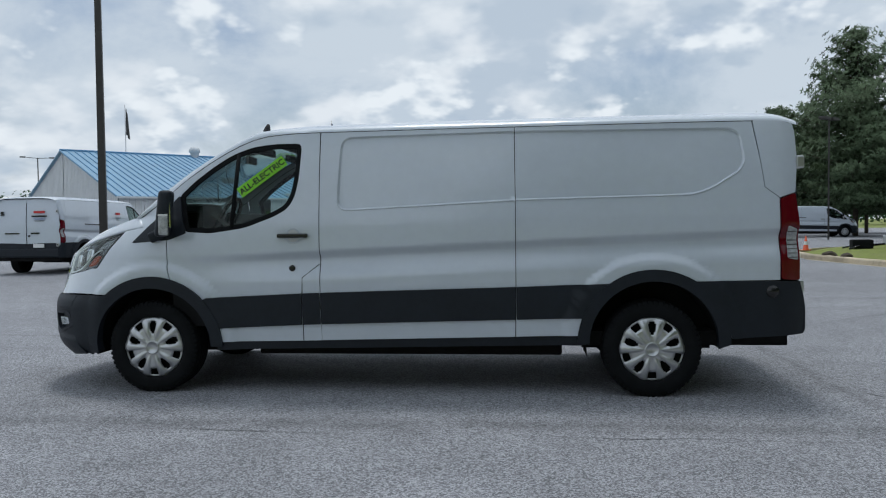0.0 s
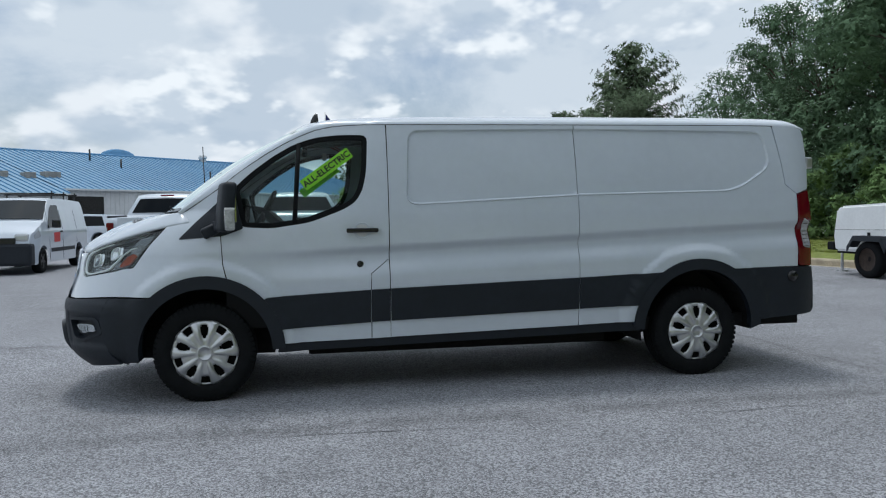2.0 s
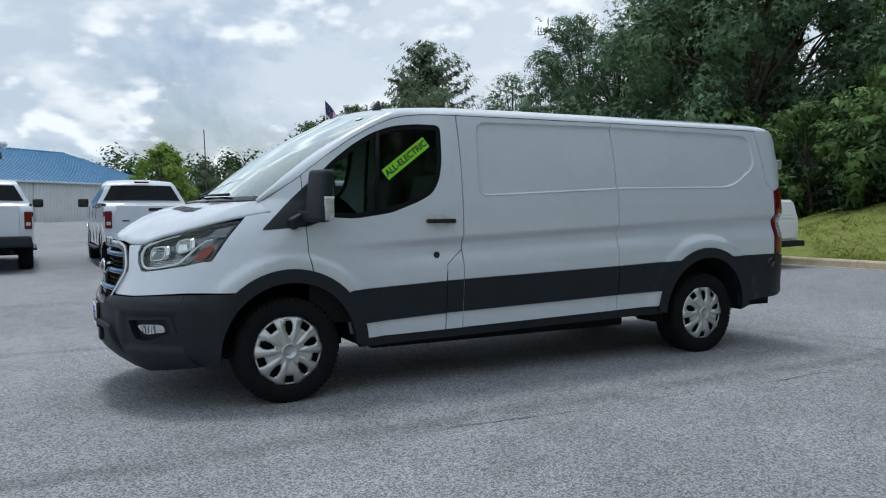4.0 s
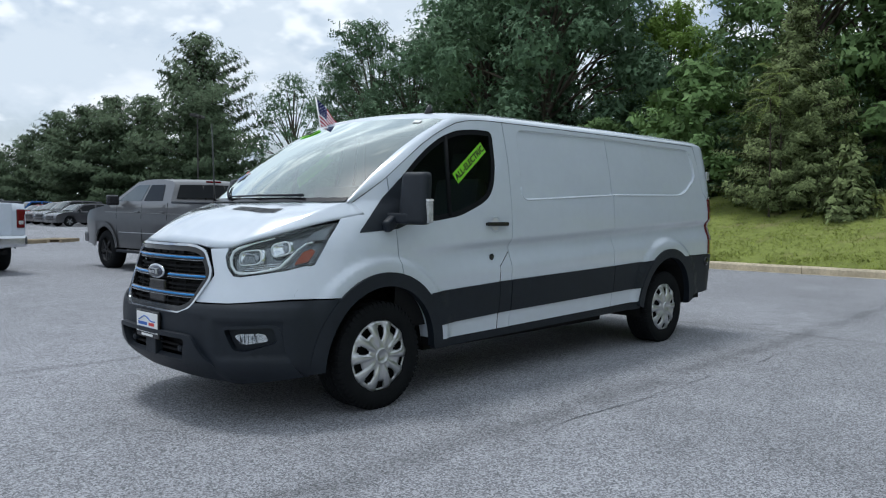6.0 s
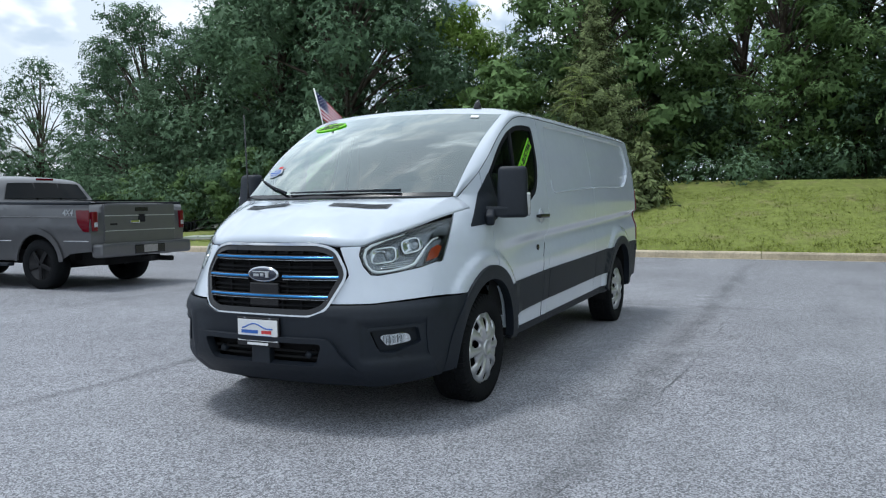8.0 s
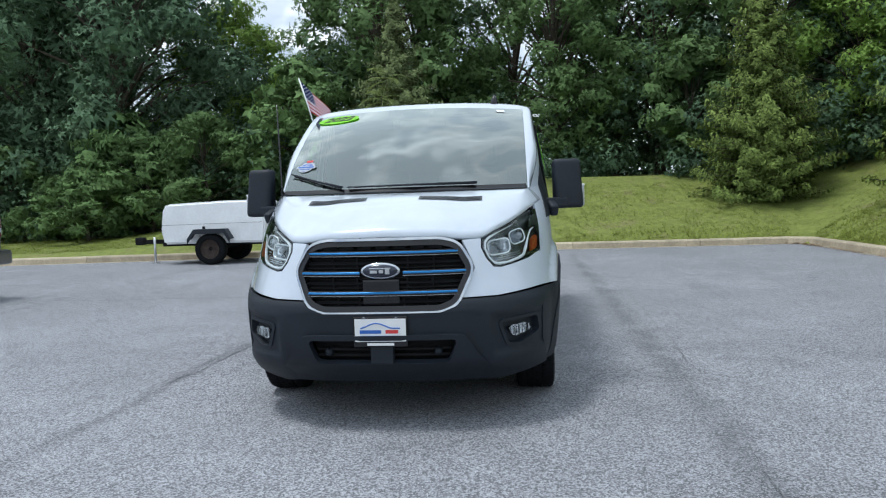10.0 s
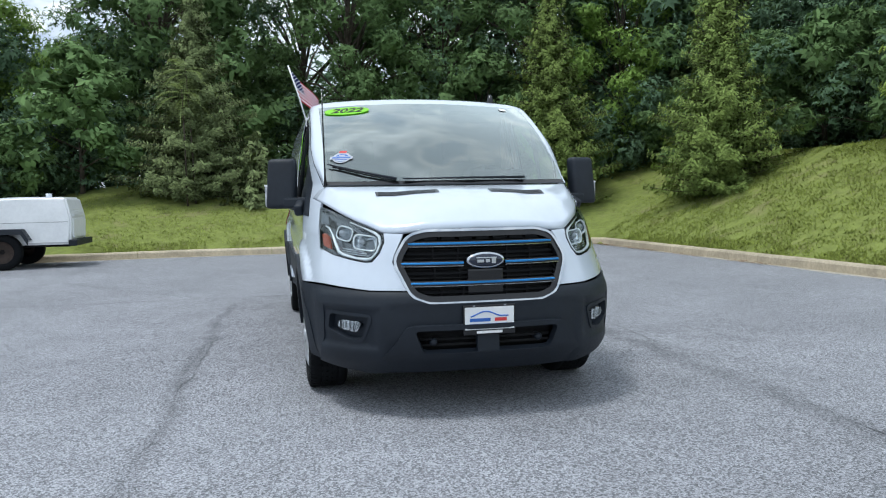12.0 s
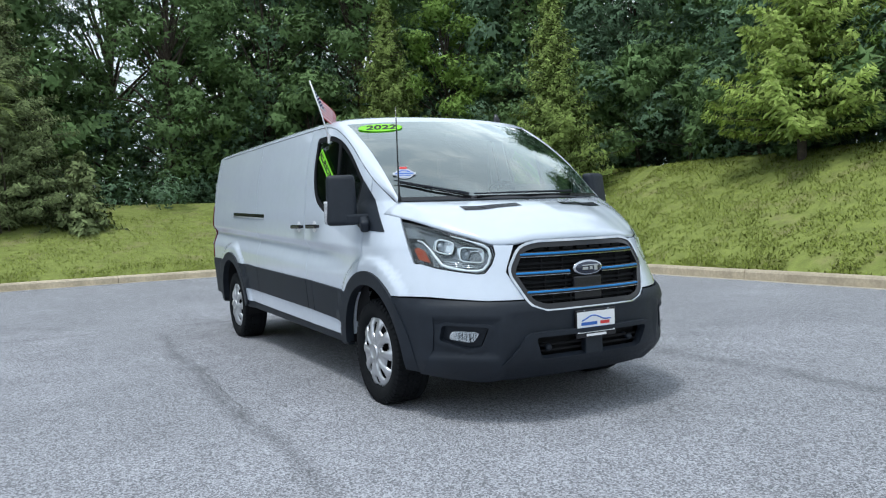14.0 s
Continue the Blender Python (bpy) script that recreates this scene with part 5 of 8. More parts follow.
# aerial mast and roof aerial
tube("aerial_mast", [(-2.04, 0.825, 1.335), (-2.04, 0.827, 1.40), (-2.055, 0.835, 1.95)], [0.014, 0.006, 0.004], M["gloss_black"], van, 8, "thin black aerial mast")
bm = bmesh.new()
add_tube(bm, [(-1.07, -0.58, 1.995), (-1.07, -0.58, 2.020), (-1.063, -0.58, 2.052), (-1.055, -0.58, 2.074)], [0.036, 0.030, 0.020, 0.010], 12)
part("roof_aerial", bm, M["gloss_black"], van, "small black roof aerial")

for s in (-1, 1):
    sd = lambda u, v, off=0.0: Vector((u, s * (side_y(u, v) + off), v))
    # mirror: sail, arm, head, lens, glass
    sail = [(-2.035, 1.145), (-1.90, 1.28), (-1.775, 1.395), (-1.655, 1.505), (-1.615, 1.30), (-1.59, 1.215), (-1.73, 1.165)]
    sl = skin_part("mirror_sail", [[round_poly(sail, 0.015, 3)]], sd, M["black_plastic"], van, "black triangular mirror mount", step=0.06, off=0.006, lip=0.012)
    mir = new("door_mirror")
    mir.parent = van
    mir.matrix_basis = Matrix.Translation((-1.70, s * 1.06, 0)) @ Matrix.Rotation(radians(-s * 17), 4, "Z") @ Matrix.Translation((1.70, -s * 1.06, 0))
    tagged(mir, "large dark grey door mirror with clear indicator")
    bm = bmesh.new()
    add_box(bm, -0.042, 0.042, -0.105, 0.105, -0.17, 0.17, 0.036, seg=4)
    for v in bm.verts:
        v.co.y *= 1 - 0.10 * (v.co.z / 0.17 if v.co.z > 0 else 0)
        v.co.x += 0.02 * (v.co.z / 0.17) - (0.02 if v.co.x < 0 else 0) * (1 - (v.co.y / 0.105) ** 2)
    bmesh.ops.transform(bm, matrix=Matrix.Translation((-1.70, s * 1.095, 1.365)), verts=bm.verts)
    part("mirror_head", bm, M["black_plastic"], mir, smooth=True)
    box("mirror_glass", -1.664, -1.652, s * 1.095 - 0.085, s * 1.095 + 0.085, 1.26, 1.50, M["chrome"], mir, 0.003)
    ind = box("mirror_indicator", -1.738, -1.668, s * 1.187 - 0.025, s * 1.187 + 0.025, 1.205, 1.355, M["lamp_glass"], mir, 0.018, "clear indicator lens")
    box("indicator_bulb", -1.690, -1.664, s * 1.183 - 0.012, s * 1.183 + 0.012, 1.27, 1.30, M["interior"], ind, 0.006)
    box("indicator_strip", -1.736, -1.670, s * 1.187 - 0.024, s * 1.187 + 0.024, 1.346, 1.360, M["paper"], ind, 0.004)
    bm = bmesh.new()
    add_box(bm, -0.04, 0.04, -0.09, 0.09, -0.035, 0.035, 0.015)
    bmesh.ops.transform(bm, matrix=Matrix.Translation((-1.73, s * 0.985, 1.235)), verts=bm.verts)
    part("mirror_arm", bm, M["black_plastic"], mir)
    bm = bmesh.new()
    add_box(bm, -0.055, 0.055, -0.03, 0.03, -0.04, 0.04, 0.022, seg=3)
    bmesh.ops.transform(bm, matrix=Matrix.Translation((-1.79, s * 0.955, 1.20)) @ Matrix.Rotation(radians(-25), 4, "Y"), verts=bm.verts)
    part("mirror_foot", bm, M["black_plastic"], mir, smooth=True)
    # handle: flat pale disc and ring standing in for the recess's shading, and bar
    xs = ((-0.755, 0.0),) if s < 0 else ((-0.80, 0.0), (-0.42, 0.0))
    for hx, _ in xs:
        z = 1.19
        skin_part("handle_recess", [[circle(hx, z - 0.002, 0.045, 0, 345, 20)]], lambda u, v, off=0.0: Vector((u, s * (side_y(u, v) + off), v)), M["wall_white"], van, "flat pale disc in place of the handle recess shading", step=0.05, off=0.0025, lip=0.002)
        ring = circle(hx, z - 0.002, 0.056, 0, 360, 24)
        if s < 0:
            tube("handle_recess_rim", [Vector((u, s * (side_y(u, v) + 0.001), v)) for u, v in ring], 0.004, M["white"], van, 5)
        bm = bmesh.new()
        add_box(bm, hx - 0.115, hx + 0.115, s * side_y(hx, z) - 0.012 + s * 0.028, s * side_y(hx, z) + 0.012 + s * 0.028, z - 0.016, z + 0.016, 0.011, seg=3)
        add_box(bm, hx - 0.11, hx - 0.085, min(s * side_y(hx, z), s * side_y(hx, z) + s * 0.025), max(s * side_y(hx, z), s * side_y(hx, z) + s * 0.025), z - 0.011, z + 0.011)
        add_box(bm, hx + 0.085, hx + 0.11, min(s * side_y(hx, z), s * side_y(hx, z) + s * 0.025), max(s * side_y(hx, z), s * side_y(hx, z) + s * 0.025), z - 0.011, z + 0.011)
        part("door_handle", bm, M["gloss_black"], van, "black door handle")
    # window divider
    tube("window_divider", [sd(-1.235, 1.245, -0.006), sd(-1.195, 1.815, -0.006)], 0.017, M["rubber"], van, 6)
# lock and fuel-side details
bm = bmesh.new()
add_lathe(bm, [(0.024, -0.004), (0.024, -0.010), (0.018, -0.014), (0.0, -0.012)], "y", 20, (-0.772, -side_y(-0.772, 0.945), 0.945))
part("door_lock", bm, M["gloss_black"], van, "black round door lock")
bm = bmesh.new()
add_lathe(bm, [(0.045, -0.012), (0.042, -0.022), (0.0, -0.026)], "y", 20, (2.70, -side_y(2.70, 0.765), 0.765))
part("bumper_cap", bm, M["gloss_black"], van, "round cap in the bumper end")
# door corner seam
for a, b in (((-0.695, 0.757), (-0.692, 0.875)), ((-0.692, 0.875), (-0.565, 0.975)), ((-0.695, 0.40), (-0.695, 0.52))):
    tube("panel_seam", [side_point(*a, 0.0), side_point((a[0] + b[0]) / 2, (a[1] + b[1]) / 2, 0.0), side_point(*b, 0.0)], 0.003, M["dark"], van, 5)
# sliding door rail on the kerb side
sdr = lambda u, v, off=0.0: Vector((u, side_y(u, v) + off, v))
skin_part("sliding_rail", [[[(0.62, 1.275), (1.78, 1.315), (1.78, 1.350), (0.62, 1.310)]]], sdr, M["gloss_black"], van, "dark sliding door track", step=0.12, off=0.003, lip=0.006)
tube("sliding_rail_lip", [sdr(0.62 + 0.29 * i, 1.272 + 0.010 * i, 0.006) for i in range(5)], 0.006, M["silver"], van, 6)

# ---------- cab interior ----------
grid_part("dashboard", lambda u, v: Vector((-2.02 + 0.62 * v + 0.12 * (2 * u - 1) ** 2, (2 * u - 1) * 0.82, 1.32 + 0.06 * math.sin(math.pi * v) - 0.42 * max(0, v - 0.72))), 16, 10, M["interior"], van, "dark grey dashboard")
bm = bmesh.new()
add_box(bm, -1.86, -1.58, -0.64, -0.20, 1.24, 1.45, 0.06)
part("instrument_binnacle", bm, M["interior"], van)
box("dash_lower", -1.95, -1.42, -0.82, 0.82, 0.90, 1.25, M["interior"], van, 0.03)
bm = bmesh.new()
wheel_m = Matrix.Translation((-1.47, -0.42, 1.32)) @ Matrix.Rotation(radians(-62), 4, "Y")
ring = [(0.19 * math.cos(2 * math.pi * i / 28), 0.19 * math.sin(2 * math.pi * i / 28), 0) for i in range(29)]
add_tube(bm, [wheel_m @ Vector(p) for p in ring], 0.016, 8, cap=False)
for a in (0.0, 2.4, 3.9):
    add_tube(bm, [wheel_m @ Vector((0, 0, -0.02)), wheel_m @ Vector((0.185 * math.cos(a), 0.185 * math.sin(a), 0))], 0.018, 6)
add_box(bm, -0.07, 0.07, -0.07, 0.07, -0.035, 0.01, 0.02, wheel_m)
part("steering_wheel", bm, M["interior"], van, "black steering wheel")
for y in (-0.43, 0.43):
    bm = bmesh.new()
    add_box(bm, -1.12, -0.62, y - 0.25, y + 0.25, 0.72, 0.92, 0.06)
    add_box(bm, -0.12, 0.02, -0.24, 0.24, 0.0, 0.66, 0.05, Matrix.Translation((-0.62, y, 0.88)) @ Matrix.Rotation(radians(12), 4, "Y"))
    add_box(bm, -0.10, 0.0, -0.13, 0.13, 0.70, 0.88, 0.04, Matrix.Translation((-0.61, y, 0.88)) @ Matrix.Rotation(radians(12), 4, "Y"))
    part("cab_seat", bm, M["seat"], van, "dark grey cloth cab seat")
box("cab_bulkhead", -0.50, -0.47, -0.84, 0.84, 0.46, 1.98, M["interior"], van)
box("cab_floor", -1.36, -0.5, -0.8, 0.8, 0.46, 0.52, M["dark"], van)
grid_part("headliner", lambda u, v: Vector((-1.13 + 0.66 * u, (2 * v - 1) * 0.80, 1.93 + 0.05 * u)), 6, 6, M["interior"], van)
for s in (-1, 1):
    grid_part("door_trim", lambda u, v: Vector((-1.72 + 1.17 * u, s * (side_y(-1.72 + 1.17 * u, 0.5 + 0.70 * v) - 0.07), 0.5 + 0.70 * v)), 8, 8, M["interior"], van)
    box("sun_visor", -1.16, -1.12, s * 0.42 - 0.22, s * 0.42 + 0.22, 1.84, 1.90, M["seat"], van, 0.008)
box("rear_view_mirror", -1.42, -1.39, -0.11, 0.11, 1.80, 1.87, M["gloss_black"], van, 0.01)

# ---------- stickers and flag ----------
def writing(name, text, size, mat, parent, m, extrude=0.001, shear=0.0):
    cu = bpy.data.curves.new(name, "FONT")
    cu.body, cu.size, cu.extrude, cu.shear, cu.offset = text, size, extrude, shear, size * 0.022
    cu.align_x, cu.align_y = "CENTER", "CENTER"
    ob = new(name, cu)
    me = bpy.data.meshes.new_from_object(ob)
    bpy.data.objects.remove(ob)
    me.materials.append(mat)
    ob = new(name, me)
    ob.parent = parent
    ob.matrix_local = m
    return ob


def card(name, w, h, mat, parent, m, label="", oval=False, t=0.002):
    bm = bmesh.new()
    pts = [(w / 2 * math.cos(2 * math.pi * i / 40), h / 2 * math.sin(2 * math.pi * i / 40)) for i in range(40)] if oval else [(-w / 2, -h / 2), (w / 2, -h / 2), (w / 2, h / 2), (-w / 2, h / 2)]
    lo, hi = [bm.verts.new((x, y, 0)) for x, y in pts], [bm.verts.new((x, y, t)) for x, y in pts]
    bm.faces.new(lo[::-1])
    bm.faces.new(hi)
    for i in range(len(pts)):
        bm.faces.new((lo[i], lo[(i + 1) % len(pts)], hi[(i + 1) % len(pts)], hi[i]))
    ob = mesh_object(name, bm, mat, parent, label)
    ob.matrix_local = m
    return ob


def frame_at(p, right, up):
    r = Vector(right).normalized()
    n = r.cross(Vector(up)).normalized()
    u = n.cross(r)
    return Matrix((r, u, n)).transposed().to_4x4() @ Matrix.Identity(4) if p is None else Matrix.Translation(p) @ Matrix((r, u, n)).transposed().to_4x4()


VAN_M = van.matrix_basis.copy()
side_up = side_point(-1.0, 1.75) - side_point(-1.0, 1.5)
for s in (-1, 1):
    st = thing("window_sticker", "bright green sticker with black lettering on the side window", "sticker", group="green window stickers")
    p = side_point(-1.0, 1.635, 0.001)
    if s < 0:
        m = VAN_M @ frame_at(p, (1, 0, 0), side_up) @ pose(0, 0, 0, 0, 0, 36.5)
    else:
        p.y = -p.y
        up = Vector((side_up.x, -side_up.y, side_up.z))
        m = VAN_M @ frame_at(p, (-1, 0, 0), up) @ pose(0, 0, 0, 0, 0, -36.5)
    st.matrix_basis = m
    card("sticker_field", 0.42, 0.085, M["green_sticker"], st, Matrix.Identity(4))
    writing("sticker_lettering", "ALL-ELECTRIC", 0.064, M["ink"], st, pose(0, -0.001, 0.003))


def screen_frame(y, v, turn=0.0, off=0.004):
    p = on_screen(y, v, off)
    right = on_screen(y - 0.05, v, off) - on_screen(y + 0.05, v, off)
    up = on_screen(y, v + 0.05, off) - on_screen(y, v - 0.05, off)
    return VAN_M @ frame_at(p, right, up) @ pose(0, 0, 0, 0, 0, turn)


st = thing("year_sticker", "bright green oval windscreen sticker with the year", "sticker", screen_frame(0.60, 0.885, 0.0))
card("sticker_field", 0.335, 0.145, M["green_sticker"], st, Matrix.Identity(4), oval=True)
writing("sticker_lettering", "2022", 0.115, M["ink"], st, pose(0, 0, 0.003), shear=0.25)
st = thing("round_sticker", "small white, blue and red round windscreen sticker", "sticker", screen_frame(0.70, 0.26, 0.0, 0.004))
card("sticker_field", 0.125, 0.115, M["pale_print"], st, pose(0, 0, 0), oval=True)
card("sticker_ring", 0.095, 0.085, M["blue_ink"], st, pose(0, -0.004, 0.0015), oval=True)
for w, h, y, mat in ((0.155, 0.030, -0.006, "pale_print"), (0.125, 0.013, -0.006, "blue_ink"), (0.065, 0.012, -0.038, "pale_print"), (0.05, 0.022, 0.060, "red_ink"), (0.04, 0.010, 0.022, "pale_print")):
    card("sticker_bar", w, h, M[mat], st, pose(0, y, 0.003 if mat != "blue_ink" else 0.0045))
st = thing("registration_sticker", "small white windscreen sticker", "sticker", screen_frame(-0.63, 0.93))
card("sticker_field", 0.06, 0.045, M["paper"], st, Matrix.Identity(4))

flag = thing("car_flag", "small striped red and white car flag on a white pole", "flag", VAN_M @ pose(-0.95, 0.875, 1.875))
tube("flag_pole", [(0, 0, -0.03), (0.01, 0.060, 0.19), (0.02, 0.135, 0.425)], 0.006, M["paper"], flag, 8, "white plastic pole")
box("flag_clip", -0.02, 0.02, -0.012, 0.012, -0.05, 0.02, M["paper"], flag, 0.004)
M["flag_red"] = material("flag_red", (0.36, 0.012, 0.03), 0.8, trans=0.15, vary=0.05)
M["flag_white"] = material("flag_white", (0.62, 0.62, 0.64), 0.8, trans=0.15, vary=0.03)
M["flag_blue"] = material("flag_blue", (0.012, 0.02, 0.10), 0.8, trans=0.2, vary=0.05)


def flag_point(u, v, off=0.0):
    """u along the fly, v down the hoist."""
    base = Vector((0.02, 0.132, 0.415)).lerp(Vector((0.009, 0.048, 0.155)), v)
    d = Vector((0.10, -0.22 + 0.05 * v, -0.24 + 0.10 * v))
    wave = Vector((0.03, 0.01, 0)) * math.sin(5.5 * u + 2.2 * v) * (0.25 + u)
    return base + d * u + wave + Vector((-off, 0, 0))


for k in range(13):
    u0 = 0.42 if k < 7 else 0.0
    grid_part("flag_stripe", lambda u, v: flag_point(u0 + (1 - u0) * u, (k + v) / 13), 12, 1, M["flag_red"] if k % 2 == 0 else M["flag_white"], flag)
canton = grid_part("flag_canton", lambda u, v: flag_point(0.42 * u, 7 / 13 * v), 8, 6, M["flag_blue"], flag, "dark blue field with white dots")
for r in range(5):
    for c in range(5):
        p = flag_point(0.42 * (c + 0.5) / 5, 7 / 13 * (r + 0.5) / 5)
        for o in (-0.003, 0.003):
            bm = bmesh.new()
            add_lathe(bm, [(0.006, 0), (0.0, 0.0005)], "x", 6, p + Vector((o, 0, 0)))
            part("canton_dot", bm, M["flag_white"], canton)

# ---------- other vehicles ----------
M["tint"] = material("tinted_glass", (0.010, 0.012, 0.014), 0.06, vary=0.05, spec=0.12)
M["screen_tint"] = material("windscreen_tint", (0.06, 0.075, 0.08), 0.05, vary=0.05, spec=0.8)
M["van_screen"] = material("dark_windscreen", (0.014, 0.017, 0.02), 0.05, vary=0.1, spec=0.5)
M["lamp_clear"] = material("lamp_clear", (0.55, 0.57, 0.6), 0.12, 0.3, coat=0.8)
M["alloy"] = material("alloy_wheel", (0.32, 0.33, 0.34), 0.35, 0.8, vary=0.04)
M["alloy_dark"] = material("dark_alloy", (0.03, 0.03, 0.032), 0.35, 0.6, vary=0.05)


def car_shell(parent, upper, lower, wfn, mat, name="body", crown=0.03, step=0.12):
    """Two side skins and the sheet over the top; upper runs from the tail over the roof to the nose, lower back underneath."""
    loop = upper + lower
    for s in (-1, 1):
        skin_part("side_panel", [[loop]], lambda u, v, off=0.0: Vector((u, s * (wfn(u, v) + off), v)), mat, parent, step=step, lip=0.0)
    fine = []
    for a, b in zip(upper, upper[1:]):
        n = max(1, int(math.dist(a, b) / 0.15))
        fine += [(a[0] + (b[0] - a[0]) * i / n, a[1] + (b[1] - a[1]) * i / n) for i in range(n)]
    fine.append(upper[-1])
    ks = [-1, -0.97, -0.85, -0.5, 0, 0.5, 0.85, 0.97, 1]
    verts, faces = [], []
    for i, (x, z) in enumerate(fine):
        a, b = fine[max(0, i - 1)], fine[min(len(fine) - 1, i + 1)]
        n = Vector((-(b[1] - a[1]), b[0] - a[0]))
        n = n.normalized() if n.length else Vector((0, 1))
        w = wfn(x, z)
        for k in ks:
            c = crown * (1 - abs(k) ** 3.0)
            verts.append((x + n.x * c, k * w, z + n.y * c))
    m = len(ks)
    for i in range(len(fine) - 1):
        for j in range(m - 1):
            faces.append((i * m + j, i * m + j + 1, (i + 1) * m + j + 1, (i + 1) * m + j))
    return from_lists(name, verts, faces, mat, parent, smooth=True)


def pane_side(parent, outline, wfn, mat, s, name="side_window", off=0.006, r=0.03):
    return skin_part(name, [[round_poly(outline, r, 3)]], lambda u, v, o=0.0: Vector((u, s * (wfn(u, v) + o), v)), mat, parent, step=0.2, off=off, lip=0.004)


def pane_across(parent, a, b, wfn, mat, name, inset=0.08, off=0.035):
    """A pane across the car between contour points a (low) and b (high)."""
    d = Vector((b[0] - a[0], 0, b[1] - a[1])).normalized()
    n = Vector((-d.z, 0, d.x)) if name != "rear_window" else Vector((-d.z, 0, d.x))
    if n.z < 0:
        n = -n

    def fn(u, v):
        x, z = a[0] + (b[0] - a[0]) * (0.06 + 0.88 * v), a[1] + (b[1] - a[1]) * (0.06 + 0.88 * v)
        k = (2 * u - 1)
        return Vector((x, k * (wfn(x, z) - inset), z)) + n * (0.022 + 0.035 * (1 - abs(k) ** 3))
    return grid_part(name, fn, 8, 3, mat, parent)


def simple_wheel(parent, x, y, r, s, rim, width=0.24, plain=False):
    w = new("wheel")
    w.parent = parent
    w.location = (x, y, r)
    bm = bmesh.new()
    add_lathe(bm, [(r * 0.62, 0), (r * 0.66, s * 0.015), (r * 0.93, s * 0.012), (r, -s * 0.02), (r, -s * (width - 0.02)), (r * 0.9, -s * width), (r * 0.5, -s * width)], "y", 28)
    part("tyre", bm, M["rubber"], w)
    bm = bmesh.new()
    add_lathe(bm, [(r * 0.63, -s * 0.005), (r * 0.60, -s * 0.035), (r * 0.2, -s * 0.05), (0, -s * 0.05)], "y", 24)
    part("rim", bm, rim if plain else M["alloy_dark"], w)
    for k in range(0 if plain else 5):
        a = 2 * math.pi * k / 5 + 0.3
        bm = bmesh.new()
        add_box(bm, 0.02, r * 0.61, -0.032, 0.032, -0.012, 0.012, 0.006)
        bmesh.ops.transform(bm, matrix=Matrix.Rotation(radians(90), 4, "X"), verts=bm.verts)
        bmesh.ops.transform(bm, matrix=Matrix.Translation((0, -s * 0.012, 0)) @ Matrix.Rotation(a, 4, "Y"), verts=bm.verts)
        part("spoke", bm, rim, w)
    return w


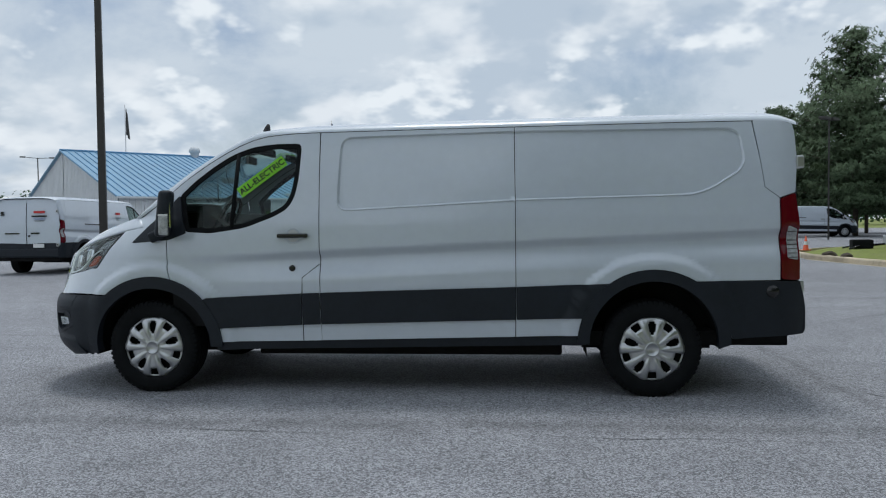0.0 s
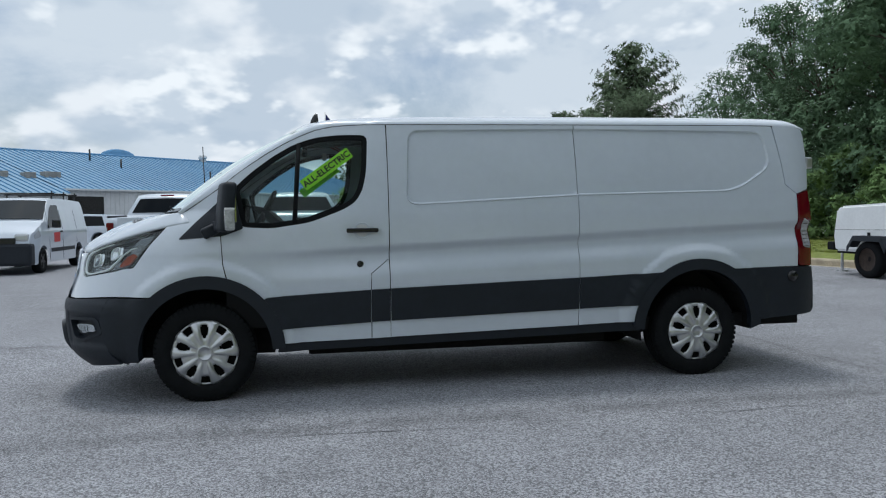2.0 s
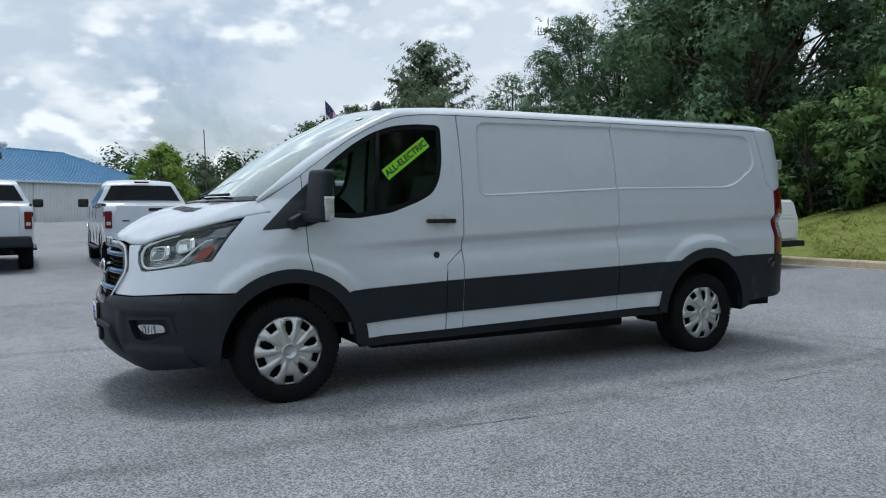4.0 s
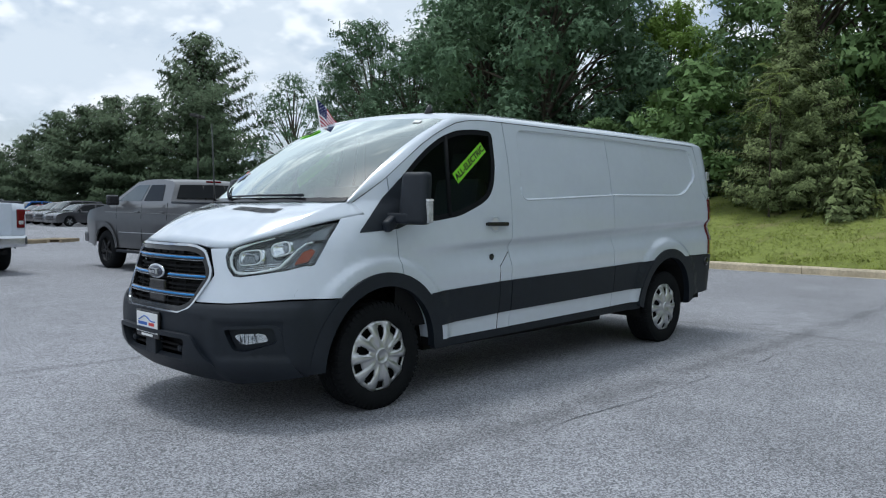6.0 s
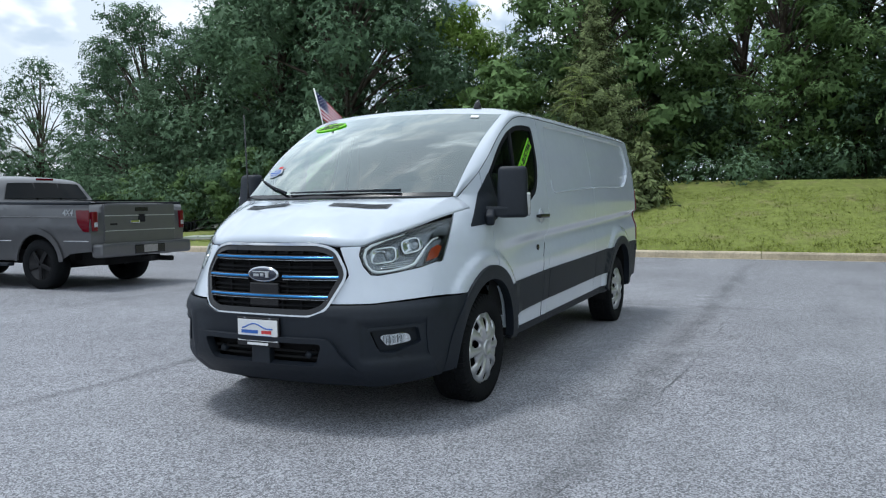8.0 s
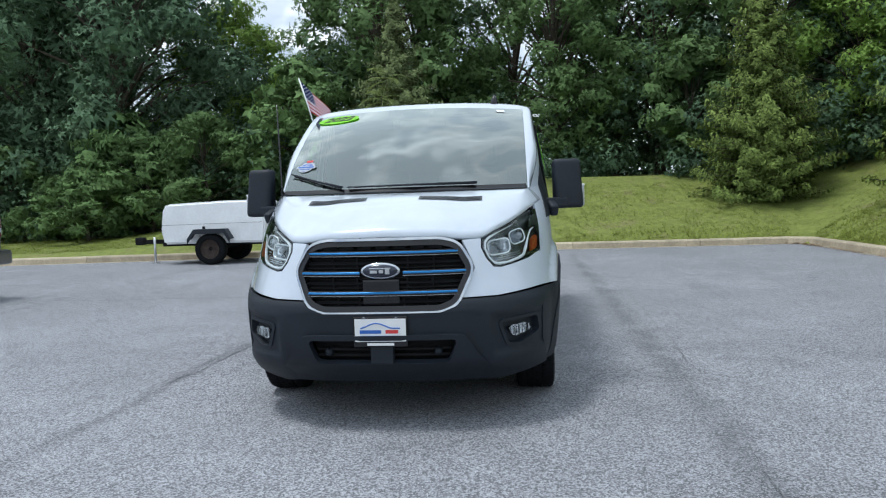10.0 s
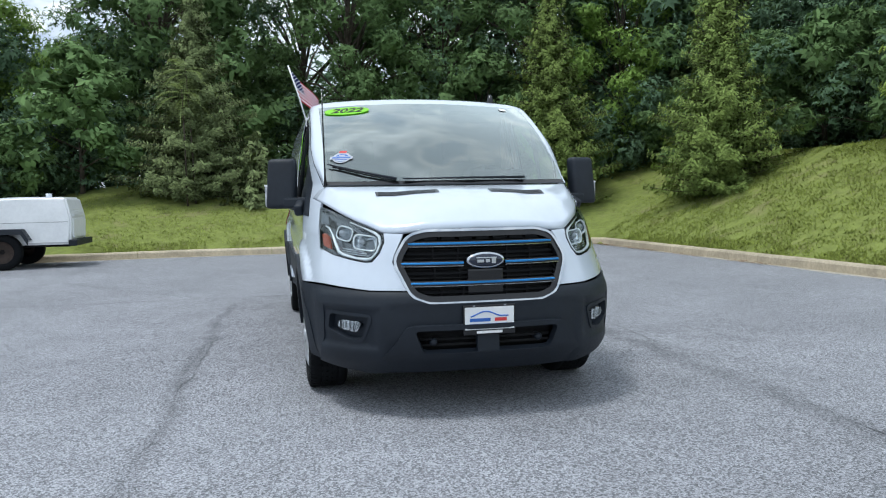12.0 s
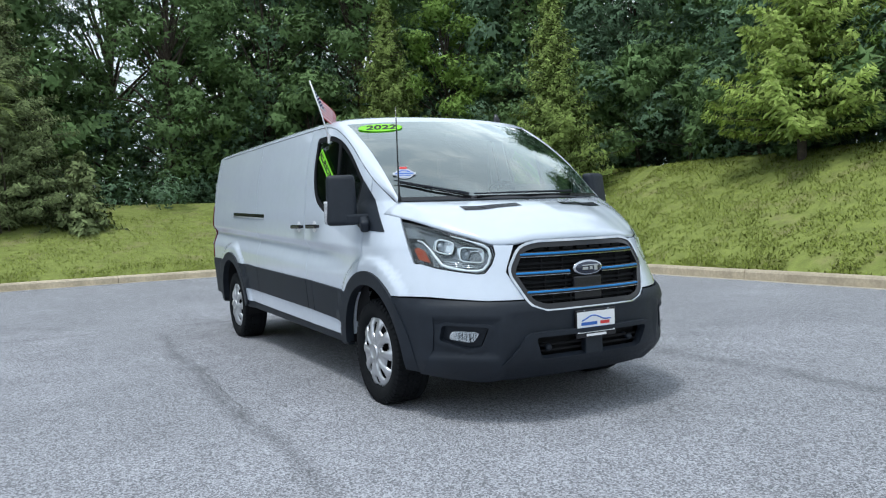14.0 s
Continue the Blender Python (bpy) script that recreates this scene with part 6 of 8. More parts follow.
def pickup(label, paint, m, chrome_bumper=True, rim="alloy", tonneau=False, group=""):
    t = thing("pickup_truck", label, "pickup truck", m, group)
    wb = 3.57

    def wfn(x, z):
        w = 1.0 - 0.02 * max(0, (0.8 - z))
        w -= 0.30 * max(0, z - 1.36) / 0.57 * (1 if x > 0.7 else 0.3)
        w -= 0.10 * max(0, (x - 3.9) / 0.75) ** 2 if x > 3.9 else 0
        w += 0.02 * max(0, 1 - abs(z - 1.0) / 0.3)
        return w

    drop = 0.10 if tonneau else 0.0
    upper = [(-1.15, 0.62), (-1.16, 1.0), (-1.13, 1.34), (0.86, 1.37), (0.92, 1.42), (1.06, 1.84), (1.22, 1.91), (1.6, 1.945), (2.2, 1.95), (2.55, 1.91), (3.22, 1.42), (3.5, 1.34), (4.40, 1.22), (4.60, 1.10), (4.66, 0.80), (4.60, 0.52)]
    lower = [(4.2, 0.48)] + circle(wb, 0.42, 0.47, 5, 175, 14) + [(2.9, 0.46), (0.6, 0.46)] + circle(0, 0.42, 0.47, 5, 175, 14) + [(-0.7, 0.58)]
    upper = [(x, z - (drop if z > 1.5 else 0)) for x, z in upper]
    car_shell(t, upper, lower, wfn, paint)
    for s in (-1, 1):
        pane_side(t, [(1.22, 1.42), (1.96, 1.42), (1.94, 1.84 - drop), (1.40, 1.84 - drop)], wfn, M["tint"], s)
        pane_side(t, [(2.04, 1.42), (3.02, 1.42), (2.58, 1.80 - drop), (2.45, 1.845 - drop), (2.02, 1.845 - drop)], wfn, M["screen_tint"] if tonneau else M["tint"], s)
        for cx in (0, wb):
            ring = circle(cx, 0.42, 0.56, 4, 176, 16) + circle(cx, 0.42, 0.468, 176, 4, 16)
            pane_side(t, ring, wfn, paint, s, "wheel_arch_flare", 0.03, 0.004)
            simple_wheel(t, cx, s * 0.985, 0.40, s, M[rim], 0.27)
        for x in (1.0, 2.0, 3.05):
            tube("door_seam", [(x, s * (wfn(x, z) + 0.001), z) for z in (0.5, 0.8, 1.1, 1.38)], 0.005, M["dark"], t, 5)
        for x in (1.18, 2.16):
            box("door_handle", x - 0.09, x + 0.09, s * (wfn(x, 1.2) + 0.015) - 0.015, s * (wfn(x, 1.2) + 0.015) + 0.015, 1.18, 1.215, paint, t, 0.01)
        box("running_board", 0.6, 2.95, s * 1.02 - 0.06, s * 1.02 + 0.06, 0.37, 0.42, M["black_plastic"], t, 0.015)
        box("door_mirror", 2.85, 2.98, s * 1.15 - 0.12, s * 1.15 + 0.12, 1.33, 1.54, M["gloss_black"], t, 0.04)
        lw, lz = (0.05, 0.93) if tonneau else (0.07, 0.88)
        tl = box("tail_lamp", -1.200, -1.00, s * (0.992 - lw) - lw, s * (0.992 - lw) + lw, lz, 1.24, M["red_lens"], t, 0.025, "red tail lamp")
        box("lamp_flank", -1.15, -0.98, s * 0.98 - 0.038, s * 0.98 + 0.038, lz + 0.02, 1.23, M["red_lens"], tl, 0.015)
        box("lamp_window", -1.206, -1.19, s * (0.992 - lw) - 0.6 * lw, s * (0.992 - lw) + 0.6 * lw, lz + 0.07, lz + 0.14, M["lamp_glass"], tl, 0.006, "clear reversing window")
        box("headlamp", 4.35, 4.66, s * 0.78 - 0.12, s * 0.78 + 0.12, 0.93, 1.12, M["lamp_clear"], t, 0.03)
        tube("bed_rail", [(-1.12, s * 0.975, 1.365), (0.86, s * 0.975, 1.39)], 0.028, M["black_plastic"], t, 6)
    pane_across(t, (0.93, 1.44), (1.06, 1.84 - drop), wfn, M["tint"], "rear_window", 0.10, 0.02)
    pane_across(t, (3.22, 1.42), (2.55, 1.91 - drop), wfn, M["screen_tint"], "windscreen", 0.06)
    gate = box("tailgate", -1.195, -1.14, -0.77, 0.77, 0.72, 1.355, paint, t, 0.02, "pickup tailgate")
    box("tailgate_handle", -1.21, -1.19, -0.14, 0.14, 1.235, 1.30, M["gloss_black"], gate, 0.01)
    box("tailgate_badge", -1.203, -1.192, -0.07, 0.07, 1.06, 1.19, M["dark"], gate, 0.015)
    box("tailgate_script", -1.200, -1.193, 0.52, 0.66, 1.02, 1.05, M["dark"], gate)
    bmp = M["chrome"] if chrome_bumper else (paint if tonneau else M["black_plastic"])
    if chrome_bumper:
        bp = box("rear_bumper", -1.34, -1.12, -0.60, 0.60, 0.50, 0.60, bmp, t, 0.04, "chrome rear bumper")
        for s in (-1, 1):
            box("bumper_end", -1.37, -1.10, s * 0.68 - 0.31, s * 0.68 + 0.31, 0.52, 0.75, bmp, bp, 0.06)
        box("bumper_step", -1.35, -1.20, -0.40, 0.40, 0.585, 0.745, M["gloss_black"], t, 0.02)
    else:
        box("rear_bumper", -1.36, -1.12, -0.98, 0.98, 0.52, 0.74, bmp, t, 0.05, "rear bumper")
        box("bumper_step", -1.375, -1.30, -0.33, 0.33, 0.55, 0.70, M["gloss_black"], t, 0.02)
    box("licence_plate", -1.385, -1.372, -0.15, 0.15, 0.57, 0.69, M["concrete"], t)
    box("hitch", -1.42, -1.2, -0.05, 0.05, 0.42, 0.50, M["dark"], t, 0.01)
    box("brake_lamp", 0.98, 1.03, -0.16, 0.16, 1.885 - drop, 1.925 - drop, M["red_lens"], t, 0.01)
    box("chassis", -1.0, 4.3, -0.6, 0.6, 0.38, 0.62, M["dark"], t)
    for cx in (0, wb):
        box("wheel_housing", cx - 0.5, cx + 0.5, -0.74, 0.74, 0.45, 0.98, M["dark"], t)
    tube("rear_axle", [(0, -0.9, 0.38), (0, 0.9, 0.38)], 0.08, M["dark"], t)
    tube("exhaust", [(-1.25, -0.62, 0.42), (0.5, -0.55, 0.42)], 0.045, M["dark"], t)
    box("front_grille", 4.60, 4.69, -0.62, 0.62, 0.82, 1.12, M["gloss_black"], t, 0.03)
    box("front_bumper", 4.55, 4.78, -0.93, 0.93, 0.52, 0.76, bmp, t, 0.06)
    if tonneau:
        for y in (-0.24, 0.24):
            tube("window_bar", [(0.90, y, 1.45), (1.01, y, 1.73)], 0.018, M["gloss_black"], t, 6)
        for z in (1.17, 0.93):
            box("tailgate_line", -1.202, -1.193, -0.76, 0.76, z - 0.008, z + 0.008, M["silver"], gate, 0.003)
        box("tailgate_pull", -1.222, -1.19, 0.06, 0.26, 1.04, 1.10, M["chrome"], gate, 0.015)
        for s in (-1, 1):
            for x0, x1 in ((-1.1, -0.58), (0.6, 2.96)):
                tube("body_line", [(x0 + (x1 - x0) * i / 6, s * (wfn(x0 + (x1 - x0) * i / 6, 0.78) + 0.004), 0.78) for i in range(7)], 0.008, M["silver"], t, 5)
            tube("shoulder_line", [(-1.0 + 0.65 * i, s * (wfn(-1.0 + 0.65 * i, 1.16) + 0.001), 1.15 + 0.006 * i) for i in range(8)], 0.009, paint, t, 5)
            wr = writing("bed_lettering", "4X4", 0.13, M["silver"], t, Matrix.Identity(4), 0.002, 0.25)
            wr.matrix_local = frame_at(Vector((-0.68, s * (wfn(-0.68, 1.22) + 0.006), 1.22)), (-s, 0, 0), (0, 0, 1))
            pane_side(t, [(-1.14, 1.26), (-0.86, 1.26), (-0.90, 1.06), (-1.02, 0.93), (-1.14, 0.92)], wfn, M["red_lens"], s, "lamp_side_lens", 0.012, 0.02)
        grid_part("bed_cover", lambda u, v: Vector((-1.10 + 1.93 * u, (2 * v - 1) * 0.94, 1.415 + 0.01 * math.sin(math.pi * v))), 6, 6, M["black_plastic"], t, "black bed cover")
    return t


def small_van(label, m):
    """Compact panel van with ladder rack."""
    t = thing("compact_van", label, "van", m)
    wb = 3.1

    def wfn(x, z):
        w = 0.90 - 0.16 * max(0, z - 1.05) / 0.85
        w -= 0.14 * max(0, (x - 3.2) / 0.7) ** 2 if x > 3.2 else 0
        return w

    upper = [(-0.84, 0.45), (-0.86, 1.2), (-0.82, 1.72), (-0.68, 1.86), (0.5, 1.90), (1.95, 1.89), (2.25, 1.84), (2.92, 1.30), (3.45, 1.13), (3.74, 0.98), (3.85, 0.72), (3.86, 0.30)]
    lower = [(3.6, 0.22)] + circle(wb, 0.32, 0.37, -10, 190, 14) + [(2.6, 0.25), (0.5, 0.25)] + circle(0, 0.32, 0.37, -10, 190, 14) + [(-0.6, 0.35)]
    car_shell(t, upper, lower, wfn, M["white"])
    pane_across(t, (2.92, 1.30), (2.25, 1.84), wfn, M["van_screen"], "windscreen", 0.015)
    for s in (-1, 1):
        pane_side(t, [(1.55, 1.15), (2.72, 1.12), (2.28, 1.62), (2.05, 1.72), (1.56, 1.72)], wfn, M["tint"], s)
        simple_wheel(t, 0, s * 0.87, 0.32, s, M["alloy_dark"], 0.2)
        simple_wheel(t, wb, s * 0.87, 0.32, s, M["alloy_dark"], 0.2)
        hl = [(3.30, 0.92), (3.62, 0.86), (3.66, 0.95), (3.42, 1.08)]
        pane_side(t, hl, wfn, M["lamp_clear"], s, "headlamp", 0.012, 0.02)
        box("headlamp_front", 3.62, 3.84, s * 0.62 - 0.16, s * 0.62 + 0.16, 0.80, 1.0, M["lamp_clear"], t, 0.06)
        box("door_mirror", 2.40, 2.52, s * 1.03 - 0.10, s * 1.03 + 0.10, 1.12, 1.33, M["gloss_black"], t, 0.03)
        box("side_strip", 0.45, 2.5, s * (wfn(1.5, 0.55) + 0.005) - 0.01, s * (wfn(1.5, 0.55) + 0.005) + 0.01, 0.50, 0.60, M["black_plastic"], t, 0.008)
        box("side_mark", 1.75, 2.25, s * (wfn(2.0, 0.85) + 0.004) - 0.003, s * (wfn(2.0, 0.85) + 0.004) + 0.003, 0.75, 1.0, M["red_ink"], t, 0.002)
        for x in (1.50, 2.62, 0.2):
            tube("door_seam", [(x, s * (wfn(x, z) + 0.001), z) for z in (0.3, 0.7, 1.1, 1.6)], 0.005, M["dark"], t, 5)
        box("door_handle", 1.56, 1.74, s * (wfn(1.6, 1.02) + 0.012) - 0.012, s * (wfn(1.6, 1.02) + 0.012) + 0.012, 1.0, 1.04, M["gloss_black"], t, 0.008)
    for x in (-0.3, 0.75, 1.8):
        rk = new("roof_rack_bar")
        rk.parent = t
        tube("bar", [(x, -0.80, 2.04), (x, 0.80, 2.04)], 0.02, M["gloss_black"], rk, 6)
        for s in (-1, 1):
            tube("post", [(x, s * 0.72, 1.86), (x, s * 0.74, 2.10)], 0.02, M["gloss_black"], rk, 6)
    box("bumper", 3.58, 3.93, -0.86, 0.86, 0.22, 0.76, M["black_plastic"], t, 0.07, "black plastic bumper and grille")
    box("grille", 3.74, 3.90, -0.50, 0.50, 0.74, 0.90, M["gloss_black"], t, 0.02)
    return t


def car(label, paint, m, name="parked_car", tall=0.0, group="", length=4.5):
    """Saloon or sport-utility car; tall raises the roof and squares the tail."""
    t = thing(name, label, "car", m, group)
    wb = 2.7

    def wfn(x, z):
        w = 0.91 - 0.20 * max(0, z - 0.95) / 0.6
        w -= 0.10 * max(0, (x - 3.0) / 0.6) ** 2 if x > 3.0 else 0
        w -= 0.08 * max(0, (-0.4 - x) / 0.5) ** 2 if x < -0.4 else 0
        return w

    r = 0.33 + 0.05 * tall
    h = 1.45 + 0.3 * tall
    b = 0.95 + 0.12 * tall
    tail = -0.15 if not tall else -0.72
    upper = [(-0.85, 0.35), (-0.92, 0.7), (-0.86, b), (tail, b + 0.05), (tail + 0.45 if not tall else tail + 0.2, h - 0.06), (0.9, h), (1.5, h - 0.02), (1.85, h - 0.10), (2.45, b + 0.02), (3.2, b - 0.10), (3.5, b - 0.22), (3.58, 0.55), (3.5, 0.26)]
    lower = [(3.2, 0.24)] + circle(wb, r, r + 0.05, -5, 185, 12) + [(2.2, 0.25), (0.5, 0.25)] + circle(0, r, r + 0.05, -5, 185, 12) + [(-0.6, 0.3)]
    car_shell(t, upper, lower, wfn, paint, step=0.2)
    for s in (-1, 1):
        pane_side(t, [(tail + 0.4, b + 0.04), (0.86, b + 0.04), (0.86, h - 0.07), (tail + 0.62, h - 0.10)], wfn, M["tint"], s)
        pane_side(t, [(0.94, b + 0.04), (2.25, b + 0.03), (1.72, h - 0.12), (0.94, h - 0.07)], wfn, M["tint"], s)
        simple_wheel(t, 0, s * 0.89, r, s, M["alloy"], 0.22)
        simple_wheel(t, wb, s * 0.89, r, s, M["alloy"], 0.22)
        box("headlamp", 3.25, 3.53, s * 0.65 - 0.16, s * 0.65 + 0.16, b - 0.30, b - 0.15, M["lamp_clear"], t, 0.04)
        box("tail_lamp", -0.93, -0.78, s * 0.68 - 0.13, s * 0.68 + 0.13, b - 0.22, b - 0.05, M["red_lens"], t, 0.03)
        box("door_mirror", 1.98, 2.10, s * 0.99 - 0.09, s * 0.99 + 0.09, b, b + 0.15, paint, t, 0.03)
    pane_across(t, (2.45, b + 0.02), (1.85, h - 0.10), wfn, M["screen_tint"], "windscreen", 0.06)
    pane_across(t, (tail, b + 0.05), (tail + 0.45 if not tall else tail + 0.2, h - 0.06), wfn, M["tint"], "rear_window", 0.08, 0.02)
    box("front_grille", 3.50, 3.60, -0.45, 0.45, 0.42, b - 0.28, M["gloss_black"], t, 0.03)
    box("rear_plate", -0.945, -0.92, -0.15, 0.15, 0.66, 0.78, M["paper"], t)
    return t


P = {
    "blue": material("blue_car_paint", (0.02, 0.12, 0.40), 0.25, 0.3, coat=0.7, vary=0.03), "red": material("red_car_paint", (0.25, 0.02, 0.03), 0.25, 0.3, coat=0.7, vary=0.03),
    "brown": material("brown_car_paint", (0.08, 0.055, 0.05), 0.25, 0.4, coat=0.7, vary=0.03), "black": material("black_car_paint", (0.012, 0.012, 0.014), 0.2, 0.2, coat=0.8, vary=0.03),
    "silver": material("silver_car_paint", (0.42, 0.43, 0.45), 0.25, 0.6, coat=0.7, vary=0.03), "grey": material("slate_car_paint", (0.09, 0.09, 0.10), 0.25, 0.5, coat=0.7, vary=0.03),
}
pickup("white pickup truck with chrome bumper parked tail-out", M["white"], pose(-1.0, 12.5, 0, 0, 0, 90), True, group="white pickup trucks")
pickup("white pickup truck with black bumper parked tail-out", M["white"], pose(-4.3, 13.0, 0, 0, 0, 90), False, "alloy_dark", group="white pickup trucks")
pickup("dark grey crew-cab pickup truck with black wheels", M["grey_paint"], pose(2.85, 8.25, 0, 0, 0, 92), False, "alloy_dark", True)
small_van("white compact van with roof rack and black bumper", pose(-8.2, 17.5, 0, 0, 0, -91))
car("white small pickup parked by the building", M["white"], pose(-9.9, 33.5, 0, 0, 0, 160), tall=0.5, group="cars by the building")
car("white saloon parked by the building", M["white"], pose(-8.0, 37.5, 0, 0, 0, 165), group="cars by the building")
car("white saloon parked by the building", M["silver"], pose(-6.0, 41.5, 0, 0, 0, 165), group="cars by the building")
car("black pickup-like car seen from behind", P["black"], pose(3.9, 28.5, 0, 0, 0, 100), tall=0.6, name="dark_car")
car("white car parked near the pines", M["white"], pose(9.0, 44.0, 0, 0, 0, 200), tall=0.6, group="row of parked cars")
car("white car parked near the pines", M["white"], pose(6.5, 52.0, 0, 0, 0, 200), tall=0.8, group="row of parked cars")
for i, (c, tall, lab) in enumerate((("grey", 0.2, "dark grey car in the far row"), ("grey", 0.9, "grey sport-utility car in the far row"), ("brown", 0.7, "brown car in the far row"), ("silver", 0.0, "silver saloon in the far row"), ("red", 0.0, "red saloon in the far row"), ("blue", 0.9, "bright blue sport-utility car in the far row"), ("silver", 0.3, "pale car in the far row"), ("silver", 0.6, "pale car in the far row"), ("silver", 0.0, "pale car in the far row"))):
    mat = P[c] if not (c == "silver" and i % 2) else M["white"]
    car(lab, mat, pose(17.0 + 0.40 * i, 48.6 + 3.1 * i, 0, 0, 0, 186), tall=tall, group="row of parked cars")
for lab, m in (("white cargo van with lettered rear doors seen from behind", pose(-11.9, 15.7, 0, 0, 0, -90)), ("white cargo van parked far across the lot", pose(20.9, 46.8, 0, 0, 0, 182))):
    c = copy_thing(van, m)
    c.name = "panel_van"
    tagged(c, lab, "van", "white panel vans")
    if "lettered" in lab:
        for y0, y1, z0, z1, mat in ((0.22, 0.52, 1.63, 1.69, "red_ink"), (0.16, 0.58, 1.53, 1.57, "ink"), (0.22, 0.52, 1.47, 1.485, "blue_ink"), (0.24, 0.50, 1.42, 1.435, "ink"), (-0.70, -0.62, 1.57, 1.68, "ink"), (0.05, 0.10, 1.0, 1.05, "gloss_black"), (0.12, 0.36, 1.08, 1.12, "gloss_black"), (-0.6, -0.2, 1.08, 1.11, "gloss_black")):
            box("door_bar", 2.925, 2.945, y0, y1, z0, z1, M[mat], c)
        tube("door_joint", [(2.94, 0.0, 0.75), (2.94, 0.0, 1.3), (2.90, 0.0, 1.9)], 0.006, M["dark"], c, 5)
        box("rear_plate", 2.955, 2.972, 0.2, 0.5, 0.72, 0.82, M["paper"], c)
        for x0, x1, z0, z1, mat in ((-0.2, 0.05, 1.60, 1.67, "red_ink"), (-0.25, 0.05, 1.50, 1.52, "ink"), (-0.2, 0.05, 1.44, 1.455, "ink")):
            box("side_bar", x0, x1, 0.945, 0.955, z0, z1, M[mat], c)


M["rusty"] = material("rusty_steel", (0.05, 0.035, 0.028), 0.7, 0.3, vary=0.3, scale=12)


def compressor_trailer():
    t = thing("compressor_trailer", "white towable generator trailer with dark mudguards by the kerb", "trailer", pose(10.35, 6.2, 0, 0, 0, 90))
    # along +x is the drawbar
    w = 0.70
    outline = [(-1.25, 0.47), (-1.28, 0.98), (-1.18, 1.42), (-0.4, 1.43), (1.02, 1.38), (1.13, 1.30), (1.17, 0.78), (1.10, 0.47)]
    body = None
    verts = [(x, s * (w - 0.14 * max(0, z - 0.95)), z) for s in (-1, 1) for x, z in outline]
    n = len(outline)
    faces = [tuple(range(n))[::-1], tuple(range(n, 2 * n))] + [(i, (i + 1) % n, n + (i + 1) % n, n + i) for i in range(n)]
    bm = bmesh.new()
    vs = [bm.verts.new(v) for v in verts]
    for f in faces:
        bm.faces.new([vs[i] for i in f])
    bmesh.ops.recalc_face_normals(bm, faces=bm.faces)
    bmesh.ops.bevel(bm, geom=bm.edges[:], offset=0.045, segments=3, affect="EDGES")
    body = part("canopy_body", bm, M["trailer"], t, "white sheet-metal canopy")
    for s in (-1, 1):
        tube("canopy_seam", [(-1.22, s * (w + 0.001), 0.925), (1.12, s * (w + 0.001), 0.905)], 0.003, M["dark"], body, 5)
        box("canopy_latch", 0.12, 0.18, s * w - 0.012, s * w + 0.012, 0.80, 0.86, M["gloss_black"], body, 0.004)
        simple_wheel(t, -0.05, s * 0.90, 0.35, s, M["rusty"], 0.2, True)
        guard = [(-0.55, 0.58), (-0.42, 0.80), (0.30, 0.80), (0.46, 0.58)]
        verts, faces = [], []
        for x, z in guard:
            verts += [(x, s * 0.70, z), (x, s * 0.94, z), (x * 0.97, s * 0.955, z - 0.10)]
        for i in range(3):
            faces += [(3 * i, 3 * i + 3, 3 * i + 4, 3 * i + 1), (3 * i + 1, 3 * i + 4, 3 * i + 5, 3 * i + 2)]
        g = from_lists("mudguard", verts, faces, M["black_plastic"], t, "dark grey mudguard")
        g.modifiers.new("thick", "SOLIDIFY").thickness = 0.02
    ep = box("end_panel", -1.292, -1.262, -0.54, 0.54, 0.60, 0.98, M["trailer"], t, 0.01)
    for k in range(5):
        box("end_slat", -1.285 + 0.022 * k, -1.262 + 0.022 * k, -0.48, 0.48, 1.03 + 0.06 * k, 1.065 + 0.06 * k, M["trailer"], ep, 0.004)
    box("rear_bumper", -1.38, -1.22, -0.74, 0.74, 0.44, 0.56, M["black_plastic"], t, 0.02)
    box("chassis", -1.2, 1.2, -0.55, 0.55, 0.42, 0.54, M["dark"], t)
    box("drawbar", 1.1, 1.95, -0.05, 0.05, 0.46, 0.56, M["dark"], t, 0.01)
    box("coupling", 1.90, 2.12, -0.08, 0.08, 0.44, 0.62, M["dark"], t, 0.03)
    tube("jack", [(1.62, 0.10, 0.0), (1.62, 0.10, 0.62)], 0.03, M["silver"], t, 8)
    box("jack_foot", 1.54, 1.70, 0.02, 0.18, 0.0, 0.02, M["silver"], t)
    tube("exhaust_stub", [(-0.75, 0.1, 1.40), (-0.75, 0.1, 1.50)], 0.06, M["white"], t, 10)
    tube("axle", [(-0.05, -0.85, 0.36), (-0.05, 0.85, 0.36)], 0.05, M["dark"], t)


compressor_trailer()

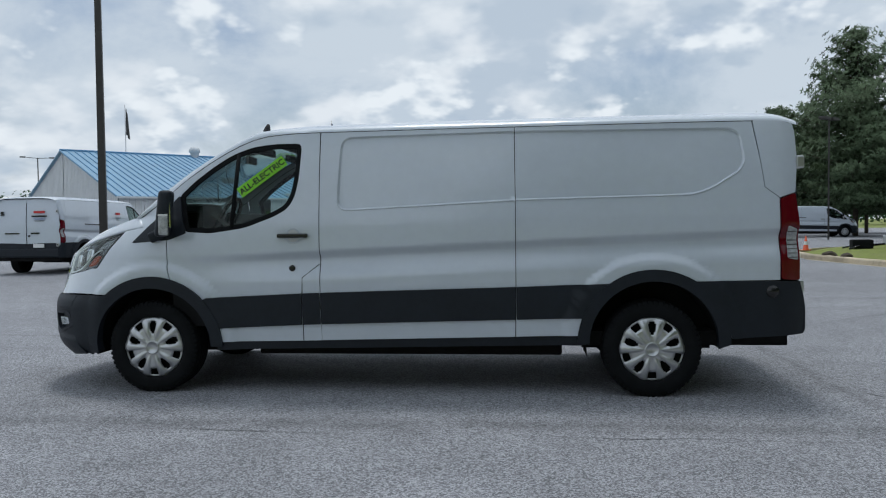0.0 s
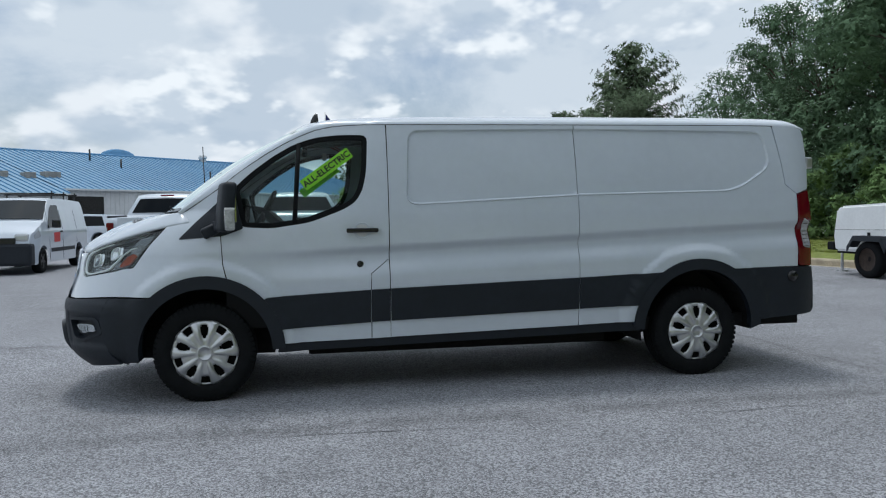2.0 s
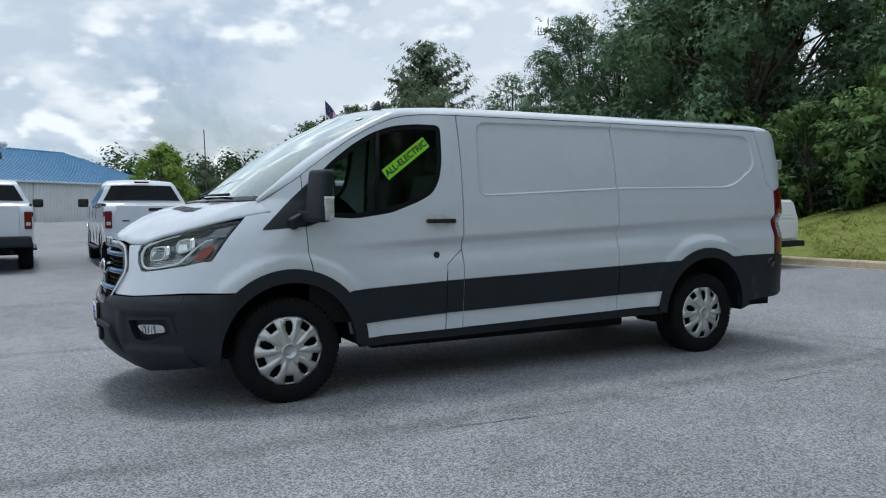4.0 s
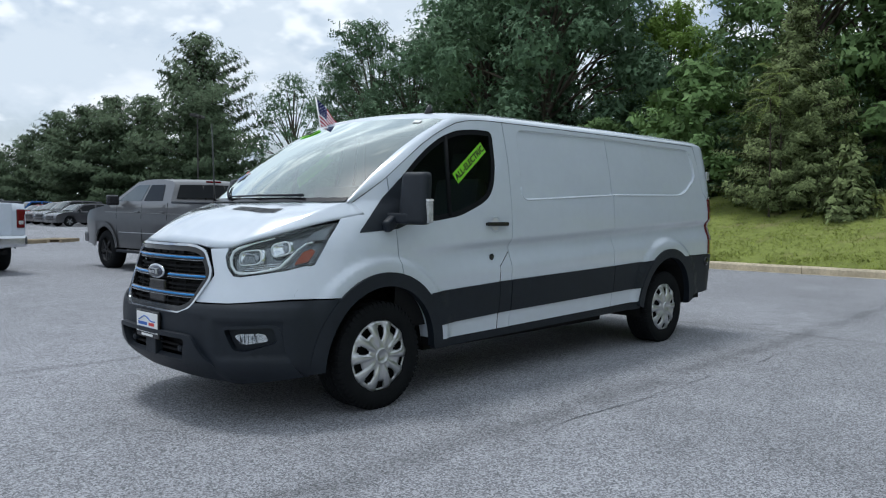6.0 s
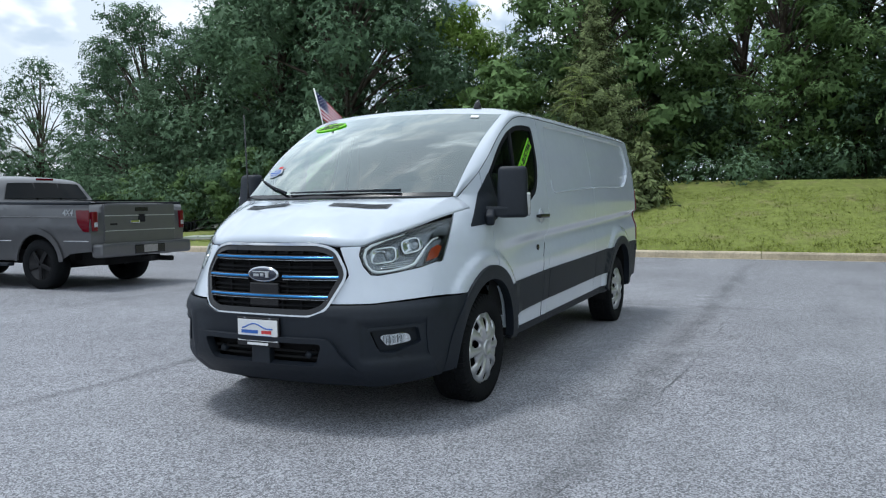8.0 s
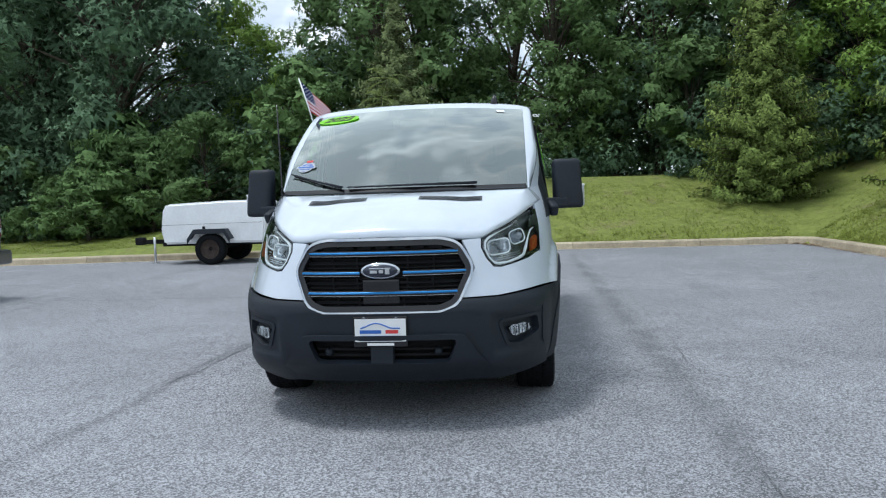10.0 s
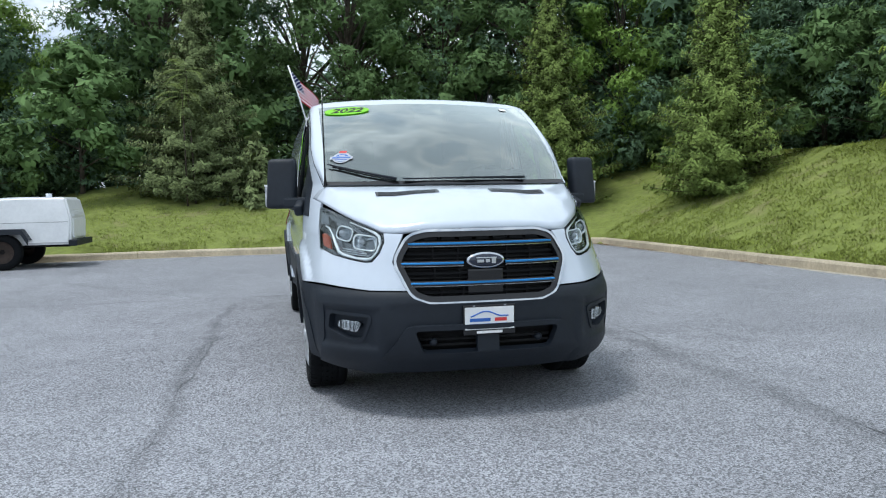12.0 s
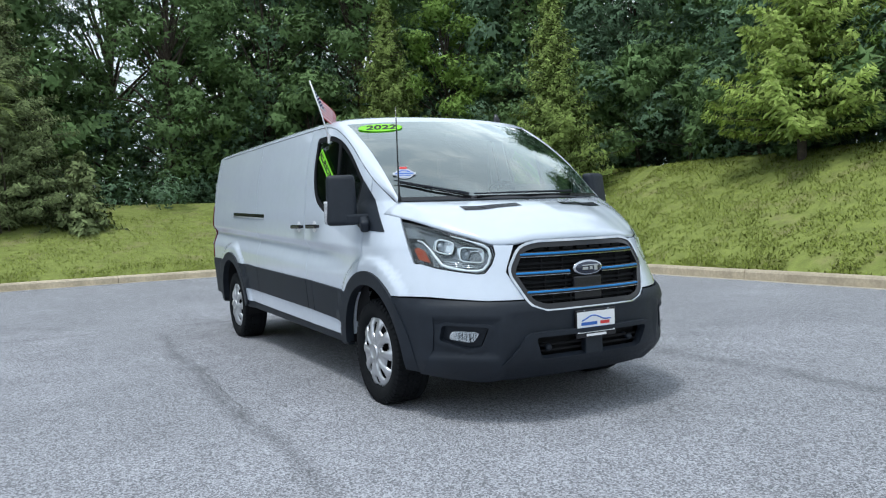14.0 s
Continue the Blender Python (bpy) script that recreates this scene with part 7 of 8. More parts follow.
# ---------- building and lot furniture ----------
def workshop():
    t = thing("workshop_building", "long white metal-clad building with a blue seamed roof", "building", pose(-40.4, 62, 0, 0, 0, 45))
    L, W1, W2, A = 58.0, 15.7, 14.05, 14.6
    H = 8.24
    slope = 0.295
    e1, e2 = H - slope * W1, H - slope * W2

    def wall(name, x0, x1, y0, y1, z1, z2=None):
        """A ribbed wall sheet from the ground up."""
        n = max(2, int(math.dist((x0, y0), (x1, y1)) / 0.45))
        d = Vector((x1 - x0, y1 - y0, 0)).normalized()
        o = Vector((d.y, -d.x, 0)) * 0.04
        verts, faces = [], []
        for i in range(n):
            for f, k in ((i / n, 0), ((i + 0.72) / n, 0), ((i + 0.78) / n, 1), ((i + 0.94) / n, 1)):
                p = Vector((x0 + (x1 - x0) * f, y0 + (y1 - y0) * f, 0)) + o * k
                h = z1 if z2 is None else z1 + (z2 - z1) * f
                verts += [(p.x, p.y, -0.2), (p.x, p.y, h)]
        for i in range(0, len(verts) - 2, 2):
            faces.append((i, i + 2, i + 3, i + 1))
        return from_lists(name, verts, faces, M["wall_white"], t, "white ribbed metal wall")

    wall("wall_front", 0, A, -W1, -W1, e1)
    wall("wall_return", A, A, -W1, -W2, e1 + 0.3)
    wall("wall_front", A, L, -W2, -W2, e2)
    wall("wall_gable", 0, 0, 0, -W1, H - 0.05, e1)
    wall("wall_gable", 0, 0, W1, 0, e1, H - 0.05)
    wall("wall_gable", L, L, -W2, 0, e2, H)
    wall("wall_gable", L, L, 0, W2, H, e2)
    wall("wall_back", L, 0, W1, W1, e1)
    for x0, x1, w in ((-0.3, A, W1 + 0.35), (A, L + 0.3, W2 + 0.35)):
        for s in (-1, 1):
            verts = [(x0, 0, H + 0.06), (x1, 0, H + 0.06), (x1, s * w, H + 0.06 - slope * w), (x0, s * w, H + 0.06 - slope * w)]
            verts += [(x, y, z - 0.1) for x, y, z in verts]
            rf = from_lists("roof_slope", verts, [(0, 1, 2, 3), (7, 6, 5, 4), (0, 4, 5, 1), (1, 5, 6, 2), (2, 6, 7, 3), (3, 7, 4, 0)], M["blue_roof"], t, "blue standing-seam metal roof")
            if s < 0:
                n = int((x1 - x0) / 0.62)
                for i in range(n + 1):
                    x = x0 + (x1 - x0) * i / n
                    bm = bmesh.new()
                    add_box(bm, x - 0.03, x + 0.03, -w, 0, 0.0, 0.085)
                    for v in bm.verts:
                        v.co.z += H + 0.06 - slope * abs(v.co.y)
                    part("roof_seam", bm, M["blue_seam"], rf)
                box("gutter", x0, x1, -w - 0.12, -w + 0.02, H - 0.12 - slope * w, H + 0.03 - slope * w, M["wall_white"], t, 0.02)
    tube("ridge_cap", [(-0.3, 0, H + 0.1), (L + 0.3, 0, H + 0.1)], 0.12, M["blue_seam"], t, 6)
    for x, r, h in ((12.6, 0.55, 1.1), (41.0, 0.5, 0.9), (49.0, 0.5, 0.9)):
        c = new("roof_ventilator")
        c.parent = t
        bm = bmesh.new()
        add_lathe(bm, [(r * 0.8, H - 0.1), (r * 0.8, H + h * 0.4), (r, H + h * 0.45), (r, H + h * 0.7), (r * 0.7, H + h * 0.95), (0.01, H + h)], "z", 16, (x, 0, 0))
        part("ventilator_drum", bm, M["wall_white"], c)
    for x, y, w in ((11.5, -10.8, 0.7), (14.0, -10.9, 0.45), (16.2, -10.4, 0.7)):
        box("skylight_box", x - w, x + w, y - 0.45, y + 0.45, H - slope * abs(y) - 0.1, H - slope * abs(y) + 0.45, M["concrete"], t, 0.05)
    for x, y, h in ((24.5, -3.0, 1.2), (26.0, -6.0, 1.0), (33.0, -11, 1.3), (43.0, -6.0, 0.8)):
        tube("vent_pipe", [(x, y, H - slope * abs(y) - 0.1), (x, y, H - slope * abs(y) + h)], 0.09, M["pole"], t, 8)
    bm = bmesh.new()
    bmesh.ops.create_uvsphere(bm, u_segments=20, v_segments=10, radius=1)
    bmesh.ops.transform(bm, matrix=Matrix.Translation((32.0, 3.5, H + 0.1)) @ Matrix.Diagonal((2.4, 0.35, 1.1, 1)), verts=bm.verts)
    part("oval_roof_sign", bm, M["blue_seam"], t, "blue oval sign behind the ridge", True)
    # doors: black panel stands in for the shade inside the open roller door
    d = box("roller_door", A + 0.7, A + 4.2, -W2 - 0.06, -W2 + 0.05, 0, 3.4, M["gloss_black"], t, 0.01, "black panel for the shade inside an open roller door")
    box("door_frame", A + 0.55, A + 0.7, -W2 - 0.1, -W2 + 0.05, 0, 3.55, M["wall_white"], d)
    box("door_frame", A + 4.2, A + 4.35, -W2 - 0.1, -W2 + 0.05, 0, 3.55, M["wall_white"], d)
    box("door_frame", A + 0.55, A + 4.35, -W2 - 0.1, -W2 + 0.05, 3.4, 3.55, M["wall_white"], d)
    for x in (27.0, 39.0, 50.0):
        tube("downpipe", [(x, -W2 - 0.1, 0), (x, -W2 - 0.1, e2)], 0.06, M["wall_white"], t, 8)
    awn = from_lists("awning", [(30, -W2, 2.9), (34.5, -W2, 2.9), (34.5, -W2 - 1.6, 2.3), (30, -W2 - 1.6, 2.3)], [(0, 1, 2, 3)], M["blue_roof"], t, "small blue awning")
    awn.modifiers.new("thick", "SOLIDIFY").thickness = 0.08
    for x in (30.05, 34.45):
        tube("awning_post", [(x, -W2 - 1.5, 0), (x, -W2 - 1.5, 2.3)], 0.05, M["wall_white"], t, 6)
    box("meter_box", 36, 36.6, -W2 - 0.25, -W2, 1.0, 1.8, M["concrete"], t, 0.02)


M["blue_seam"] = material("blue_roof_seam", (0.10, 0.26, 0.46), 0.45, vary=0.06, scale=0.5)
workshop()


def lamp_post(label, m, h, base=False, r=0.10, arm=1.2):
    t = thing("lamp_post", label, "lamp post", m)
    z0 = 0.86 if base else 0.0
    if base:
        bm = bmesh.new()
        add_lathe(bm, [(0.0, 0.86), (0.30, 0.86), (0.325, 0.83), (0.325, -0.1)], "z", 28)
        part("concrete_base", bm, M["concrete"], t, "round grey concrete footing")
        box("base_plate", -0.2, 0.2, -0.2, 0.2, 0.855, 0.93, M["pole"], t, 0.02)
    bm = bmesh.new()
    add_box(bm, -r, r, -r, r, z0, h, 0.015)
    for v in bm.verts:
        k = 1 - 0.25 * (v.co.z - z0) / (h - z0)
        v.co.x *= k
        v.co.y *= k
    part("post", bm, M["pole"], t)
    for s in (-1, 1):
        tube("arm", [(0, 0, h - 0.1), (s * arm * 0.6, 0, h)], 0.04, M["pole"], t, 6)
        box("lamp_head", s * arm * 0.8 - 0.35, s * arm * 0.8 + 0.35, -0.18, 0.18, h - 0.06, h + 0.10, M["pole"], t, 0.03)
    return t


lamp_post("dark bronze lamp post on a round concrete footing", pose(-10.3, 13.75, 0, 0, 0, 20), 9.5, True)
lamp_post("grey lamp post in front of the pines", pose(19.4, 40.0, 0, 0, 0, 40), 7.0, False, 0.042, 0.6)
lamp_post("grey lamp post beyond the building", pose(-62.0, 92.0, 0, 0, 0, 40), 10.5, False, 0.08, 2.2)


def flag_mast():
    t = thing("flagpole", "tall flagpole with a limp flag behind the building", "flagpole", pose(-42.5, 78, 0))
    tube("mast", [(0, 0, 0), (0, 0, 15.0)], [0.09, 0.04], M["silver"], t, 8)
    grid_part("limp_flag", lambda u, v: Vector((0.08 + 0.42 * u * (0.4 + 0.6 * v), 0.16 * math.sin(7 * u), 14.6 - 3.0 * v - 0.6 * u)), 8, 12, M["pole"], t, "dark limp flag")


flag_mast()


def cone(m):
    t = thing("traffic_cone", "orange traffic cone with a white band on grass", "traffic cone", m)
    bm = bmesh.new()
    add_lathe(bm, [(0.15, 0.03), (0.13, 0.05), (0.03, 0.70), (0.0, 0.71)], "z", 18)
    part("cone_body", bm, M["cone"], t)
    bm = bmesh.new()
    add_lathe(bm, [(0.100, 0.27), (0.072, 0.44)], "z", 18)
    part("white_band", bm, M["paper"], t)
    box("cone_foot", -0.19, 0.19, -0.19, 0.19, 0, 0.035, M["cone"], t, 0.01)


M["cone"] = material("cone_orange", (0.65, 0.10, 0.03), 0.5, vary=0.06)
cone(pose(11.2, 21.3, bank(11.2, 21.3)) @ Matrix.Scale(0.72, 4))


def fallen_sign(m):
    t = thing("fallen_sign", "toppled dark sign frame lying on the grass", "sign", m)
    tube("sign_post", [(0, 0, 0.10), (1.5, 0.2, 0.25), (2.6, 0.3, 0.22)], 0.04, M["gloss_black"], t, 8)
    box("sign_weight", -0.55, 0.1, -0.25, 0.25, 0, 0.3, M["rubber"], t, 0.05)
    box("sign_panel", 0.5, 1.4, -0.3, 0.3, 0.12, 0.45, M["silver"], t, 0.03)
    for a in (-0.5, 0.5):
        tube("sign_leg", [(0, 0, 0.2), (-0.7, a, 0.0)], 0.03, M["gloss_black"], t, 6)


fallen_sign(pose(13.0, 20.6, bank(13, 20.6), 0, 0, -10))


def pallet(m, label):
    t = thing("pallet", label, "pallet", m)
    for i in range(3):
        box("bearer", -0.6, 0.6, -0.5 + i * 0.45, -0.4 + i * 0.45, 0, 0.10, M["timber"], t)
    for i in range(6):
        box("plank", -0.6 + i * 0.21, -0.45 + i * 0.21, -0.5, 0.5, 0.10, 0.125, M["timber"], t)


M["timber"] = material("weathered_timber", (0.30, 0.24, 0.16), 0.85, vary=0.2, scale=4)
pallet(pose(4.2, 24.6, 0, 0, 0, 15), "weathered wooden pallet lying on the asphalt")
pallet(pose(5.6, 25.2, 0, 0, 0, 40), "weathered wooden pallet lying on the asphalt")


def netting(m):
    """Crumpled heap of safety netting."""
    t = thing("netting_heap", "crumpled heap of red safety netting on the grass", "netting", m)
    verts, faces = [], []
    for j in range(19):
        for i in range(25):
            u, v = 2 * i / 24 - 1, 2 * j / 18 - 1
            k = max(0, 1 - u * u - v * v)
            verts.append((0.85 * u, 0.55 * v, 0.30 * k ** 0.6 * (0.6 + 0.9 * noise.noise((u * 3.1, v * 3.7, 2.0))) + 0.05 * noise.noise((u * 9, v * 9, 5))))
    for j in range(18):
        for i in range(24):
            faces.append((j * 25 + i, j * 25 + i + 1, j * 25 + i + 26, j * 25 + i + 25))
    from_lists("netting", verts, faces, M["netting"], t)


M["netting"] = material("red_netting", (0.55, 0.05, 0.03), 0.7, vary=0.25, scale=8, bump=0.6, bump_scale=50)
netting(pose(17.1, 23.3, bank(17.1, 23.3) - 0.01, 0, 0, 35))
cone(pose(17.9, 22.6, bank(17.9, 22.6)))


def utility_cover(m):
    t = thing("utility_cover", "pale concrete utility cover set in the grass", "utility cover", m)
    box("collar", -0.80, 0.80, -0.55, 0.55, -0.15, 0.06, M["concrete"], t, 0.02)
    box("lid", -0.70, 0.70, -0.46, 0.46, 0.05, 0.12, M["pale_lid"], t, 0.02, "pale green-grey lid")
    for x in (-0.5, 0.5):
        box("lid_handle", x - 0.05, x + 0.05, -0.02, 0.02, 0.118, 0.126, M["dark"], t)


M["pale_lid"] = material("pale_lid", (0.36, 0.40, 0.33), 0.85, vary=0.12, scale=3)
utility_cover(pose(13.6, 15.6, bank(13.6, 15.6), 0, 0, 28))


def junk_pile(m, label):
    """Old panels, a hose reel and a seat thrown down on the grass."""
    t = thing("junk_pile", label, "junk", m)
    for k in range(5):
        bm = bmesh.new()
        add_lathe(bm, [(0.16, -0.05), (0.21, -0.05), (0.21, 0.05), (0.16, 0.05), (0.16, -0.05)], "x", 18, (-0.5 + 0.17 * k, 0.1, 0.20))
        part("hose_ring", bm, M["rubber"], t, "black corrugated hose")
    grid_part("metal_sheet", lambda u, v: Vector((0.15 + 0.75 * u, -0.1 + 0.5 * v, 0.06 + 0.50 * u * (1 - 0.5 * v) + 0.03 * math.sin(9 * u))), 10, 6, M["grey_paint"], t, "bent blue-grey metal sheet", 0.012)
    tube("bent_bar", [(-0.5, 0.35, 0.05), (0.3, 0.30, 0.42), (1.3, 0.25, 0.62)], 0.03, M["pole"], t, 6)
    tube("bent_bar", [(-0.2, -0.3, 0.04), (0.7, -0.25, 0.22), (1.5, -0.2, 0.06)], 0.025, M["pole"], t, 6)
    box("white_panel", 0.9, 1.65, -0.35, 0.2, 0.02, 0.16, M["paper"], t, 0.05, "dirty white plastic panel", m=Matrix.Rotation(radians(-6), 4, "Y"))


junk_pile(pose(17.0, 19.3, bank(17.0, 19.3) - 0.02, 0, 0, -25), "thrown-down metal sheet, hose and panels on the grass")


def rocks():
    for x, y, r in ((10.35, 17.2, 0.22), (10.45, 16.2, 0.17)):
        bm = bmesh.new()
        bmesh.ops.create_icosphere(bm, subdivisions=2, radius=r)
        for v in bm.verts:
            v.co *= 1 + 0.25 * noise.noise(v.co * 6 + Vector((x, y, 0)))
            v.co.z *= 0.6
        t = mesh_object("stone", bm, M["bark"])
        t.location = (x, y, 0.16)
        tagged(t, "dark broken stone lying on the kerb", "stone", "stones on the kerb")


rocks()


def cracks():
    """Tar-dark cracks and paving joints, thin strips just over the asphalt."""
    rng = random.Random(4)
    runs = [([(3.1, 1.62), (1.2, 1.60), (-0.8, 1.72), (-3.3, 1.86), (-5.2, 1.95)], 0.012), ([(5.5, -2.25), (1.5, -2.10), (-0.9, -2.04), (-4.1, -1.83), (-6.5, -1.75)], 0.009),
            ([(11.4, 4.6), (6.5, 4.5), (2.9, 1.65)], 0.012), ([(2.9, 1.65), (2.0, 3.2), (2.05, 4.3), (1.5, 6.5)], 0.010), ([(3.4, -0.8), (4.2, -1.9), (4.8, -3.6), (5.6, -5.2)], 0.014), ([(8.5, -7.0), (8.0, -2.5), (7.6, 1.5)], 0.008), ([(-8, 6.2), (0, 6.0), (9, 5.8)], 0.012), ([(-13, 9.6), (-3, 9.5), (4, 9.2)], 0.012)]
    for pts, w in runs:
        line = along([(*p, 0) for p in pts], 0.09)
        verts, faces = [], []
        for i, p in enumerate(line):
            d = (line[min(i + 1, len(line) - 1)] - line[max(i - 1, 0)]).normalized()
            o = Vector((-d.y, d.x, 0))
            j = p + o * (0.05 * noise.noise(p * 1.3) + 0.03 * noise.noise(p * 6))
            ww = 0.7 * w * max(0.10, 0.25 + 1.1 * noise.noise(p * 0.9 + Vector((9, 0, 0))) + 0.5 * noise.noise(p * 4) + 0.25 * rng.random())
            verts += [tuple(j + o * ww + Vector((0, 0, 0.004))), tuple(j - o * ww + Vector((0, 0, 0.004)))]
        for i in range(len(line) - 1):
            faces.append((2 * i, 2 * i + 1, 2 * i + 3, 2 * i + 2))
        from_lists("asphalt_crack", verts, faces, M["crack"], parking_lot)


cracks()

# ---------- trees and plants ----------
def leaf_sheet(name, centre, up, size, mat, parent=None, aspect=1.7, kind="", bend=0.25, rng=None, along_dir=None, sprig=False, shade=None):
    """Many small folded leaves (two triangles pairs each) in one mesh: centre (n,3), facing up (n,3), size (n)."""
    n = len(centre)
    nrm = up / np.maximum(1e-6, np.linalg.norm(up, axis=1))[:, None]
    if along_dir is None:
        a = rng.normal(size=(n, 3))
    else:
        a = along_dir + rng.normal(size=(n, 3)) * 0.25
    a -= nrm * (a * nrm).sum(1)[:, None]
    a /= np.maximum(1e-6, np.linalg.norm(a, axis=1))[:, None]
    b = np.cross(nrm, a)
    L, W = (size * 0.5)[:, None], (size * 0.5 / aspect)[:, None]
    if sprig:
        # three slim leaflets spread from one stalk
        v = np.empty((n, 9, 3))
        for j, th in enumerate((-0.95, 0.05, 1.0)):
            dj, pj = math.cos(th) * a + math.sin(th) * b, math.cos(th) * b - math.sin(th) * a
            v[:, 3 * j] = centre - pj * L * 0.34 + dj * L * 0.25
            v[:, 3 * j + 1] = centre + pj * L * 0.34 + dj * L * 0.25
            v[:, 3 * j + 2] = centre + dj * L * 1.5 - nrm * L * (bend + 0.1 * j)
        k, m = 3, n * 3
    else:
        v = np.empty((n, 4, 3))
        v[:, 0] = centre - a * L
        v[:, 1] = centre + b * W - nrm * W * bend
        v[:, 2] = centre + a * L - nrm * L * bend
        v[:, 3] = centre - b * W - nrm * W * bend
        k, m = 4, n
    me = bpy.data.meshes.new(name)
    me.vertices.add(m * k)
    me.vertices.foreach_set("co", v.reshape(-1).astype(np.float32))
    me.loops.add(m * k)
    me.loops.foreach_set("vertex_index", np.arange(m * k, dtype=np.int32).reshape(m, k)[:, ::-1].reshape(-1))
    me.polygons.add(m)
    me.polygons.foreach_set("loop_start", np.arange(0, m * k, k, dtype=np.int32))
    me.polygons.foreach_set("loop_total", np.full(m, k, dtype=np.int32))
    me.update(calc_edges=True)
    me.validate()
    if shade is not None:
        # leaves of one clump share the clump's rounded surface
        nv = shade / np.maximum(1e-6, np.linalg.norm(shade, axis=1))[:, None]
        at = me.attributes.new("custom_normal", "FLOAT_VECTOR", "POINT")
        at.data.foreach_set("vector", np.repeat(nv, 9 if sprig else 4, axis=0).reshape(-1).astype(np.float32))
    me.materials.append(mat)
    ob = new(name, me)
    if parent is not None:
        ob.parent = parent
    return ob


def wood(parent, paths):
    """Trunk mesh and limbs mesh: paths of (points, radii), the first one the trunk."""
    bm = bmesh.new()
    add_tube(bm, *paths[0], 9)
    part("trunk", bm, M["bark"], parent, smooth=True)
    bm = bmesh.new()
    for p, r in paths[1:]:
        add_tube(bm, p, r, 5, cap=False)
    if paths[1:]:
        tagged(part("branchwork", bm, M["bark"], parent, smooth=True), kind="stuff")


def broadleaf(seed, h, w, mat, clumps=34, leaves=230, leaf=0.20, base=0.18, gap=0.0, name="broadleaf_tree", label="", compound=False, low=0.0):
    """Tapered trunk, limbs to every clump, and a crown of clumped leaves."""
    rng = np.random.default_rng(seed)
    t = thing(name, label, "tree")
    top = np.array([rng.normal() * 0.3, rng.normal() * 0.3, h * 0.85])
    trunk = [(0, 0, -0.3), (0.03, 0, h * 0.15), (top[0] * 0.4, top[1] * 0.4, h * 0.45), tuple(top)]
    paths = [(trunk, [0.022 * h, 0.016 * h, 0.010 * h, 0.02])]
    cs, ns, ss, sh = [], [], [], []
    for i in range(clumps):
        f = (i + 0.5) / clumps
        z = h * (base + (1 - base) * f ** 0.85)
        prof = math.sin(math.pi * min(1, (0.10 + 0.90 * (z / h - base) / (1 - base)) ** 0.8)) ** 0.7
        prof = max(prof, low * (1 - f))
        a = i * 2.399 + rng.normal() * 0.4
        r = w * 0.5 * prof * (0.45 + 0.55 * rng.random() ** 0.5)
        c = np.array([math.cos(a) * r, math.sin(a) * r, z - 0.05 * h * rng.random()])
        cr = (0.10 + 0.07 * rng.random()) * (w + h * 0.5) * 0.75
        m = max(0.1, 0.35 + 0.4 * rng.random())
        k = np.array([top[0] * m * 0.5, top[1] * m * 0.5, c[2] * (0.55 + 0.2 * rng.random())])
        mid = (k + c) / 2 + np.array([0, 0, 0.03 * h])
        paths.append(([tuple(k), tuple(mid), tuple(c)], [0.006 * h, 0.004 * h, 0.008]))
        subs = 7
        for j in range(subs):
            # each bough carries several flattened sprays
            e = rng.normal(size=3) + np.array([0, 0, 0.35])
            e /= np.linalg.norm(e)
            sc = c + e * cr * np.array([0.85, 0.85, 0.62]) * (0.65 + 0.35 * rng.random())
            sr = cr * (0.36 + 0.24 * rng.random())
            n = int(leaves * (0.6 + 0.8 * rng.random()) / subs) + 2
            d = rng.normal(size=(n, 3))
            d /= np.linalg.norm(d, axis=1)[:, None]
            p = sc + d * (sr * (0.5 + 0.55 * rng.random(n) ** 0.6))[:, None] * np.array([1.2, 1.2, 0.55])
            up = d * 0.8 + e * 0.25 + np.array([0, 0, 0.45]) + rng.normal(size=(n, 3)) * 0.3
            sd_ = d * 0.55 + e * 0.35 + np.array([0, 0, 0.3]) + rng.normal(size=(n, 3)) * 0.12
            cs.append(p); ns.append(up); sh.append(sd_); ss.append(leaf * (0.6 + 0.7 * rng.random(n)))
        n = int(leaves * 0.14)
        d = rng.normal(size=(n, 3))
        d /= np.linalg.norm(d, axis=1)[:, None]
        cs.append(c + d * cr * 0.5); ns.append(d + rng.normal(size=(n, 3)) * 0.4); sh.append(d); ss.append(leaf * 2.6 * np.ones(n))
    if compound:
        # leaflets hang in two rows along short stalks
        p, up, sd_ = np.concatenate(cs), np.concatenate(ns), np.concatenate(sh)
        st = rng.normal(size=p.shape) * 0.5 + sd_
        st[:, 2] *= 0.4
        st /= np.linalg.norm(st, axis=1)[:, None]
        side = np.cross(st, up)
        side /= np.maximum(1e-6, np.linalg.norm(side, axis=1))[:, None]
        cs = [p + st * g + k * side * 0.07 for k in (-1, 1) for g in (-0.16, 0.0, 0.16)]
        ns, sh, ss = [up] * 6, [sd_] * 6, [np.minimum(np.concatenate(ss), leaf * 1.3)] * 6
    wood(t, paths)
    leaf_sheet("crown", np.concatenate(cs), np.concatenate(ns), np.concatenate(ss), mat, t, rng=rng, aspect=2.0 if compound else 1.5, sprig=not compound, shade=np.concatenate(sh))
    return t


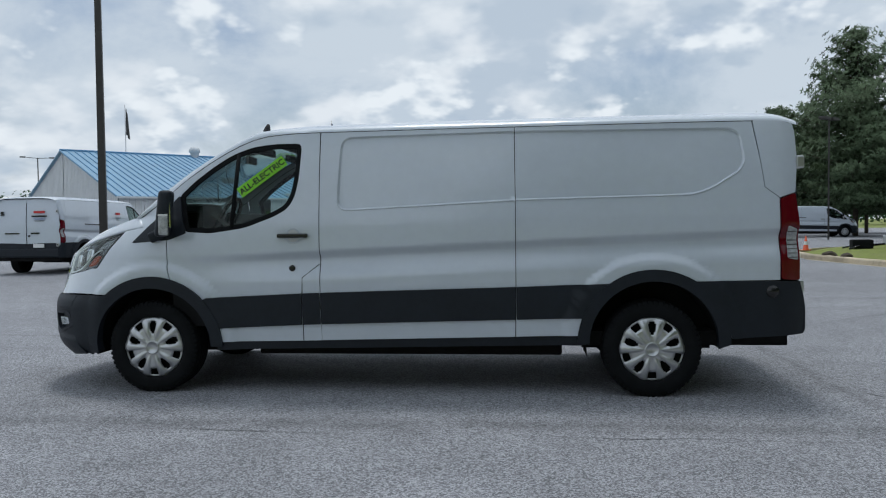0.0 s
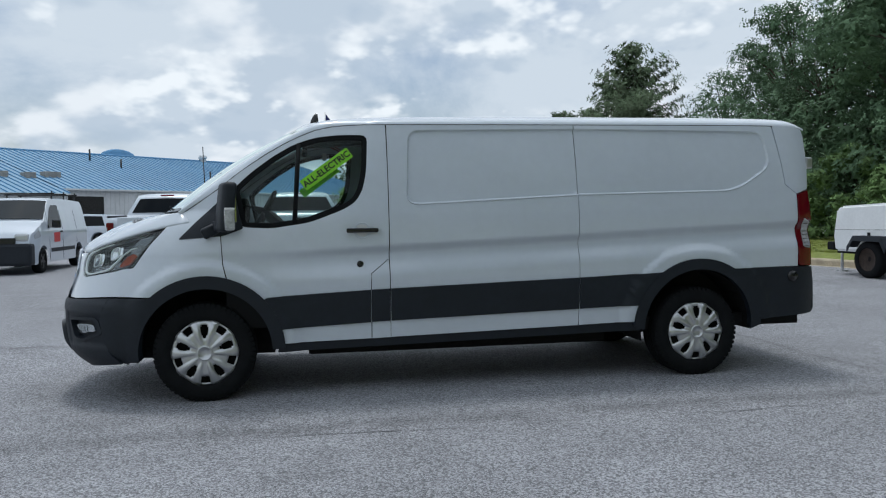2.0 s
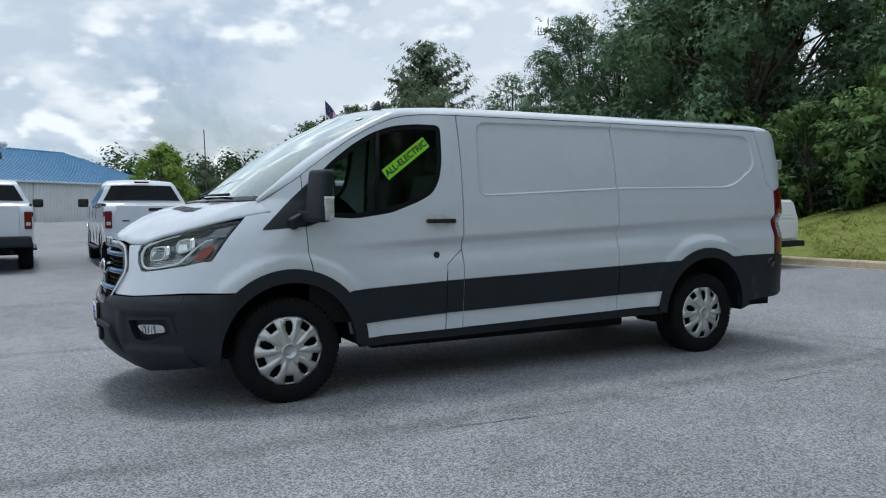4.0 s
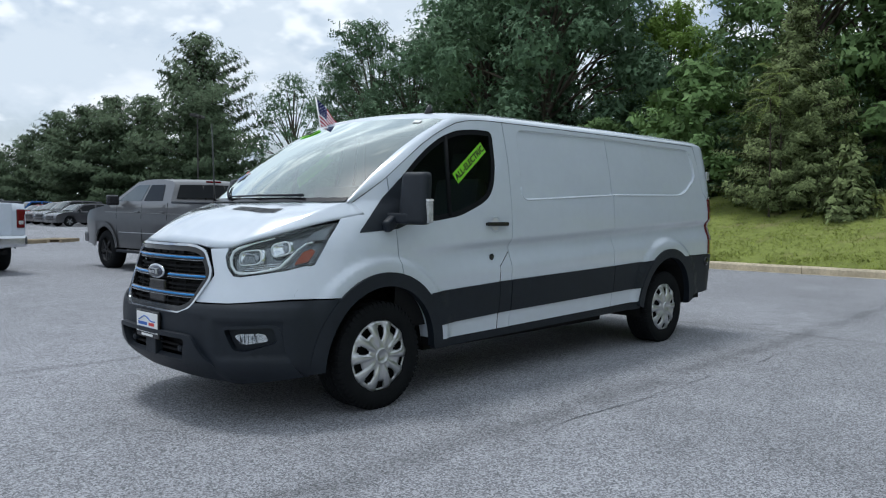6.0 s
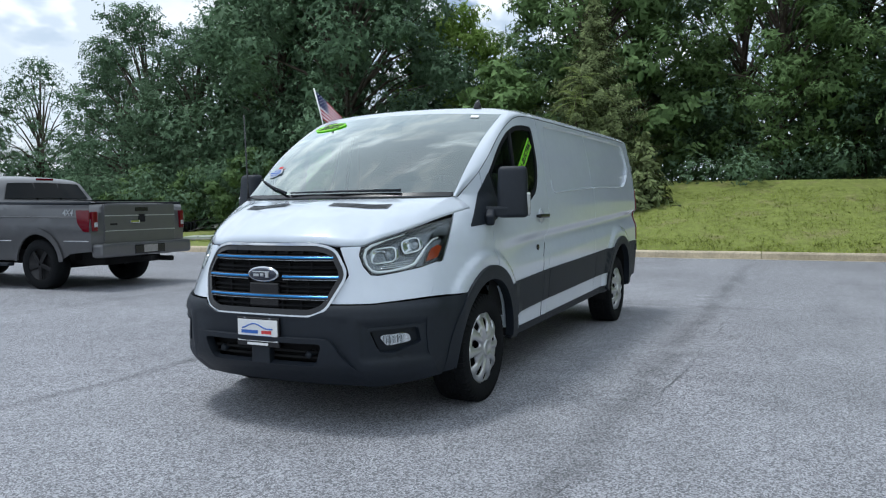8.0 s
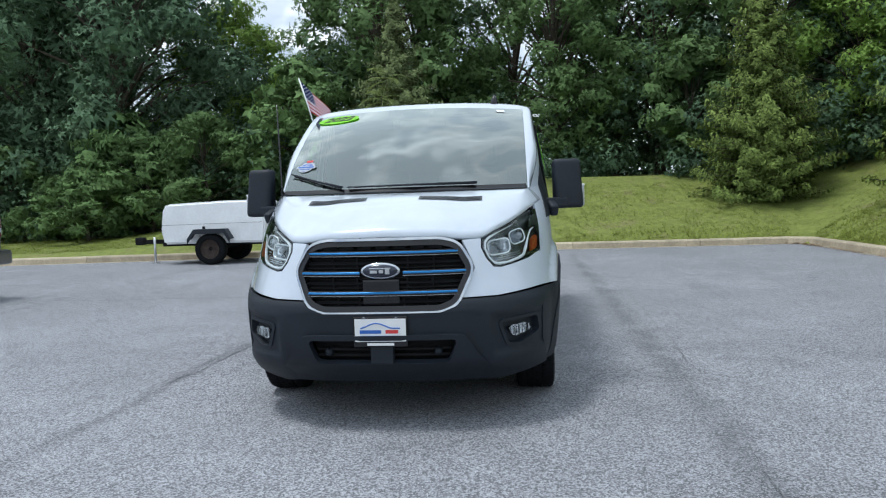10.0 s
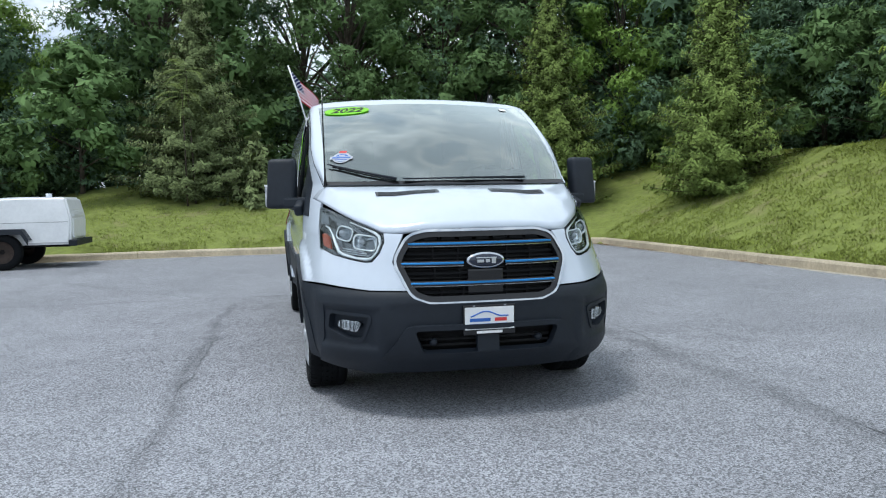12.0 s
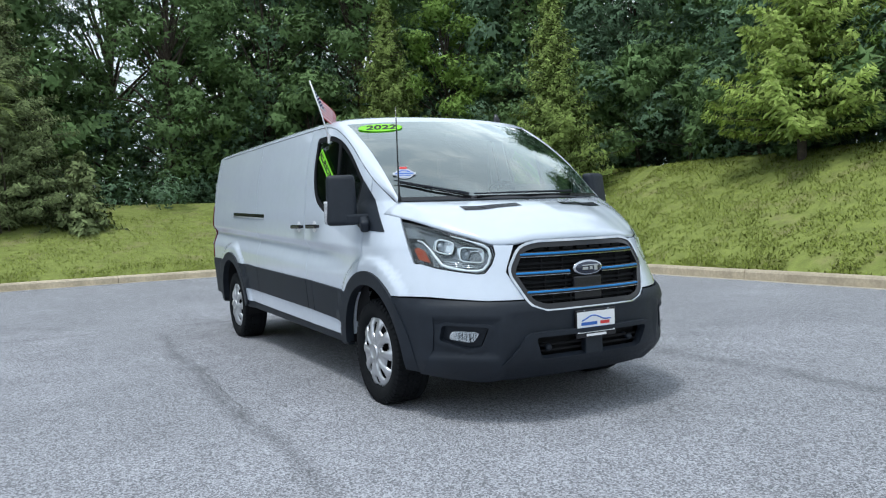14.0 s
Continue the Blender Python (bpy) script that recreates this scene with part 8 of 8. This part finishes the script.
def spruce(seed, h, w, mat, name="spruce_tree", label="", tiers=24, droop=0.25, tuft=0.22, dens=1.0, bare=0.0, rise=0.0):
    """Conical evergreen: whorls of branches, each clad with short twigs."""
    rng = np.random.default_rng(seed)
    t = thing(name, label, "tree")
    paths = [([(0, 0, -0.3), (0, 0, h * 0.5), (0.03, 0.02, h * 0.985)], [0.018 * h, 0.011 * h, 0.01])]
    cs, ns, ss, al, sh = [], [], [], [], []
    for k in range(tiers):
        f = k / (tiers - 1)
        z0 = h * (bare + (0.97 - bare) * f)
        reach = w * 0.5 * ((1 - f) ** 0.85 * 0.97 + 0.03) * (0.75 + 0.35 * rng.random()) * (0.86 if f < 0.06 else 1)
        nb = max(4, int(10 - 5 * f))
        for b in range(nb):
            a = 2 * math.pi * (b + 0.5 * (k % 2)) / nb + rng.normal() * 0.22
            L = reach * (0.72 + 0.45 * rng.random())
            d = np.array([math.cos(a), math.sin(a), 0])
            s = np.linspace(0.12, 1, max(3, int(L / 0.12)))
            line = d[None] * (s * L)[:, None] + np.array([0, 0, z0])
            line[:, 2] += -droop * L * s ** 1.3 + rise * L * s ** 2 + 0.12 * L * np.maximum(0, s - 0.7)
            if L > 0.3:
                paths.append(([tuple(line[0]), tuple(line[len(s) // 2]), tuple(line[-1])], [0.012 + 0.008 * L, 0.01, 0.004]))
            per = max(4, int(9 * dens))
            tone = rng.normal(size=3) * 0.22
            for j, p in enumerate(line):
                n = per
                fan = 0.30 * L * (1 - s[j]) + 0.10
                side = np.array([-d[1], d[0], 0])
                off = rng.normal(size=n)
                q = p + side * (off * fan * 0.6)[:, None] + d * (np.abs(off) * -0.06)[:, None] + np.stack([np.zeros(n), np.zeros(n), rng.normal(size=n) * 0.05 - 0.02], 1)
                cs.append(q)
                ns.append(np.array([0, 0, 0.55]) + d * 0.85 + rng.normal(size=(n, 3)) * 0.35)
                al.append(d + side * np.sign(off)[:, None] * 0.7 + np.array([0, 0, -0.15]))
                sh.append(np.tile(d * 0.75 + np.array([0, 0, 0.35 + 0.5 * s[j]]) + tone, (n, 1)) + rng.normal(size=(n, 3)) * 0.2)
                ss.append(tuft * (0.6 + 0.8 * rng.random(n)))
    wood(t, paths)
    leaf_sheet("crown", np.concatenate(cs), np.concatenate(ns), np.concatenate(ss), mat, t, rng=rng, aspect=3.0, along_dir=np.concatenate(al), bend=0.15, shade=np.concatenate(sh))
    return t


def pine(seed, h, w, mat, label="", tiers=17, name="pine_tree"):
    """Tall pine: whorls of long level branches that carry flat, upturned sprays of needles."""
    rng = np.random.default_rng(seed)
    t = thing(name, label, "tree")
    paths = [([(0, 0, -0.3), (0.05, 0, h * 0.5), (0.1, 0.05, h * 0.97)], [0.014 * h, 0.009 * h, 0.02])]
    cs, ns, ss, al, sh = [], [], [], [], []
    for k in range(tiers):
        f = k / (tiers - 1)
        z0 = h * (0.15 + 0.82 * f) + rng.normal() * 0.12
        prof = (1 - f) ** 0.62 * (0.72 + 0.28 * smooth01(0, 0.25, f)) + 0.05
        for b in range(7 if f < 0.8 else 5):
            a = 2 * math.pi * b / 7 + k * 0.9 + rng.normal() * 0.35
            L = w * 0.5 * prof * (0.45 + 0.75 * rng.random())
            d = np.array([math.cos(a), math.sin(a), 0.02 + 0.55 * f])
            o = np.array([0.05, 0, z0])
            end = o + d * L + np.array([0, 0, 0.10 * L])
            paths.append(([tuple(o), tuple((o + end) / 2 - [0, 0, 0.04 * L]), tuple(end)], [0.04 * (1 - 0.7 * f), 0.025, 0.008]))
            side = np.array([-d[1], d[0], 0])
            for s in np.linspace(0.22, 1.0, max(3, int(L / 0.55))):
                p = o + d * L * s + np.array([0, 0, 0.10 * L * s * s])
                n = 23
                spread = 0.16 * L * (1.15 - s) + 0.30
                u = rng.normal(size=n)
                q = p + side * (u * spread)[:, None] + d * (rng.normal(size=n) * 0.25)[:, None]
                q[:, 2] += rng.normal(size=n) * 0.10 + 0.05 * np.abs(u)
                cs.append(q)
                ns.append(np.array([d[0] * 0.8, d[1] * 0.8, 0.6]) + rng.normal(size=(n, 3)) * 0.4)
                al.append(d + side * np.sign(u)[:, None] * 0.6 + np.array([0, 0, 0.45]))
                sh.append(np.array([d[0] * 0.6, d[1] * 0.6, 0.75]) + rng.normal(size=(n, 3)) * 0.25)
                ss.append(0.38 * (0.5 + 0.8 * rng.random(n)))
    wood(t, paths)
    leaf_sheet("crown", np.concatenate(cs), np.concatenate(ns), np.concatenate(ss), mat, t, rng=rng, aspect=3.4, along_dir=np.concatenate(al), sprig=True, shade=np.concatenate(sh))
    return t


def feathered_sumac(x, y, z, lean):
    """A thin stem that ends in a rosette of long fronds with paired leaflets."""
    t = thing("sumac_sapling", "young sumac with long pale feathered fronds amid a hemlock", "shrub", pose(x, y, z))
    rng = np.random.default_rng(int(x * 100))
    crown = Vector((lean[0], lean[1], lean[2]))
    tube("stem", [(0, 0, -0.1), tuple(crown * 0.5 + Vector((0.05, 0, 0.1))), tuple(crown)], [0.03, 0.022, 0.012], M["bark"], t, 7)
    for k in range(11):
        a = k * 2.399 + 0.4
        size = 0.72 + 0.28 * rng.random()
        rise = 0.75 - 1.25 * (k / 10)
        d, side = Vector((math.cos(a), math.sin(a), 0)), Vector((-math.sin(a), math.cos(a), 0))
        verts, faces = [], []
        def spine(f):
            return crown - Vector((0, 0, 0.035 * k)) + d * (size * f) + Vector((0, 0, size * (rise * f - 0.62 * f * f)))
        for j in range(13):
            f = 0.10 + 0.9 * j / 12
            c = spine(f)
            w = (0.20 * math.sin(math.pi * (0.16 + 0.80 * f)) + 0.05) * size
            for q in (-1, 1):
                e = (side * q + d * 0.55 + Vector((0, 0, -0.22))).normalized() * w
                wide = (d * 0.85 + Vector((0, 0, 0.18))) * 0.026
                b = len(verts)
                verts += [c, c + e * 0.4 + wide, c + e, c + e * 0.4 - wide]
                faces.append((b, b + 1, b + 2, b + 3))
        for f0, f1 in ((0.0, 0.25), (0.25, 0.5), (0.5, 0.75), (0.75, 1.0)):
            b = len(verts)
            verts += [spine(f0) + side * 0.007, spine(f1) + side * 0.006, spine(f1) - side * 0.006, spine(f0) - side * 0.007]
            faces.append((b, b + 1, b + 2, b + 3))
        from_lists("frond", verts, faces, M["frond"], t)
    return t


def plant(ob, x, y, turn=0.0, z=None, s=1.0):
    ob.matrix_basis = pose(x, y, (bank(x, y) if z is None else z) - 0.05, 0, 0, turn) @ Matrix.Scale(s, 4)
    return ob


def replant(ob, x, y, turn, s=1.0, z=None):
    c = copy_thing(ob, pose(x, y, (bank(x, y) if z is None else z) - 0.05, 0, 0, turn))
    c.scale = (s, s, s * (0.95 + 0.1 * math.sin(x * 3 + y)))
    return c


def woods():
    oak = broadleaf(11, 14.0, 8.6, M["leaf_dark"], 60, 250, 0.225, 0.06, name="oak_tree", label="tall dark green oak with a dense rounded crown", low=0.5)
    ash = broadleaf(12, 12.5, 7.0, M["leaf"], 52, 240, 0.21, 0.08, name="broadleaf_tree", label="tall mid-green broadleaf tree on the wooded bank", low=0.5)
    locust = broadleaf(13, 11.0, 7.5, M["leaf_dark"], 44, 62, 0.17, 0.10, name="locust_tree", label="feathery green locust tree with drooping leaflets", compound=True, low=0.4)
    maple = broadleaf(14, 10.0, 6.5, M["leaf_light"], 40, 230, 0.20, 0.08, name="maple_tree", label="yellow-green broadleaf tree in the wood edge", low=0.6)
    thin = broadleaf(15, 11.5, 6.5, M["leaf_dark"], 34, 110, 0.17, 0.15, name="sparse_tree", label="thin-crowned tree with bare twigs showing sky")
    shrub = broadleaf(16, 3.4, 4.2, M["leaf"], 26, 150, 0.17, 0.05, name="shrub", label="leafy green shrub at the foot of the wood", low=1.0)
    sumac = broadleaf(17, 4.2, 4.0, M["leaf"], 20, 34, 0.26, 0.15, name="sumac", label="green sumac with long feathered leaves", compound=True, low=0.9)
    plant(oak, 20.5, 13.9, 20)
    plant(ash, 22.5, 4.5, 0)
    plant(locust, 24.0, 29.0, 0, 0.1, 1.05)
    plant(maple, 27.0, 12.2, 40)
    plant(thin, 29.5, 44.3, 90, 0.1, 0.98)
    plant(shrub, 17.6, 9.5, 0)
    plant(sumac, 18.0, 6.4, 0)
    for o, g in ((oak, "oaks"), (ash, "wood-edge broadleaf trees"), (locust, "locust trees"), (maple, "yellow-green trees"), (thin, "thin trees"), (shrub, "shrubs"), (sumac, "sumacs")):
        tagged(o, group=g)
    for x, y, r, s in ((26.0, 16.8, 150, 1.05), (20.5, -14.5, 200, 0.95), (13.5, -19.0, 10, 1.0), (5.0, -19.5, 120, 1.02), (25.0, -9.0, 60, 0.95), (28, 24, 10, 1.0), (22.2, 18.4, 75, 0.95)):
        replant(oak, x, y, r, s)
    for x, y, r, s in ((21.0, -9.0, 140, 0.95), (17.5, -15.5, 220, 0.92), (9.5, -17.0, 300, 0.9), (27.0, 21.0, 10, 1.0), (24.5, -16, 70, 1.0), (15.0, -23, 10, 1.1), (21.8, -2.2, 50, 0.78), (24.2, -4.6, 10, 0.85), (27.0, 3.5, 130, 0.95)):
        replant(ash, x, y, r, s)
    for x, y, r, s in ((26.5, 33.5, 70, 0.95), (22.5, 23.5, 200, 0.92), (13.0, -15.8, 60, 0.72), (6.5, -14.8, 30, 0.7)):
        replant(locust, x, y, r, s, 0.1 if y > 20 else None)
    for x, y, r, s in ((18.6, -11.5, 10, 0.72), (3.2, -14.5, 220, 0.62), (22.0, 9.6, 180, 0.5), (21.0, 7.2, 80, 0.5)):
        replant(maple, x, y, r, s)
    for x, y, r, s in ((22.5, -6.0, 200, 0.95), (25.5, -0.5, 60, 1.0)):
        replant(thin, x, y, r, s)
    i = 0
    for x, y in [(18.2, 13.5), (17.8, 16.8), (18.5, 20.5), (17.0, 11.2), (17.8, -8.6), (15.8, -12.4), (12.8, -13.2), (8.8, -13.6), (6.2, -13.2), (4.0, -13.0), (1.6, -13.2), (19.4, 24.0), (16.2, 13.0)]:
        i += 1
        replant(shrub, x, y, i * 77, 0.75 + 0.35 * ((i * 37) % 10) / 10, None if y < 20 else 0.2)
    for x, y, r, s in ((17.4, 12.3, 90, 0.9), (19.5, -6.6, 30, 0.95), (20.2, 2.6, 120, 1.1), (10.8, -13.6, 60, 0.9)):
        replant(sumac, x, y, r, s)
    # conifers on the bank
    sp = spruce(21, 6.2, 4.0, M["spruce"], label="bushy yellow-green spruce growing on the grass bank", tiers=46, dens=2.1, tuft=0.11, droop=0.12, rise=0.16)
    tagged(sp, group="spruces on the bank")
    plant(sp, 10.35, -10.1, 0)
    replant(sp, 15.6, -7.6, 70, 1.12)
    yew = spruce(22, 6.3, 4.8, M["hemlock"], name="hemlock_tree", label="dark dense hemlock at the edge of the wood", tiers=46, droop=0.10, tuft=0.11, dens=2.0, rise=0.08)
    tagged(yew, group="hemlocks at the wood edge")
    plant(yew, 17.0, 3.0, 0)
    replant(yew, 18.2, -14.0, 50, 1.25)
    feathered_sumac(16.0, 3.0, bank(16.0, 3.0), (0.0, 0.15, 5.10 - bank(16.0, 3.0)))
    feathered_sumac(15.7, 3.2, bank(15.7, 3.2), (0.0, 0.05, 4.45 - bank(15.7, 3.2)))
    low = spruce(23, 2.0, 2.4, M["hemlock"], name="hemlock_sapling", label="small low hemlock beside the larger one", tiers=10, droop=0.05, tuft=0.2)
    plant(low, 15.9, 1.3, 0)
    pl = spruce(24, 5.6, 4.6, M["larch"], name="larch_tree", label="pale green spreading conifer on top of the bank", tiers=16, droop=0.02, tuft=0.17, dens=1.5, bare=0.10, rise=0.1)
    plant(pl, 3.9, -11.6, 0)
    # pines beyond the lot
    p = pine(31, 13.5, 11.5, M["pine"], label="tall white pine with layered branches")
    tagged(p, group="pines beyond the lot")
    plant(p, 24.9, 49.3, 0, 0.0, 1.04)
    for x, y, r, s in ((27.0, 62.5, 70, 0.94), (24.3, 64.0, 150, 0.94), (23.3, 67.5, 200, 0.86), (23.5, 74.0, 20, 0.80), (21.6, 77.0, 90, 0.66), (20.5, 82.0, 160, 0.57), (18.5, 87.0, 260, 0.52), (12.8, 66.0, 10, 0.33), (14.5, 68.5, 100, 0.35), (29.5, 58.0, 40, 0.8), (16.0, 92.0, 40, 0.5)):
        replant(p, x, y, r, s, 0.0)


woods()


def undergrowth():
    """Tangled bushes that close the foot of the wood, and the dark depth of the wood behind."""
    rng = np.random.default_rng(77)
    for name, label, path, gapm, hs, rad, leaf, per, mat in (
            ("undergrowth", "tangled green undergrowth along the wood edge", [(18.6, 27, 0), (18.4, 12, 0), (19.2, 2, 0), (19.6, -6, 0), (17.4, -11.4, 0), (13.0, -13.6, 0), (4, -13.6, 0), (0, -13.5, 0)], 0.8, (0.1, 2.5), 0.85, 0.19, 170, "leaf_dark"),
            ("ivy_growth", "ivy and creepers hanging between the trunks", [(20.6, 27, 0), (20.4, 12, 0), (21.6, 2, 0), (21.6, -7, 0), (18.8, -13.4, 0), (13.0, -15.6, 0), (4, -15.6, 0), (1, -15.5, 0)], 0.9, (0.2, 5.2), 1.15, 0.24, 150, "leaf_dark"),
            ("deep_woods", "dark depth of the wood behind the first trees", [(30, 45, 0), (31, 20, 0), (32, -6, 0), (28, -20, 0), (16, -27, 0), (2, -25, 0)], 1.3, (-0.6, 5.0), 1.9, 0.5, 150, "leaf_dark")):
        cs, ns, ss, sh = [], [], [], []
        for p in along(path, gapm):
            hollow = -6.5 < p.y < 2.8 and p.x > 15
            for k in range(4):
                if hollow and name != "deep_woods" and k > (0 if name == "undergrowth" else 1):
                    continue
                n = per
                d = rng.normal(size=(n, 3))
                d /= np.linalg.norm(d, axis=1)[:, None]
                x, y = p.x + rng.normal() * 0.7, p.y + rng.normal() * 0.7
                z = bank(x, y) if y < 30 else 0
                c = np.array([x, y, z + hs[0] + (hs[1] - hs[0]) * (k + rng.random()) / 4])
                cs.append(c + d * rad * np.array([1, 1, 0.8]) * (0.5 + 0.6 * rng.random((n, 1))))
                ns.append(d * 0.8 + np.array([0, 0, 0.5]) + rng.normal(size=(n, 3)) * 0.3)
                sh.append(d * 0.7 + np.array([0, 0, 0.35]))
                ss.append(leaf * (0.6 + 0.7 * rng.random(n)))
        ob = leaf_sheet(name, np.concatenate(cs), np.concatenate(ns), np.concatenate(ss), M[mat], rng=rng, aspect=1.5, sprig=True, shade=np.concatenate(sh))
        tagged(ob, label, "undergrowth", kind="stuff")


undergrowth()


def lime_tree():
    t = broadleaf(41, 5.3, 3.9, M["leaf_light"], 34, 130, 0.18, 0.16, name="lime_tree", label="small bright green rounded tree beyond the pickups", low=0.3)
    plant(t, 4.2, 46, 0, 0.0)


lime_tree()


def far_woods():
    """Distant wooded skyline as clumps of leaves."""
    rng = np.random.default_rng(5)
    cs, ns, ss = [], [], []
    spots = []
    for i in range(150):
        x = -130 + i * 1.45 + rng.normal()
        spots.append((x, 122 + 26 * rng.random(), (8.6 + 2.6 * rng.random() ** 2) if x > -5 else 7.2))
    for x, y, h in spots:
        for k in range(7):
            n = 42
            d = rng.normal(size=(n, 3))
            d /= np.linalg.norm(d, axis=1)[:, None]
            c = np.array([x + rng.normal() * 1.6, y + rng.normal(), h * (0.2 + 0.12 * k)])
            cs.append(c + d * np.array([2.3, 2.0, 1.7]) * (0.6 + 0.5 * rng.random((n, 1))))
            ns.append(d + np.array([0, 0, 0.6]))
            ss.append(0.8 * (0.6 + 0.7 * rng.random(n)))
    ob = leaf_sheet("far_woods", np.concatenate(cs), np.concatenate(ns), np.concatenate(ss), M["far_leaf"], rng=rng)
    tagged(ob, "distant dark green wooded skyline", "woods", kind="stuff")


far_woods()


def grass():
    """Tufts of grass on the banks, thickest next to the kerb."""
    rng = np.random.default_rng(9)
    spots = []
    while len(spots) < 90000:
        side = rng.random() < 0.5
        if side:
            x, y = 11.88 + 5.5 * rng.random() ** 1.2, -13 + 30 * rng.random()
        else:
            x, y = -2 + 14 * rng.random(), -7.58 - 4.8 * rng.random() ** 1.2
        if y > 5 and x < 11.9 + 0.3:
            continue
        if noise.noise((x * 1.6, y * 1.6, 3.0)) + 0.5 * noise.noise((x * 6, y * 6, 1.0)) < 0.5 * rng.random() - 0.42:
            continue
        spots.append((x, y))
    xy = np.array(spots)
    z = np.array([bank(x, y) for x, y in spots])
    n = len(xy)
    hgt = 0.015 + 0.045 * rng.random(n) ** 1.6
    lean = rng.normal(size=(n, 2)) * 0.03
    a = rng.random(n) * math.pi
    wd = 0.010 + 0.010 * rng.random(n)
    v = np.empty((n, 3, 3))
    v[:, 0] = np.stack([xy[:, 0] + np.cos(a) * wd, xy[:, 1] + np.sin(a) * wd, z - 0.01], 1)
    v[:, 1] = np.stack([xy[:, 0] - np.cos(a) * wd, xy[:, 1] - np.sin(a) * wd, z - 0.01], 1)
    v[:, 2] = np.stack([xy[:, 0] + lean[:, 0], xy[:, 1] + lean[:, 1], z + hgt], 1)
    me = bpy.data.meshes.new("grass")
    me.vertices.add(n * 3)
    me.vertices.foreach_set("co", v.reshape(-1).astype(np.float32))
    me.loops.add(n * 3)
    me.loops.foreach_set("vertex_index", np.arange(n * 3, dtype=np.int32))
    me.polygons.add(n)
    me.polygons.foreach_set("loop_start", np.arange(0, n * 3, 3, dtype=np.int32))
    me.polygons.foreach_set("loop_total", np.full(n, 3, dtype=np.int32))
    me.update(calc_edges=True)
    at = me.attributes.new("custom_normal", "FLOAT_VECTOR", "POINT")
    at.data.foreach_set("vector", np.tile(np.array([0.0, 0.0, 1.0], dtype=np.float32), n * 3))
    me.materials.append(M["blade"])
    tagged(new("grass", me), "short green grass blades on the bank", "grass", kind="stuff")


grass()
